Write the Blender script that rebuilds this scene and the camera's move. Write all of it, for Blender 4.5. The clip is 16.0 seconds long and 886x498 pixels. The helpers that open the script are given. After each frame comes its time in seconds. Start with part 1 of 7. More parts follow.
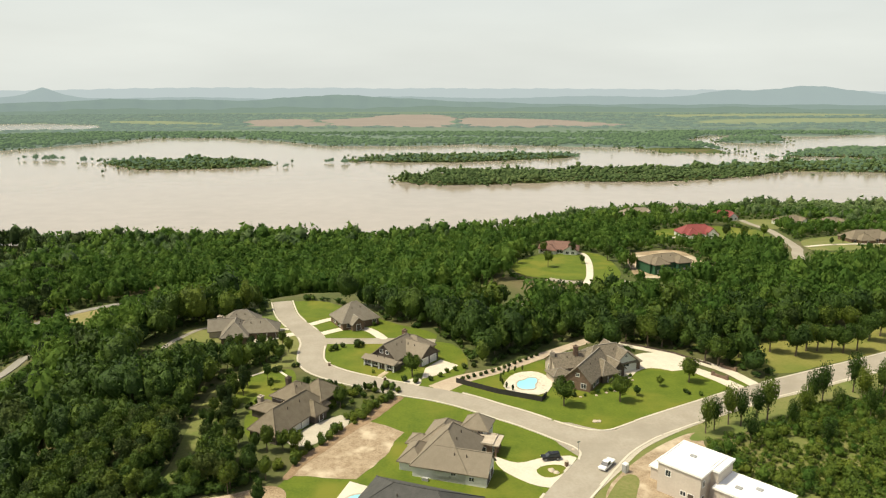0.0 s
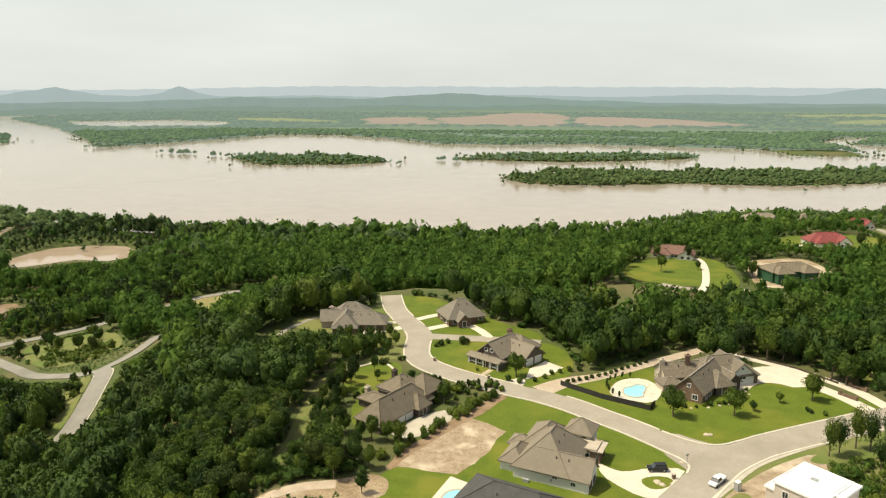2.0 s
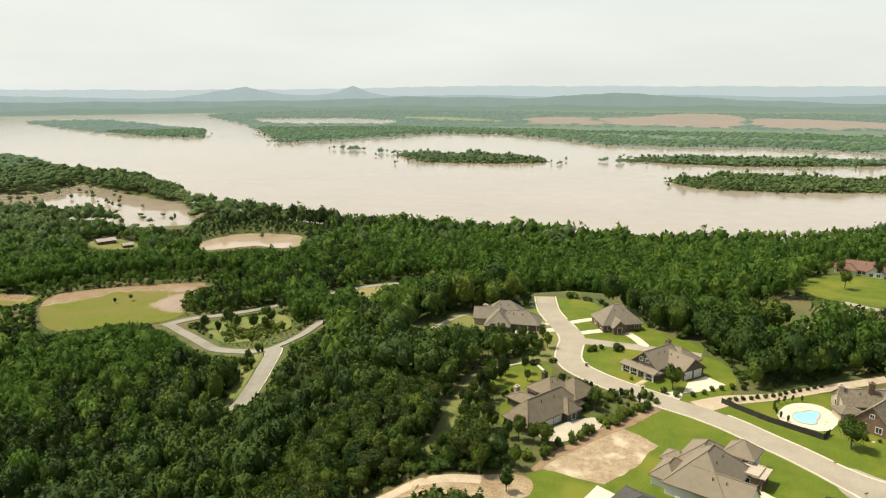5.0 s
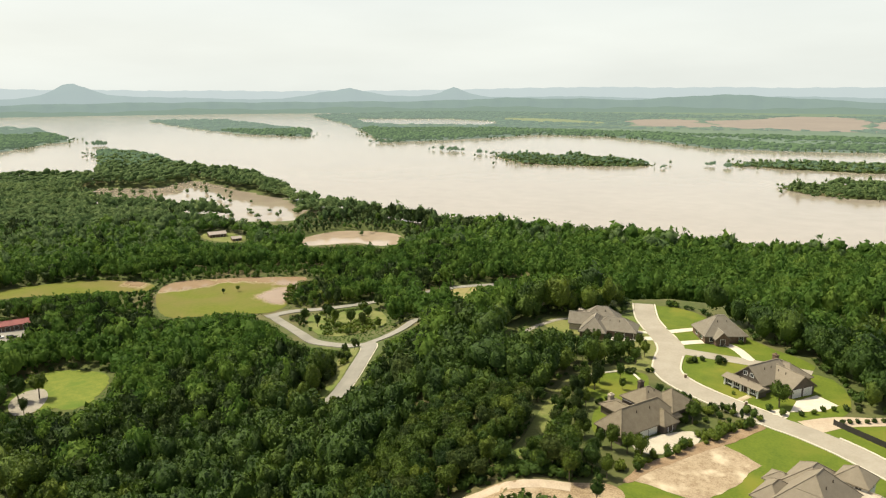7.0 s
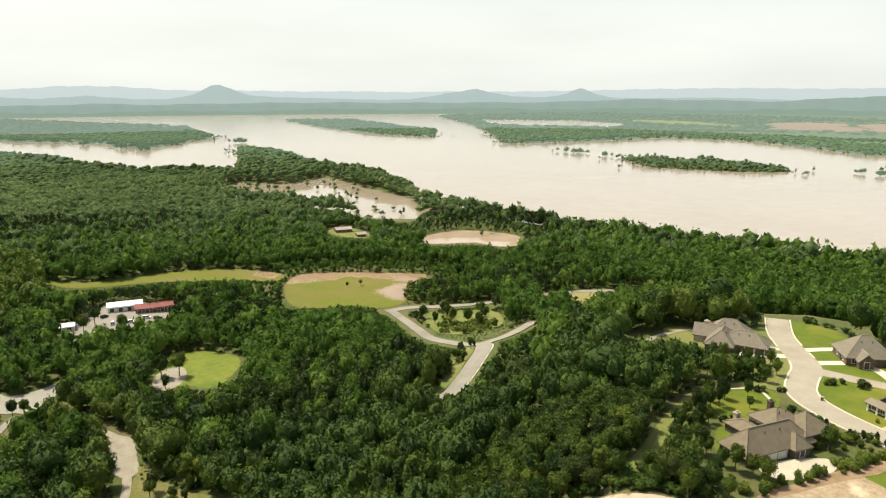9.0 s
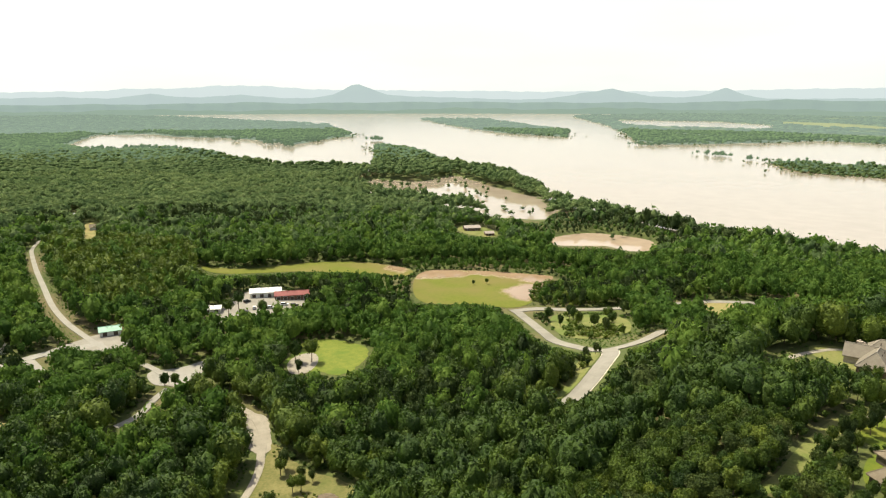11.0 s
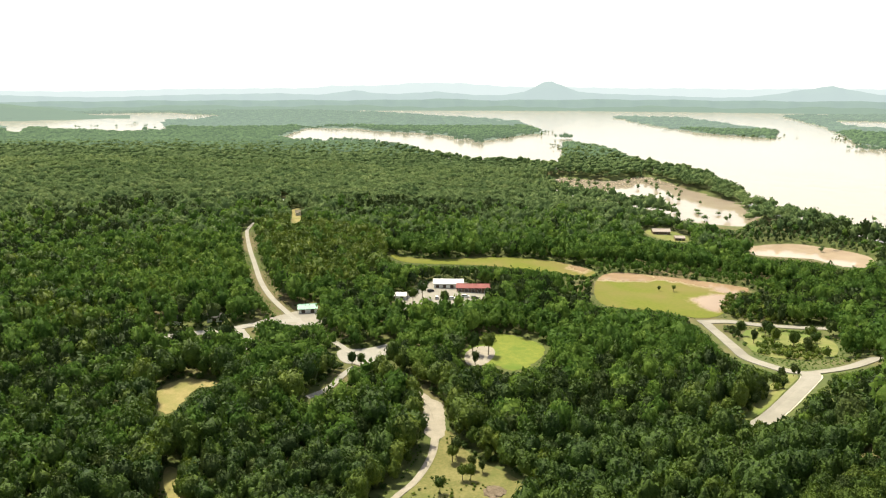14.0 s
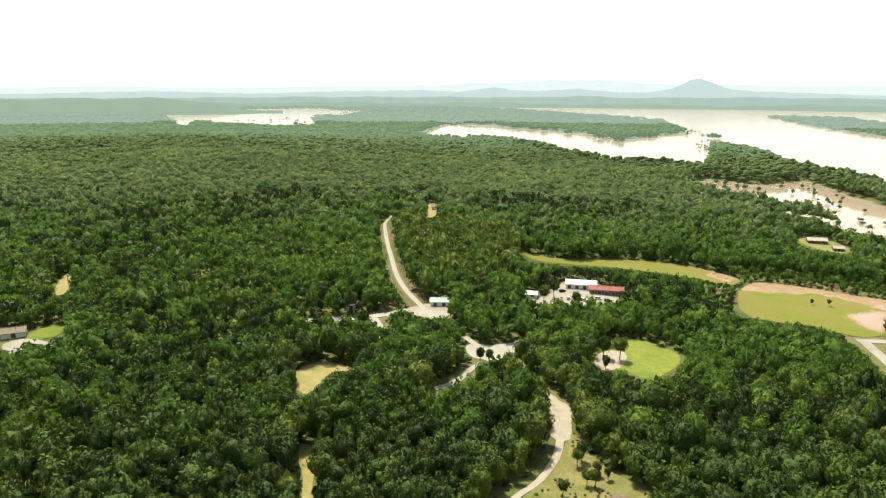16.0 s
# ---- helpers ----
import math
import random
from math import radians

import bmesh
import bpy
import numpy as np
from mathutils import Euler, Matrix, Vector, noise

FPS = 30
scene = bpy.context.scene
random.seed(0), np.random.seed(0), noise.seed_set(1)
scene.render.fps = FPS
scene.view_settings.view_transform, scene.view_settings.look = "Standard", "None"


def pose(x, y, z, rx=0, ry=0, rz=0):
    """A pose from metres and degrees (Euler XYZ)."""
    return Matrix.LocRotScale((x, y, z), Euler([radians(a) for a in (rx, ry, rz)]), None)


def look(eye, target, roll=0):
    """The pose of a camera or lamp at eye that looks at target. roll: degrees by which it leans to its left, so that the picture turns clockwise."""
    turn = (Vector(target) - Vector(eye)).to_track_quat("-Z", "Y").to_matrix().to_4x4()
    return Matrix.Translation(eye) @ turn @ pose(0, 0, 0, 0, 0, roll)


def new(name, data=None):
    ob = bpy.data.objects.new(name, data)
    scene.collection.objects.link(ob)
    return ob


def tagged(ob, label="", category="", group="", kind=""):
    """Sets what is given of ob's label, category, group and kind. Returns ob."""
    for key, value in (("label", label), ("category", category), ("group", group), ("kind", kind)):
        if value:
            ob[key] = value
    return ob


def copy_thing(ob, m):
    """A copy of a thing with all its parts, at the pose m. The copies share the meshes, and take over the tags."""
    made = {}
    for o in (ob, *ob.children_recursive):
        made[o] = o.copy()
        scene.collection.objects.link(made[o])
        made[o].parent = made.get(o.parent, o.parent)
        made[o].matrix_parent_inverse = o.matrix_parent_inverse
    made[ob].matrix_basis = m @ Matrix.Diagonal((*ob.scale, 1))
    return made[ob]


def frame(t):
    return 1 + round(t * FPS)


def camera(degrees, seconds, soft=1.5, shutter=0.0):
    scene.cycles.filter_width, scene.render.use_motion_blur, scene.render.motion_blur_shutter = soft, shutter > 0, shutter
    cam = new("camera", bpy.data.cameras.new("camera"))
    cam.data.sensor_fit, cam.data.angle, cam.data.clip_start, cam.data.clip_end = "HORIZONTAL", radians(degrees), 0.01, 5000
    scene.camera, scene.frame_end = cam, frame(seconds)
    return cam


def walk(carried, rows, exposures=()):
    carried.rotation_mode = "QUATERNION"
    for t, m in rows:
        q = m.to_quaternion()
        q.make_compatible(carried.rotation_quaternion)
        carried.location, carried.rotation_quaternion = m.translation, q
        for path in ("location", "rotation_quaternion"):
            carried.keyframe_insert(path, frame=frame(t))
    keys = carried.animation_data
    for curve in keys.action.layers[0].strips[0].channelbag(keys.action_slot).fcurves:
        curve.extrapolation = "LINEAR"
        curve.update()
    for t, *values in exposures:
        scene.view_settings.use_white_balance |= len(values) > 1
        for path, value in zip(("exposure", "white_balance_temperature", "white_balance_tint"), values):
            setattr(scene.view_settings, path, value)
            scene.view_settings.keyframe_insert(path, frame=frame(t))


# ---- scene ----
cam = camera(63.75, 16.0, soft=1.2)
EYE = 90.0
# the camera hangs in one place and pans: seconds, turn, pitch, lean
ROWS = [
    (0.0, 0.02, -12.65, -0.14),
    (0.5, 2.24, -12.69, -0.14),
    (1.0, 4.37, -12.71, -0.14),
    (1.5, 6.60, -12.73, -0.13),
    (2.0, 8.92, -12.74, -0.15),
    (2.5, 11.25, -12.75, -0.15),
    (3.0, 13.45, -12.75, -0.17),
    (3.5, 15.60, -12.75, -0.19),
    (4.0, 17.71, -12.75, -0.20),
    (6.5, 27.59, -12.66, -0.15),
    (7.0, 29.62, -12.62, -0.15),
    (7.5, 31.86, -12.59, -0.14),
    (8.0, 34.29, -12.56, -0.13),
    (8.5, 36.82, -12.54, -0.11),
    (9.0, 39.43, -12.53, -0.09),
    (11.5, 52.44, -12.57, 0.00),
    (12.0, 54.92, -12.60, 0.02),
    (12.5, 57.37, -12.64, 0.04),
    (13.0, 59.85, -12.68, 0.06),
    (13.5, 62.36, -12.73, 0.07),
    (14.0, 64.85, -12.78, 0.09),
    (14.5, 67.45, -12.84, 0.09),
    (15.0, 70.10, -12.90, 0.11),
    (15.5, 72.86, -12.96, 0.13),
    (16.0, 75.78, -13.02, 0.14),
]
walk(cam, [(t, pose(0, 0, EYE, 90 + pitch, 0, turn) @ pose(0, 0, 0, 0, 0, lean)) for t, turn, pitch, lean in ROWS],
     exposures=[(0.0, -0.1), (3.5, -0.03), (7.0, 0.08), (9.0, 0.15), (12.5, 0.43), (16.0, 0.59)])

# ---- light ----
SUN_AZ, SUN_EL = 97.0, 60.0     # degrees anticlockwise from +y, and above the horizon
sun_way = Vector((-math.sin(radians(SUN_AZ)) * math.cos(radians(SUN_EL)), math.cos(radians(SUN_AZ)) * math.cos(radians(SUN_EL)), math.sin(radians(SUN_EL))))
lamp = bpy.data.lights.new("sun", "SUN")
lamp.energy, lamp.angle, lamp.color = 5.0, radians(0.6), (1.0, 0.93, 0.69)
sun = new("sun", lamp)
sun.matrix_world = look(sun_way * 100, (0, 0, 0))
world = bpy.data.worlds.new("sky")
scene.world = world
world.use_nodes = True
wn, wl = world.node_tree.nodes, world.node_tree.links
sky = wn.new("ShaderNodeTexSky")
sky.sky_type, sky.sun_disc = "NISHITA", False
sky.sun_elevation, sky.sun_rotation = radians(SUN_EL), radians(-SUN_AZ)
sky.altitude, sky.air_density, sky.dust_density, sky.ozone_density = 100, 1.0, 6.0, 1.0
# thin high overcast over the blue
veil = wn.new("ShaderNodeMixRGB")
veil.blend_type = "MIX"
veil.inputs[0].default_value = 0.62
veil.inputs[2].default_value = (11.0, 11.4, 10.6, 1)
cloud = wn.new("ShaderNodeTexNoise")
cloud.inputs["Scale"].default_value, cloud.inputs["Detail"].default_value = 2.2, 5
stretch = wn.new("ShaderNodeMapping")
stretch.inputs["Scale"].default_value = (1, 1, 5)
coord = wn.new("ShaderNodeTexCoord")
amount = wn.new("ShaderNodeMapRange")
amount.inputs["From Min"].default_value, amount.inputs["From Max"].default_value = 0.3, 0.75
amount.inputs["To Min"].default_value, amount.inputs["To Max"].default_value = 0.64, 0.76
wl.new(coord.outputs["Generated"], stretch.inputs["Vector"])
wl.new(stretch.outputs["Vector"], cloud.inputs["Vector"])
wl.new(cloud.outputs["Fac"], amount.inputs["Value"])
# the veil is thick towards the horizon and thins out overhead
split, thinning = wn.new("ShaderNodeSeparateXYZ"), wn.new("ShaderNodeMapRange")
thinning.inputs["From Min"].default_value, thinning.inputs["From Max"].default_value = 0.05, 0.75
thinning.inputs["To Min"].default_value, thinning.inputs["To Max"].default_value = 1.0, 0.1
both = wn.new("ShaderNodeMath")
both.operation = "MULTIPLY"
wl.new(coord.outputs["Generated"], split.inputs[0])
wl.new(split.outputs["Z"], thinning.inputs["Value"])
wl.new(amount.outputs["Result"], both.inputs[0])
wl.new(thinning.outputs["Result"], both.inputs[1])
wl.new(both.outputs[0], veil.inputs[0])
wl.new(sky.outputs["Color"], veil.inputs[1])
wl.new(veil.outputs["Color"], wn["Background"].inputs["Color"])
wn["Background"].inputs["Strength"].default_value = 0.105


# ---- materials ----
def material(name, a, b, scale=1.0, rough=0.9, bump=0.0, spots=None, metal=0.0, tint=0.0, spec=0.3, fine=6.0, thin=0.0, relief=0.25):
    """Two colours mixed by coarse and fine noise at metre scale; spots: a third colour in large patches; tint: change from tree to tree."""
    m = bpy.data.materials.new(name)
    m.use_nodes = True
    n, l = m.node_tree.nodes, m.node_tree.links
    p = n["Principled BSDF"]
    p.inputs["Roughness"].default_value, p.inputs["Metallic"].default_value = rough, metal
    p.inputs["Specular IOR Level"].default_value = spec
    geo = n.new("ShaderNodeNewGeometry")
    coarse, grain = n.new("ShaderNodeTexNoise"), n.new("ShaderNodeTexNoise")
    coarse.inputs["Scale"].default_value, coarse.inputs["Detail"].default_value = 0.12 * scale, 4
    grain.inputs["Scale"].default_value, grain.inputs["Detail"].default_value = fine * 0.15 * scale, 5
    both = n.new("ShaderNodeMath")
    both.operation = "ADD"
    ramp = n.new("ShaderNodeMapRange")
    ramp.inputs["From Min"].default_value, ramp.inputs["From Max"].default_value = 0.72, 1.28
    mix = n.new("ShaderNodeMixRGB")
    mix.inputs[1].default_value, mix.inputs[2].default_value = (*a, 1), (*b, 1)
    for t in (coarse, grain):
        l.new(geo.outputs["Position"], t.inputs["Vector"])
    l.new(coarse.outputs["Fac"], both.inputs[0]), l.new(grain.outputs["Fac"], both.inputs[1])
    l.new(both.outputs[0], ramp.inputs["Value"]), l.new(ramp.outputs[0], mix.inputs[0])
    out = mix.outputs[0]
    if spots:
        big = n.new("ShaderNodeTexNoise")
        big.inputs["Scale"].default_value, big.inputs["Detail"].default_value = 0.035 * scale, 6
        l.new(geo.outputs["Position"], big.inputs["Vector"])
        edge = n.new("ShaderNodeMapRange")
        edge.inputs["From Min"].default_value, edge.inputs["From Max"].default_value = 0.5, 0.66
        l.new(big.outputs["Fac"], edge.inputs["Value"])
        third = n.new("ShaderNodeMixRGB")
        third.inputs[2].default_value = (*spots, 1)
        l.new(edge.outputs[0], third.inputs[0]), l.new(out, third.inputs[1])
        out = third.outputs[0]
    if tint:
        at = n.new("ShaderNodeAttribute")
        at.attribute_name = "tint"
        info = n.new("ShaderNodeObjectInfo")
        sum_ = n.new("ShaderNodeMath")
        sum_.operation = "ADD"
        l.new(at.outputs["Fac"], sum_.inputs[0]), l.new(info.outputs["Random"], sum_.inputs[1])
        frac = n.new("ShaderNodeMath")
        frac.operation = "PINGPONG"
        frac.inputs[1].default_value = 1.0
        l.new(sum_.outputs[0], frac.inputs[0])
        hsv = n.new("ShaderNodeHueSaturation")
        hue, val = n.new("ShaderNodeMapRange"), n.new("ShaderNodeMapRange")
        hue.inputs["To Min"].default_value, hue.inputs["To Max"].default_value = 0.5 - 0.03 * tint, 0.5 + 0.022 * tint
        val.inputs["To Min"].default_value, val.inputs["To Max"].default_value = 1 + 0.45 * tint, 1 - 0.4 * tint
        l.new(frac.outputs[0], hue.inputs["Value"]), l.new(frac.outputs[0], val.inputs["Value"])
        l.new(hue.outputs[0], hsv.inputs["Hue"]), l.new(val.outputs[0], hsv.inputs["Value"])
        l.new(out, hsv.inputs["Color"])
        out = hsv.outputs[0]
    l.new(out, p.inputs["Base Color"])
    if thin:   # leaves let some light through
        lit, mixed = n.new("ShaderNodeBsdfTranslucent"), n.new("ShaderNodeMixShader")
        mixed.inputs[0].default_value = thin
        l.new(out, lit.inputs["Color"])
        l.new(p.outputs[0], mixed.inputs[1]), l.new(lit.outputs[0], mixed.inputs[2])
        l.new(mixed.outputs[0], n["Material Output"].inputs["Surface"])
    if bump:
        bm = n.new("ShaderNodeBump")
        bm.inputs["Strength"].default_value, bm.inputs["Distance"].default_value = bump, relief / scale
        l.new(grain.outputs["Fac"], bm.inputs["Height"]), l.new(bm.outputs[0], p.inputs["Normal"])
    return m


LEAF = material("leaf", (0.028, 0.058, 0.007), (0.090, 0.145, 0.015), 1.2, 0.65, 0.9, tint=1.0, spec=0.25, fine=9, thin=0.22, relief=0.8)
LEAF_DARK = material("pine_leaf", (0.024, 0.046, 0.010), (0.064, 0.094, 0.018), 1.2, 0.7, 0.9, tint=0.8, spec=0.2, fine=10, thin=0.2, relief=0.7)
LEAF_BRIGHT = material("young_leaf", (0.062, 0.108, 0.010), (0.155, 0.195, 0.026), 1.5, 0.65, 0.9, tint=0.6, spec=0.2, fine=9, thin=0.25, relief=0.7)
# leaf green lightened to paint in the haze over the middle distance
LEAF_MID = material("lightened_leaf", (0.074, 0.143, 0.022), (0.138, 0.216, 0.038), 0.8, 0.75, 0.7, tint=0.9, spec=0.12, fine=9, thin=0.42, relief=0.6)
# haze over distant woods is put into this leaf colour, paler and bluer
LEAF_FAR = material("haze_tinted_leaf", (0.106, 0.164, 0.062), (0.170, 0.228, 0.090), 0.25, 0.9, 0.0, tint=0.55, spec=0.05, thin=0.42)
BARK = material("bark", (0.10, 0.075, 0.05), (0.18, 0.14, 0.10), 6, 0.95, 0.4)
WOODS_FLOOR = material("woods_floor", (0.055, 0.075, 0.018), (0.10, 0.115, 0.032), 0.5, 0.95, 0.3, spots=(0.13, 0.11, 0.05))
LAWN = material("lawn_grass", (0.074, 0.113, 0.007), (0.120, 0.153, 0.011), 1.6, 0.9, 0.25, spots=(0.158, 0.165, 0.018))
GLADE_GRASS = material("glade_grass", (0.105, 0.145, 0.014), (0.18, 0.200, 0.03), 2.4, 0.9, 0.5, spots=(0.085, 0.140, 0.012))
ROUGH_GRASS = material("rough_grass", (0.13, 0.155, 0.035), (0.20, 0.19, 0.07), 1.2, 0.95, 0.4, spots=(0.11, 0.15, 0.03))
DRY_GRASS = material("dry_grass", (0.20, 0.18, 0.06), (0.28, 0.23, 0.10), 1.5, 0.95, 0.4, spots=(0.14, 0.16, 0.04))
BARE = material("bare_soil", (0.185, 0.125, 0.070), (0.42, 0.325, 0.205), 1.6, 0.95, 0.5, spots=(0.50, 0.42, 0.30), fine=9)
SAND = material("pale_sandy_soil", (0.235, 0.170, 0.105), (0.40, 0.315, 0.215), 4.5, 0.95, 0.5, spots=(0.52, 0.43, 0.31), fine=4)
CLAY = material("brown_soil", (0.19, 0.125, 0.07), (0.32, 0.225, 0.14), 2.5, 0.95, 0.5)
CLEARING_GRASS = material("clearing_grass", (0.100, 0.105, 0.028), (0.185, 0.165, 0.062), 0.9, 0.95, 0.4, spots=(0.085, 0.110, 0.022))
PARK_GRASS = material("park_grass", (0.155, 0.165, 0.030), (0.225, 0.205, 0.055), 1.0, 0.95, 0.3, spots=(0.12, 0.15, 0.024))
GRAVEL = material("gravel_track", (0.245, 0.220, 0.178), (0.328, 0.295, 0.243), 2.5, 0.95, 0.4)
TAN_DIRT = material("tan_dirt", (0.38, 0.30, 0.22), (0.49, 0.40, 0.30), 2.5, 0.95, 0.4)
TARMAC = material("dull_asphalt", (0.228, 0.212, 0.180), (0.283, 0.264, 0.228), 1.5, 0.9, 0.1, spots=(0.20, 0.186, 0.158))
PALE_ROAD = material("bleached_asphalt", (0.255, 0.241, 0.212), (0.312, 0.296, 0.262), 1.5, 0.9, 0.1, spots=(0.255, 0.24, 0.21))
ASPHALT = material("old_asphalt", (0.305, 0.268, 0.212), (0.36, 0.322, 0.262), 1.5, 0.9, 0.1, spots=(0.28, 0.248, 0.196))
CONCRETE = material("concrete", (0.54, 0.48, 0.385), (0.65, 0.585, 0.475), 2.0, 0.85, 0.1)
WALK = material("worn_concrete", (0.40, 0.355, 0.28), (0.50, 0.45, 0.36), 2.0, 0.9, 0.1)
KERB = material("kerb_concrete", (0.50, 0.45, 0.365), (0.60, 0.545, 0.445), 3.0, 0.85, 0.1)
SHINGLE = material("brown_shingle", (0.150, 0.122, 0.084), (0.205, 0.172, 0.122), 6, 0.9, 0.35)
SHINGLE_DARK = material("dark_shingle", (0.055, 0.055, 0.052), (0.085, 0.083, 0.078), 6, 0.9, 0.35)
SHINGLE_GREY = material("grey_shingle", (0.195, 0.163, 0.120), (0.235, 0.200, 0.150), 6, 0.9, 0.3)
SHINGLE_TAUPE = material("taupe_shingle", (0.160, 0.138, 0.106), (0.215, 0.190, 0.150), 6, 0.9, 0.35)
SHINGLE_MIX = material("mottled_shingle", (0.100, 0.083, 0.058), (0.235, 0.198, 0.148), 14, 0.9, 0.4)
RIDGE_TILE = material("pale_ridge_shingle", (0.24, 0.21, 0.17), (0.31, 0.275, 0.225), 6, 0.9, 0.3)
TILE_RED = material("red_metal_roof", (0.19, 0.045, 0.042), (0.25, 0.068, 0.062), 3, 0.65, 0.1)
TILE_CLAY = material("clay_roof", (0.15, 0.085, 0.064), (0.21, 0.118, 0.09), 4, 0.8, 0.2)
ROOF_GREEN = material("green_metal_roof", (0.22, 0.42, 0.32), (0.28, 0.50, 0.39), 2, 0.5, 0.05)
ROOF_WHITE = material("white_roof", (0.80, 0.79, 0.76), (0.86, 0.85, 0.83), 1, 0.6, 0.05)
SIDING = material("pale_siding", (0.60, 0.60, 0.55), (0.68, 0.67, 0.62), 4, 0.8, 0.1)
ROOF_FADED = material("faded_metal_roof", (0.33, 0.27, 0.24), (0.42, 0.36, 0.32), 4, 0.7, 0.1)
BRICK = material("brown_brick", (0.12, 0.080, 0.055), (0.20, 0.135, 0.095), 10, 0.9, 0.4)
STONE = material("tan_stone", (0.38, 0.32, 0.25), (0.50, 0.43, 0.34), 6, 0.9, 0.4)
STUCCO = material("beige_stucco", (0.48, 0.42, 0.36), (0.55, 0.49, 0.42), 3, 0.9, 0.1)
SHEATHING = material("green_sheathing", (0.020, 0.070, 0.034), (0.036, 0.105, 0.052), 5, 0.7, 0.1)
DARK_WALL = material("dark_siding", (0.075, 0.06, 0.05), (0.12, 0.10, 0.08), 5, 0.85, 0.1)
TRIM = material("white_trim", (0.72, 0.71, 0.68), (0.78, 0.77, 0.74), 3, 0.6)
WOOD = material("dark_timber", (0.06, 0.045, 0.035), (0.11, 0.085, 0.065), 8, 0.8, 0.2)
ROCK = material("pale_rock", (0.42, 0.34, 0.26), (0.56, 0.48, 0.38), 4, 0.95, 0.5)
PAINT_WHITE = material("white_paint", (0.78, 0.78, 0.77), (0.82, 0.82, 0.81), 1, 0.3, spec=0.5)
PAINT_BLACK = material("black_paint", (0.012, 0.012, 0.013), (0.018, 0.018, 0.019), 1, 0.25, spec=0.5)
RUBBER = material("rubber", (0.02, 0.02, 0.02), (0.03, 0.03, 0.03), 5, 0.85)
PLASTIC = material("grey_plastic", (0.30, 0.30, 0.29), (0.36, 0.36, 0.35), 4, 0.6)
FENCE_DARK = material("black_fence_paint", (0.030, 0.028, 0.024), (0.050, 0.046, 0.040), 5, 0.8, 0.1)
GLASS = material("dark_window_glass", (0.03, 0.035, 0.04), (0.045, 0.05, 0.055), 1, 0.08, spec=0.6)


def water_material(name, a, b, rough, ripple_scale, strength, large=0.004):
    m = material(name, a, b, 0.05, rough, 0.0, spec=0.5)
    n, l = m.node_tree.nodes, m.node_tree.links
    p = n["Principled BSDF"]
    p.inputs["IOR"].default_value = 1.33
    geo = n.new("ShaderNodeNewGeometry")
    wave = n.new("ShaderNodeTexNoise")
    wave.inputs["Scale"].default_value, wave.inputs["Detail"].default_value = ripple_scale, 4
    bm = n.new("ShaderNodeBump")
    bm.inputs["Strength"].default_value, bm.inputs["Distance"].default_value = strength, 0.3
    l.new(geo.outputs["Position"], wave.inputs["Vector"])
    l.new(wave.outputs["Fac"], bm.inputs["Height"]), l.new(bm.outputs[0], p.inputs["Normal"])
    return m


def flooded_field(name, grass_a, grass_b, dry, mud_a, mud_b):
    """Grass that gives way to shallow muddy water where the attribute "wet" is high."""
    m = water_material(name, mud_a, mud_b, 0.05, 0.4, 0.012)
    n, l = m.node_tree.nodes, m.node_tree.links
    p = n["Principled BSDF"]
    mud = p.inputs["Base Color"].links[0].from_socket
    geo, wet = n.new("ShaderNodeNewGeometry"), n.new("ShaderNodeAttribute")
    wet.attribute_name = "wet"
    tuft, sward, streak = (n.new("ShaderNodeTexNoise") for _ in range(3))
    for t_, sc, de in ((tuft, .14, 7), (sward, .5, 6), (streak, .025, 5)):
        t_.inputs["Scale"].default_value, t_.inputs["Detail"].default_value = sc, de
        l.new(geo.outputs["Position"], t_.inputs["Vector"])
    tuft.inputs["Roughness"].default_value = .65
    grass, old, sum_, edge, mix, dull, patchy = (n.new("ShaderNodeMixRGB"), n.new("ShaderNodeMixRGB"), n.new("ShaderNodeMath"), n.new("ShaderNodeMapRange"),
                                                 n.new("ShaderNodeMixRGB"), n.new("ShaderNodeMapRange"), n.new("ShaderNodeMapRange"))
    grass.inputs[1].default_value, grass.inputs[2].default_value, old.inputs[2].default_value = (*grass_a, 1), (*grass_b, 1), (*dry, 1)
    l.new(sward.outputs["Fac"], grass.inputs[0])
    patchy.inputs["From Min"].default_value, patchy.inputs["From Max"].default_value = .42, .66
    l.new(streak.outputs["Fac"], patchy.inputs["Value"]), l.new(patchy.outputs[0], old.inputs[0]), l.new(grass.outputs[0], old.inputs[1])
    sum_.operation = "ADD"
    l.new(wet.outputs["Fac"], sum_.inputs[0]), l.new(tuft.outputs["Fac"], sum_.inputs[1])
    edge.inputs["From Min"].default_value, edge.inputs["From Max"].default_value = .80, 1.16
    l.new(sum_.outputs[0], edge.inputs["Value"])
    l.new(edge.outputs[0], mix.inputs[0]), l.new(old.outputs[0], mix.inputs[1]), l.new(mud, mix.inputs[2]), l.new(mix.outputs[0], p.inputs["Base Color"])
    dull.inputs["To Min"].default_value, dull.inputs["To Max"].default_value = .95, .05
    l.new(edge.outputs[0], dull.inputs["Value"]), l.new(dull.outputs[0], p.inputs["Roughness"])
    shine = n.new("ShaderNodeMapRange")
    shine.inputs["To Min"].default_value, shine.inputs["To Max"].default_value = .1, .5
    l.new(edge.outputs[0], shine.inputs["Value"]), l.new(shine.outputs[0], p.inputs["Specular IOR Level"])
    return m


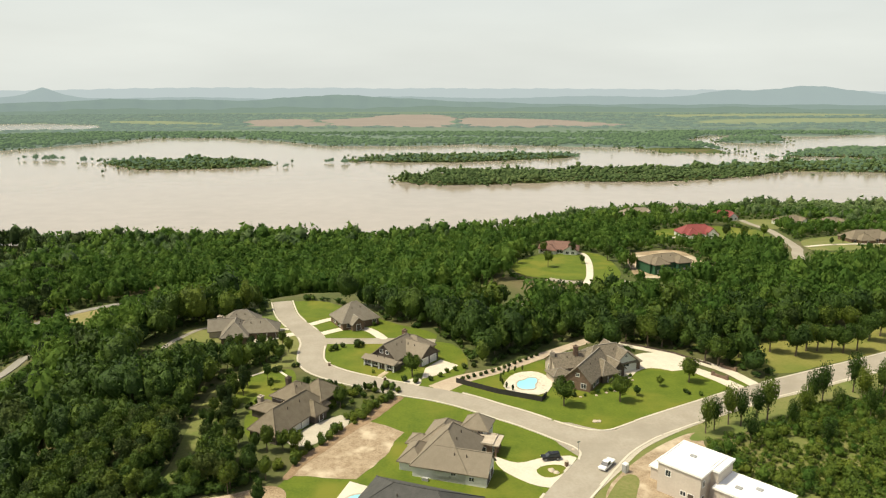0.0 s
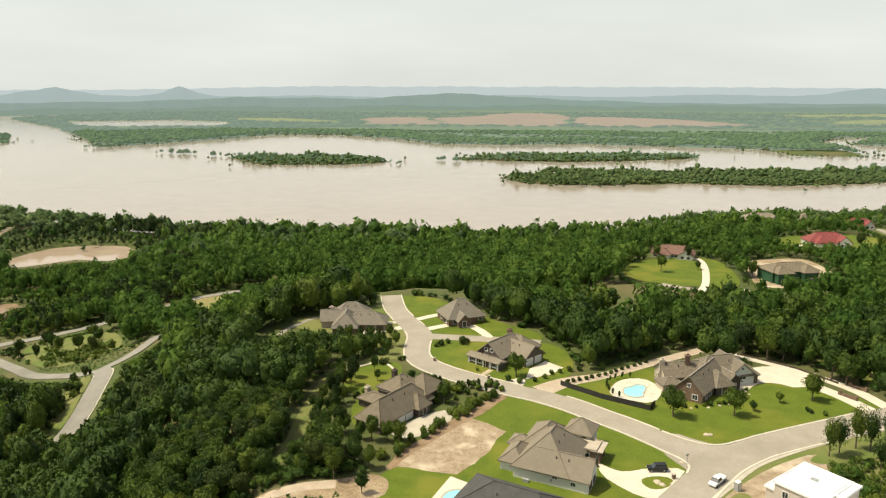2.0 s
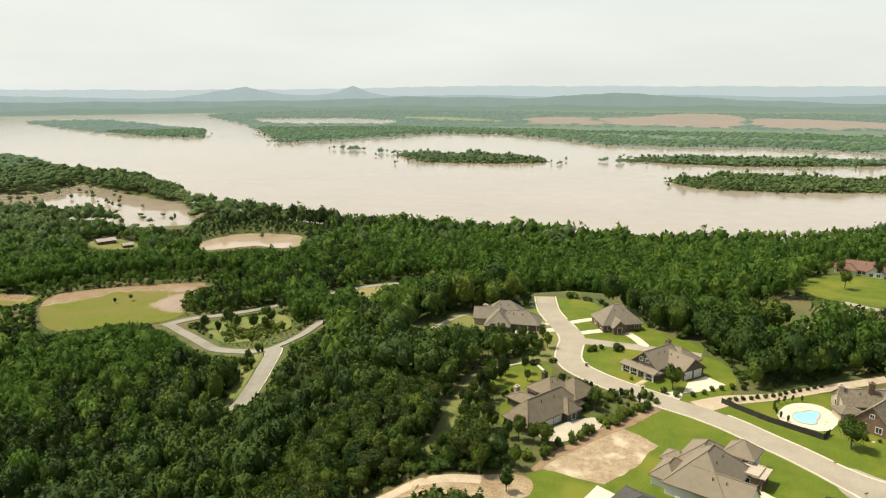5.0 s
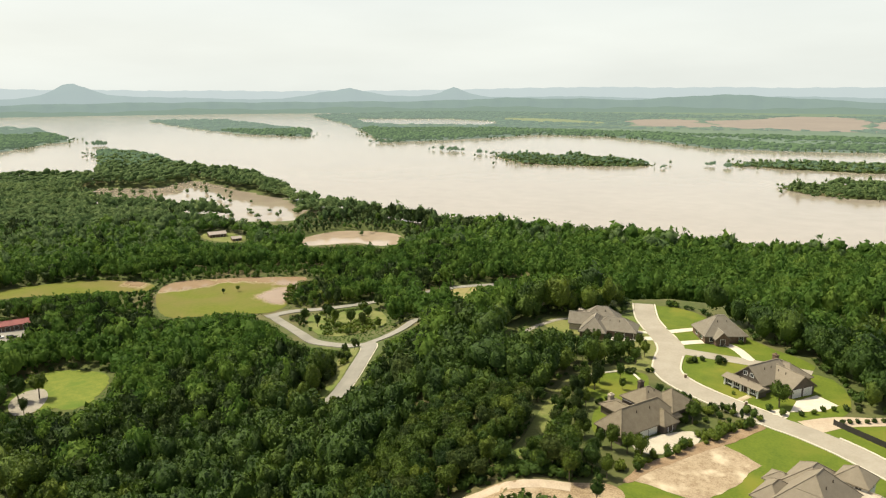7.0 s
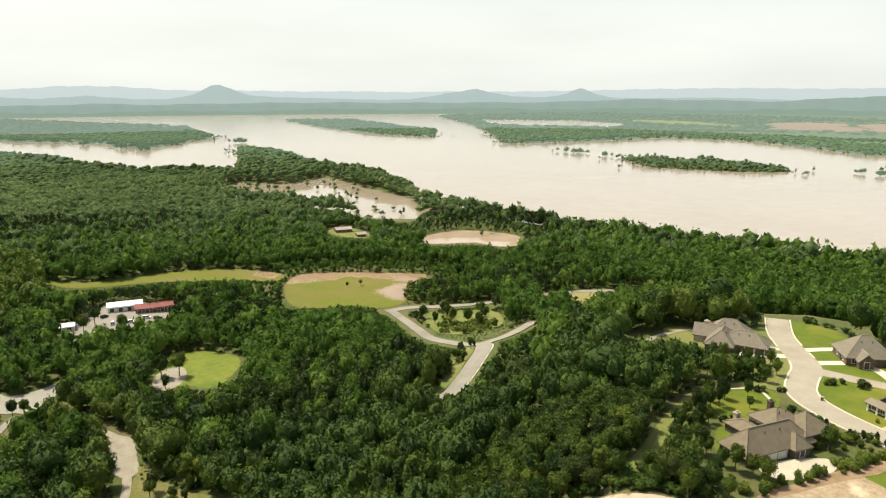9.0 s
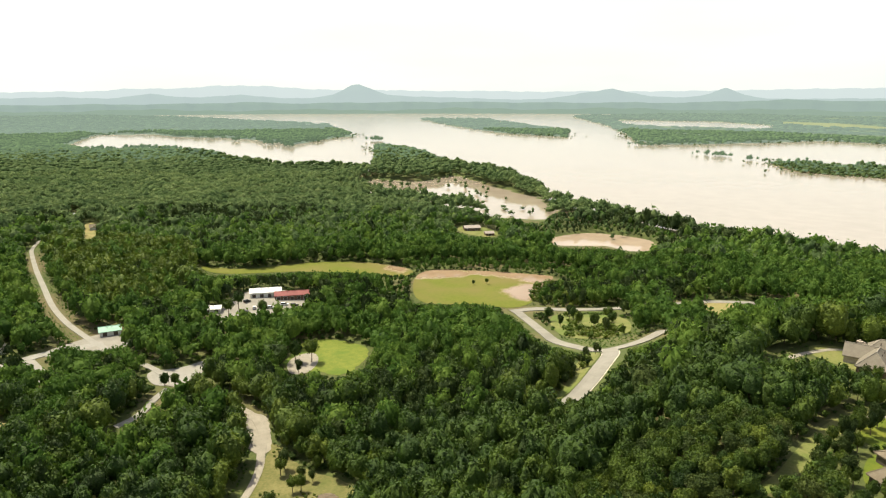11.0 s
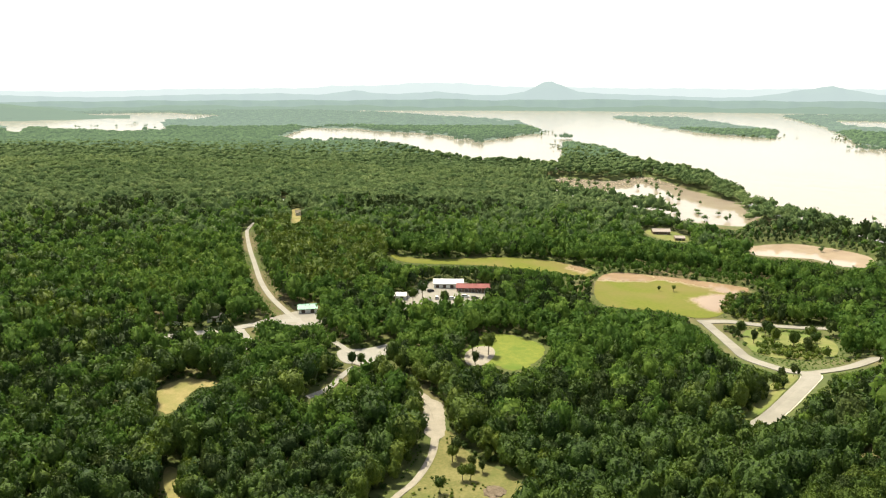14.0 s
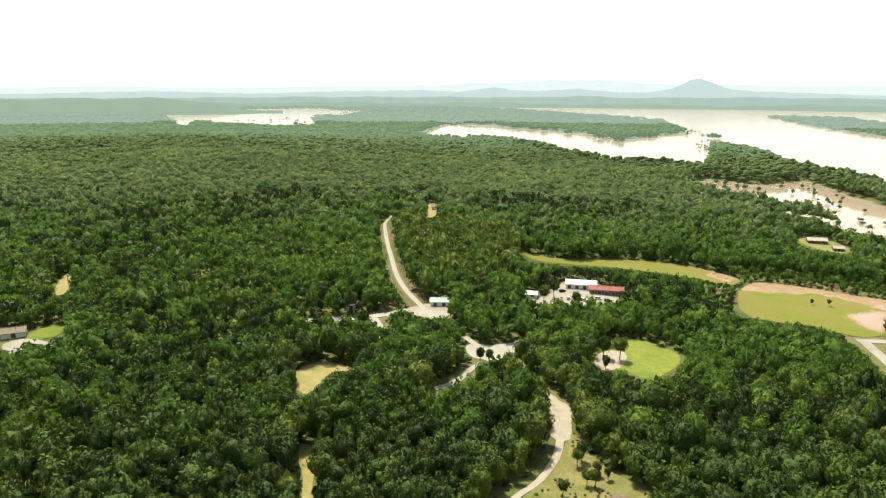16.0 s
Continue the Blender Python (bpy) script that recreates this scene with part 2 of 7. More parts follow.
WATER = water_material("muddy_water", (0.330, 0.280, 0.228), (0.372, 0.318, 0.262), 0.12, 0.25, 0.24)
FIELD_WET = flooded_field("flooded_hay", (0.105, 0.130, 0.022), (0.165, 0.170, 0.038), (0.175, 0.150, 0.055), (0.27, 0.185, 0.115), (0.33, 0.235, 0.155))
POND = water_material("brown_flood_pond", (0.34, 0.26, 0.185), (0.42, 0.33, 0.25), 0.04, 0.3, 0.012)
POND_PALE = water_material("muddy_pond_water", (0.32, 0.265, 0.205), (0.37, 0.31, 0.245), 0.05, 0.3, 0.015)
POOL_WATER = water_material("pool_water", (0.25, 0.66, 0.75), (0.33, 0.74, 0.80), 0.08, 2.0, 0.1)


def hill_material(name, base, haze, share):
    """Far woods, fields and hills, with aerial haze painted in as emission."""
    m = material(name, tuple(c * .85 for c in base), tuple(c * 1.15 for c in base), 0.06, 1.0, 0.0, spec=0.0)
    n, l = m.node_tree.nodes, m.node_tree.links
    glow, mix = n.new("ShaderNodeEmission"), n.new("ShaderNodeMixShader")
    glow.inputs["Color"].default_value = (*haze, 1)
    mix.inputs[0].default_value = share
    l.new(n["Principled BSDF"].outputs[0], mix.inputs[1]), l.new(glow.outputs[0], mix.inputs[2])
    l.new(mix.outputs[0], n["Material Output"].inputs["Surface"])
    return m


# haze over the far plain and bank glows from these materials
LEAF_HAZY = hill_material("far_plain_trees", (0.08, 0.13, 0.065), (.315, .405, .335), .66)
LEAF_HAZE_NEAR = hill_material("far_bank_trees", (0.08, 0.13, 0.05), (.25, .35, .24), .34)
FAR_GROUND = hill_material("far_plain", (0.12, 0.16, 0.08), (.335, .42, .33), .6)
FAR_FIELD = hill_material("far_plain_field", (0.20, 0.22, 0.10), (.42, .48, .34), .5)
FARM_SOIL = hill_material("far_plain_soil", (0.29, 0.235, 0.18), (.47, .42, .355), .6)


# ---- ground plan ----
WATER_Z = -45.0
# ridge with the houses: inside this outline the ground is level
PLATEAU = [(-25, -200), (-40, 60), (-62, 140), (-82, 180), (-112, 235), (-104, 285), (-60, 312), (30, 318),
           (22, 370), (36, 430), (100, 470), (125, 560), (165, 592), (240, 612), (340, 600), (600, 540), (1100, 380), (1100, -400), (300, -500)]
NEAR_BANK = [(4900, 1500), (900, 800), (449, 714), (359, 727), (243, 729), (176, 695), (84, 640), (8, 620), (-90, 615),
             (-220, 615), (-334, 608), (-412, 626), (-498, 640), (-580, 672), (-800, 818), (-1000, 860), (-1272, 975),
             (-1417, 977), (-1180, 815), (-1041, 712), (-1000, 668), (-1064, 655), (-1090, 567), (-1240, 555), (-1427, 588),
             (-1618, 523), (-1645, 433), (-1874, 384), (-2407, 620), (-2339, 758), (-2141, 778), (-1998, 877), (-1835, 889),
             (-1645, 891), (-1781, 1075), (-1846, 1204), (-2449, 1479), (-3033, 1418), (-3625, 1324), (-4442, 972), (-4990, 900), (-4990, -4990), (4900, -4990)]
FAR_BANK = [(-1713, 2282), (-1170, 1674), (-1046, 1589), (-972, 1700), (-904, 1839), (-835, 2050), (-607, 2048), (-413, 1896),
            (-292, 1756), (-123, 1740), (65, 1790), (267, 1729), (447, 1688), (476, 1522), (618, 1517), (625, 1665), (604, 1846),
            (773, 2113), (1068, 2074), (1318, 2142), (4990, 2600), (4990, 4990), (-2700, 4990), (-2700, 4200), (-2300, 3700), (-2500, 3000)]
ISLANDS = [
    [(-646, 1341), (-528, 1224), (-433, 1230), (-345, 1264), (-296, 1301), (-336, 1353), (-440, 1378), (-546, 1370), (-634, 1373)],
    [(-191, 1371), (-90, 1347), (17, 1344), (149, 1383), (284, 1450), (256, 1502), (77, 1481), (-51, 1473), (-151, 1427)],
    [(-85, 1088), (-36, 1022), (62, 1020), (181, 1055), (288, 1046), (397, 1071), (482, 1111), (580, 1187), (721, 1159), (990, 1150),
     (1010, 1360), (845, 1363), (637, 1306), (404, 1226), (205, 1197), (15, 1185)],
    [(622, 1415), (705, 1449), (872, 1408), (1150, 1400), (1180, 1600), (983, 1591), (823, 1566)],
    [(693, 1843), (774, 1801), (863, 1817), (918, 1961), (797, 1966)],
    [(-2703, 2129), (-2045, 1792), (-1626, 1643), (-1385, 1646), (-1592, 1904), (-1873, 2010), (-2478, 2369)],
]
PONDS = [
    [(-853, 550), (-918, 634), (-841, 664), (-876, 762), (-709, 701), (-618, 671), (-542, 627), (-499, 552), (-536, 529), (-616, 545), (-663, 523), (-730, 521)],
    [(-431, 498), (-429, 538), (-417, 549), (-398, 557), (-378, 559), (-356, 546), (-346, 524), (-349, 505), (-375, 506), (-390, 492), (-401, 478), (-415, 480)],
    [(-3163, -394), (-3385, -385), (-3601, -156), (-4069, -116), (-4181, 314), (-3886, 411), (-3620, 524), (-3245, 372), (-3205, 240), (-2850, 191), (-2400, 180), (-2460, 126), (-2346, 68), (-2502, -56), (-2682, -223), (-2375, -215), (-2414, -258), (-2777, -302)],
    [(-2069, 2795), (-1664, 2976), (-1360, 2831), (-1267, 2679), (-1224, 2550), (-1578, 2437), (-1815, 2489)],
]


def inside(poly, x, y):
    """Which of the points x, y lie inside the outline."""
    res = np.zeros(np.shape(x), bool)
    for (x0, y0), (x1, y1) in zip(poly, poly[1:] + poly[:1]):
        if y0 != y1:
            res ^= ((y0 > y) != (y1 > y)) & (x < (x1 - x0) * (y - y0) / (y1 - y0) + x0)
    return res


def line_distance(line, x, y, closed=False):
    best = np.full(np.shape(x), 1e9)
    for (x0, y0), (x1, y1) in zip(line, line[1:] + (line[:1] if closed else [])):
        dx, dy = x1 - x0, y1 - y0
        s = np.clip(((x - x0) * dx + (y - y0) * dy) / max(dx * dx + dy * dy, 1e-9), 0, 1)
        best = np.minimum(best, np.hypot(x - x0 - s * dx, y - y0 - s * dy))
    return best


def signed(poly, x, y):
    """Distance to an outline, positive inside."""
    d = line_distance(poly, x, y, True)
    return np.where(inside(poly, x, y), d, -d)


def smooth(s):
    s = np.clip(s, 0, 1)
    return s * s * (3 - 2 * s)


def ripple(x, y):
    """Smooth uneven values round 0 for ground, shores and canopies."""
    return (np.sin(x * .021 + 1.3 * np.sin(y * .017)) + np.sin(y * .026 + 1.7 * np.sin(x * .013) + 2)
            + .5 * np.sin(x * .067 + y * .051) + .5 * np.sin(x * -.043 + y * .079 + 1)) / 3


def shore(x, y):
    """Distance to the nearest water's edge, positive on land."""
    s = np.maximum(signed(NEAR_BANK, x, y), signed(FAR_BANK, x, y))
    for isle in ISLANDS:
        s = np.maximum(s, signed(isle, x, y))
    for pond in PONDS:
        s = np.minimum(s, -signed(pond, x, y))
    return s + 5 * ripple(x * 3, y * 3) * smooth((np.hypot(x, y) - 400) / 300)


def land_height(x, y):
    d = np.maximum(-signed(PLATEAU, x, y), 0)
    z = -42 * (1 - (1 - np.clip(d / 200, 0, 1)) ** 2)
    z -= .05 * np.maximum(np.hypot(x, y) - 380, 0) * (1 - smooth(d / 100))
    z += 34 * np.exp(-((x + 1100) ** 2 + (y + 250) ** 2) / (2 * 380 ** 2)) * smooth(d / 300)
    z += 12 * np.exp(-((x + 1900) ** 2 + (y + 500) ** 2) / (2 * 500 ** 2))
    z += 1.2 * ripple(x, y) * smooth(d / 60)
    s = shore(x, y)
    return -50 + (z + 50) * smooth((s + 12) / 26)


# one sheet of ground, finer near the houses
U = np.linspace(-1, 1, 320)
AXIS = 4990 * np.sinh(4.6 * U) / np.sinh(4.6)
GX, GY = AXIS - 40 * (1 - U ** 2) * 2, AXIS + 75 * (1 - U ** 2) * 2
MX, MY = np.meshgrid(GX, GY)
MZ = land_height(MX, MY)


def ground(x, y):
    """Height of the ground sheet at x, y."""
    i = np.clip(np.searchsorted(GX, x) - 1, 0, len(GX) - 2)
    j = np.clip(np.searchsorted(GY, y) - 1, 0, len(GY) - 2)
    s, t = (x - GX[i]) / (GX[i + 1] - GX[i]), (y - GY[j]) / (GY[j + 1] - GY[j])
    return (MZ[j, i] * (1 - s) + MZ[j, i + 1] * s) * (1 - t) + (MZ[j + 1, i] * (1 - s) + MZ[j + 1, i + 1] * s) * t


def mesh_from(name, verts, faces, mat, smooth_shade=False):
    """A mesh from numpy points and equal-sized faces."""
    me = bpy.data.meshes.new(name)
    verts, faces = np.asarray(verts, np.float32), np.asarray(faces, np.int32)
    k = faces.shape[1]
    me.vertices.add(len(verts))
    me.vertices.foreach_set("co", verts.ravel())
    me.loops.add(faces.size)
    me.loops.foreach_set("vertex_index", faces.ravel())
    me.polygons.add(len(faces))
    me.polygons.foreach_set("loop_start", np.arange(0, faces.size, k, dtype=np.int32))
    me.polygons.foreach_set("loop_total", np.full(len(faces), k, np.int32))
    me.polygons.foreach_set("use_smooth", np.full(len(faces), smooth_shade))
    me.materials.append(mat)
    me.update(calc_edges=True)
    return me


def grid_faces(nx, ny):
    i = np.arange(ny - 1)[:, None] * nx + np.arange(nx - 1)[None]
    i = i.ravel()
    return np.stack([i, i + 1, i + nx + 1, i + nx], -1)


def part(name, bm, mat, parent, label=""):
    """Links a bmesh as one mesh object under a thing or part (or at top level)."""
    me = bpy.data.meshes.new(name)
    bm.to_mesh(me)
    bm.free()
    me.materials.append(mat)
    ob = new(name, me)
    ob.parent = parent
    return tagged(ob, label)


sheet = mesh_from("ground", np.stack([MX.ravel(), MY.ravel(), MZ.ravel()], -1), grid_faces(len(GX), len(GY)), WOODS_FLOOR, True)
# ground beyond 1700 m takes the material with the painted haze
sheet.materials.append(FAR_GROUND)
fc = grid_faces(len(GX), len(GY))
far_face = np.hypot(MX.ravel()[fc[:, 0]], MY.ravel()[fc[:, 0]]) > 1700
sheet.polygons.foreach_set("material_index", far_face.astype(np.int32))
tagged(new("ground", sheet), "wooded ground falling from a ridge to a flooded river plain", "ground", kind="structure")

a = np.linspace(0, 2 * np.pi, 97)[:-1]
ring = np.concatenate([[[0, 0, WATER_Z]]] + [np.stack([r * np.cos(a), r * np.sin(a), np.full(96, WATER_Z)], -1) for r in (600, 2000, 4990)])
k = np.arange(96)
wf = [np.stack([np.zeros(96, int), 1 + k, 1 + (k + 1) % 96, 1 + (k + 1) % 96], -1)[:, :3]]
for q in (0, 1):
    i0, i1 = 1 + 96 * q + k, 1 + 96 * q + (k + 1) % 96
    wf += [np.stack([i0, i0 + 96, i1 + 96], -1), np.stack([i0, i1 + 96, i1], -1)]
tagged(new("water", mesh_from("water", ring, np.concatenate(wf), WATER)), "wide muddy river in flood", "river", kind="structure")
for outline in PONDS[:2]:
    c_ = np.mean(outline, 0)
    edge_ = np.array([c_ + (np.array(q) - c_) * 1.12 for q in outline])
    bm_ = bmesh.new()
    f_ = bm_.faces.new([bm_.verts.new((q[0], q[1], WATER_Z + .06)) for q in edge_])
    bmesh.ops.triangulate(bm_, faces=[f_])
    bmesh.ops.recalc_face_normals(bm_, faces=bm_.faces[:])
    if sum(q.normal.z for q in bm_.faces) < 0:
        bmesh.ops.reverse_faces(bm_, faces=bm_.faces[:])
    tagged(part("pond", bm_, POND_PALE if outline is PONDS[0] else POND, None), "brown flooded hollow among trees", "pond", kind="structure")


# ---- far hills ----
def hill_range(name, radius, az, crest, mat, depth):
    """A ridge all along the horizon; crest: heights above the water at the angles az (degrees)."""
    rows = []
    w = np.radians(az)
    bumps = np.sin(az * 3.1) * .5 + np.sin(az * 7.7 + 1) * .3 + np.sin(az * 17.3) * .2
    for r, f in ((radius - depth, 0), (radius - depth * .7, .25), (radius - depth * .35, .72), (radius, 1), (radius + 60, .2)):
        rr = r + 25 * np.sin(az * 2.3 + f * 9)
        rows.append(np.stack([-rr * np.sin(w), rr * np.cos(w), WATER_Z - 2 + crest * f * (1 + .03 * bumps)], -1))
    ob = new(name, mesh_from(name, np.concatenate(rows), grid_faces(len(az), 5), mat, True))
    tagged(ob, "hazy blue-green wooded hills along the horizon", "hills", kind="structure")


AZ = np.arange(-50, 125, .35)


def bump(at, high, wide):
    return high * np.exp(-np.abs((AZ - at) / wide) ** 1.6)


def rise(el, r):
    """Height above the water of what shows at the elevation el from the camera's height."""
    return EYE - WATER_Z + r * np.tan(np.radians(el))


def skyline(points):
    """A soft crest line through (angle, elevation) in degrees."""
    el = np.interp(AZ, [p[0] for p in points], [p[1] for p in points])
    return np.convolve(np.pad(el, 2, "edge"), np.array([1, 2, 3, 2, 1]) / 9, "valid")


far_crest = rise(skyline([(-50, -.2), (-29, -.2), (-18, -.04), (-9.5, .04), (0, .08), (12, .14), (20, .18), (31, -.02), (43, -.06), (51, 0), (60, .1), (63.7, .38), (67, .38), (69.4, .17), (73.5, .17),
                          (75.5, -.08), (79, -.04), (86, -.15), (92, -.3), (97, -.22), (100, -.12), (107, -.28), (125, -.3)]) + .015 * np.sin(AZ * .83 + 1), 4880)
peak_crest = rise(-.6 + .08 * np.sin(AZ * .4) + bump(56.6, .86, 1.5) + bump(56.5, .3, 4) + bump(28.7, .64, 1.25) + bump(28.7, .2, 4) + bump(36.8, .55, 2.0) + bump(39.2, .25, 2.4) + bump(-26.6, .72, 4) + bump(-21, .42, 2.4)
                  + bump(71.9, .42, 1.9) + bump(65.4, .22, 2.2) + bump(77.4, .2, 3), 4780)
mid_crest = rise(skyline([(-50, -1.1), (-30, -1.1), (-9.5, -1.15), (0, -.87), (4, -.6), (8.5, -.38), (11, -.5), (14.5, -.78), (24.4, -.62), (31, -.86), (40, -.9), (52, -.85), (61, -.95), (65, -.85), (70, -.95), (86, -.95), (100, -1), (125, -1)])
                 + .03 * np.sin(AZ * 1.1), 4650)
near_crest = rise(-1.35 + .07 * np.sin(AZ * .53 + 1) + .04 * np.sin(AZ * 1.7) - bump(60, .12, 12), 4500)
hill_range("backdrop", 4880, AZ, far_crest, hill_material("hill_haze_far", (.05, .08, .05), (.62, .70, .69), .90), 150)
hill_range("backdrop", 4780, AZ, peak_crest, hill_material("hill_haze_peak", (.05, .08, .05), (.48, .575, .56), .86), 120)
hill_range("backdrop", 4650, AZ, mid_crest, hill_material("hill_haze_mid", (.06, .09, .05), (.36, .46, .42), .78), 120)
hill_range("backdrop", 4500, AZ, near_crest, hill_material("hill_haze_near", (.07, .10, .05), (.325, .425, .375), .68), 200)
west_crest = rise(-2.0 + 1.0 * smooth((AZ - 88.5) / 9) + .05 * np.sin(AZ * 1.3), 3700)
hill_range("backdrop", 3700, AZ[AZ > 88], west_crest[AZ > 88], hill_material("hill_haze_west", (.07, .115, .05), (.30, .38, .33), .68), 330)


# ---- roads, lots and lawns ----
def curve(line, step=3.0):
    """A smooth line (Catmull-Rom) through the points."""
    p = np.array([line[0], *line, line[-1]], float)
    p[0], p[-1] = 2 * p[1] - p[2], 2 * p[-2] - p[-3]
    out = []
    for i in range(1, len(p) - 2):
        n = max(2, int(np.linalg.norm(p[i + 1] - p[i]) / step))
        for t in np.arange(n) / n:
            out.append(.5 * (2 * p[i] + (p[i + 1] - p[i - 1]) * t + (2 * p[i - 1] - 5 * p[i] + 4 * p[i + 1] - p[i + 2]) * t * t
                             + (3 * p[i] - p[i - 1] - 3 * p[i + 1] + p[i + 2]) * t ** 3))
    return np.array(out + [p[-2]])


def sides(c):
    d = np.gradient(c, axis=0)
    d /= np.linalg.norm(d, axis=1)[:, None]
    return np.stack([d[:, 1], -d[:, 0]], -1)


ROADS = []   # (line, half width) of all ribbons, for the trees to keep off


def ribbon(name, line, width, mat, label, lift=0.16, category="road", step=3.0, clear=2.0, drop=0.7):
    """A paved strip that follows the ground, with a crown and side faces."""
    c = curve(line, step)
    s = sides(c)
    w = np.interp(np.linspace(0, 1, len(c)), np.linspace(0, 1, len(width)), width) if isinstance(width, list) else np.full(len(c), width)
    rows = []
    z = ground(c[:, 0], c[:, 1])
    for o, dz in ((-.5, -drop), (-.5, 0), (-.2, .04), (.2, .04), (.5, 0), (.5, -drop)):
        q = c + s * (o * w)[:, None]
        rows.append(np.stack([q[:, 0], q[:, 1], np.maximum(ground(q[:, 0], q[:, 1]), z - .5) + lift + dz], -1))
    v = np.stack(rows, 1).reshape(-1, 3)
    ROADS.append((c[::2].tolist() + [c[-1].tolist()], float(w.mean()) / 2 + clear))
    return tagged(new(name, mesh_from(name, v, grid_faces(6, len(c))[:, ::-1], mat)), label, category, kind="structure")


def kerbs(line, width, others, label="pale concrete kerb beside the road"):
    """Kerbs on both sides of a road, left open where another road or drive meets it."""
    c = curve(line, 2.0)
    s = sides(c)
    for side in (-1, 1):
        p = c + s * side * (width / 2 + .2)
        free = np.ones(len(p), bool)
        for oline, half in others:
            free &= line_distance(oline, p[:, 0], p[:, 1]) > half
        run = []
        for i in range(len(p) + 1):
            if i < len(p) and free[i]:
                run.append(i)
                continue
            if len(run) > 2:
                q, n = p[run], s[run] * side
                rows = []
                for o, dz in ((-.28, .05), (-.28, .27), (.28, .29), (.28, -.2)):
                    e = q + n * o
                    rows.append(np.stack([e[:, 0], e[:, 1], ground(e[:, 0], e[:, 1]) + dz], -1))
                f = grid_faces(4, len(run))
                tagged(new("kerb", mesh_from("kerb", np.stack(rows, 1).reshape(-1, 3), f if side < 0 else f[:, ::-1], KERB)), label, "kerb", "kerbs", "structure")
            run = []


def kerb_strip(line, label="pale concrete kerb round a street corner"):
    q = curve(line, 1.2)
    n = sides(q)
    rows = []
    for o, dz in ((-.28, .05), (-.28, .28), (.28, .28), (.28, .05)):
        e = q + n * o
        rows.append(np.stack([e[:, 0], e[:, 1], ground(e[:, 0], e[:, 1]) + dz], -1))
    tagged(new("kerb", mesh_from("kerb", np.stack(rows, 1).reshape(-1, 3), grid_faces(4, len(q)), KERB)), label, "kerb", "kerbs", "structure")


CLEAR = []   # outlines without woods


def rounded(poly, times=2):
    p = np.array(poly, float)
    for _ in range(times):
        q = np.roll(p, -1, 0)
        p = np.stack([.75 * p + .25 * q, .25 * p + .75 * q], 1).reshape(-1, 2)
    return p


def patch(name, poly, mat, label, lift, category="lawn", soft=2, clear=True, rag=0.0):
    """A piece of ground cover laid over the ground, with a thin edge."""
    p = rounded(poly, soft) if soft else np.array(poly, float)
    if clear:
        CLEAR.append(p.tolist())
    if rag:   # a ragged water's edge
        q = []
        for a_, b_ in zip(p, np.roll(p, -1, 0)):
            q += [a_ + (b_ - a_) * k / 3 for k in range(3)]
        q = np.array(q)
        p = q + rag * np.stack([ripple(q[:, 0] * 14, q[:, 1] * 14) + ripple(q[:, 1] * 37, q[:, 0] * 31) * .6, ripple(q[:, 1] * 15 + 9, q[:, 0] * 13) + ripple(q[:, 0] * 33, q[:, 1] * 39) * .6], -1)
    bm = bmesh.new()
    lo = [bm.verts.new((x, y, 0)) for x, y in p]
    f = bm.faces.new(lo)
    bmesh.ops.triangulate(bm, faces=[f])
    size = max(np.ptp(p[:, 0]), np.ptp(p[:, 1]))
    if abs(np.ptp(ground(p[:, 0], p[:, 1]))) > .05:
        for _ in range(5):
            long_ = [e for e in bm.edges if e.calc_length() > max(5.0, size / 30)]
            if not long_:
                break
            bmesh.ops.subdivide_edges(bm, edges=long_, cuts=1)
            bmesh.ops.triangulate(bm, faces=bm.faces[:])
    for v in bm.verts:
        v.co.z = float(ground(np.array([v.co.x]), np.array([v.co.y]))[0]) + lift
    bmesh.ops.recalc_face_normals(bm, faces=bm.faces[:])
    if bm.faces and sum(g.normal.z for g in bm.faces) < 0:
        bmesh.ops.reverse_faces(bm, faces=bm.faces[:])
    r = bmesh.ops.extrude_face_region(bm, geom=bm.faces[:])
    for g in r["geom"]:
        if isinstance(g, bmesh.types.BMVert):
            g.co.z += .03
    return tagged(part(name, bm, mat, None), label, category, kind="structure")


def wet_field(ob, pools):
    """Marks where floodwater stands on a field."""
    co = np.array([v.co[:2] for v in ob.data.vertices])
    wet = np.zeros(len(co))
    for pool_ in pools:
        wet = np.maximum(wet, smooth(signed(pool_, co[:, 0], co[:, 1]) / 26 + .5))
    ob.data.attributes.new("wet", "FLOAT", "POINT").data.foreach_set("value", wet.astype(np.float32))
    return ob


LANE = [(38, 170), (29, 178), (22, 184), (15, 189), (7, 195), (-2, 200), (-10, 203), (-19, 207), (-29, 212), (-36, 216.5), (-41.5, 221.5), (-45, 228), (-46.5, 237), (-47.5, 246), (-51, 255), (-57, 265), (-62.5, 275), (-66, 284), (-70, 297)]
AVENUE = [(10, 100), (16, 120), (22, 134), (28, 145), (33, 152.5), (38, 160), (44, 168), (52, 175.5), (62, 182), (74, 189), (86, 196), (95, 201), (108, 207), (127, 216), (150, 227), (188, 246), (240, 275)]
SIDE_STREET = [(-47, 247), (-34, 247), (-18, 247), (-3, 246)]
WALKWAY = [(24, 128), (31.5, 143), (36, 149), (42, 156.5), (49.5, 166), (57, 172.5), (71, 182), (94, 195), (109, 202), (128, 211), (146, 220), (180, 238)]
DIRT_DRIVE = [(-2, 204), (6, 212), (18, 219), (34, 232), (54, 248)]
BIG_DRIVE = [(62, 245), (68, 241), (78, 234), (88, 224), (93, 217), (97, 206)]
BIG_DRIVE_LOW = [(76, 226), (82, 219), (87, 212), (92, 202)]
DRIVE_B = [(-46, 255), (-40, 260), (-35, 262), (-29, 260), (-24, 253), (-21, 247)]
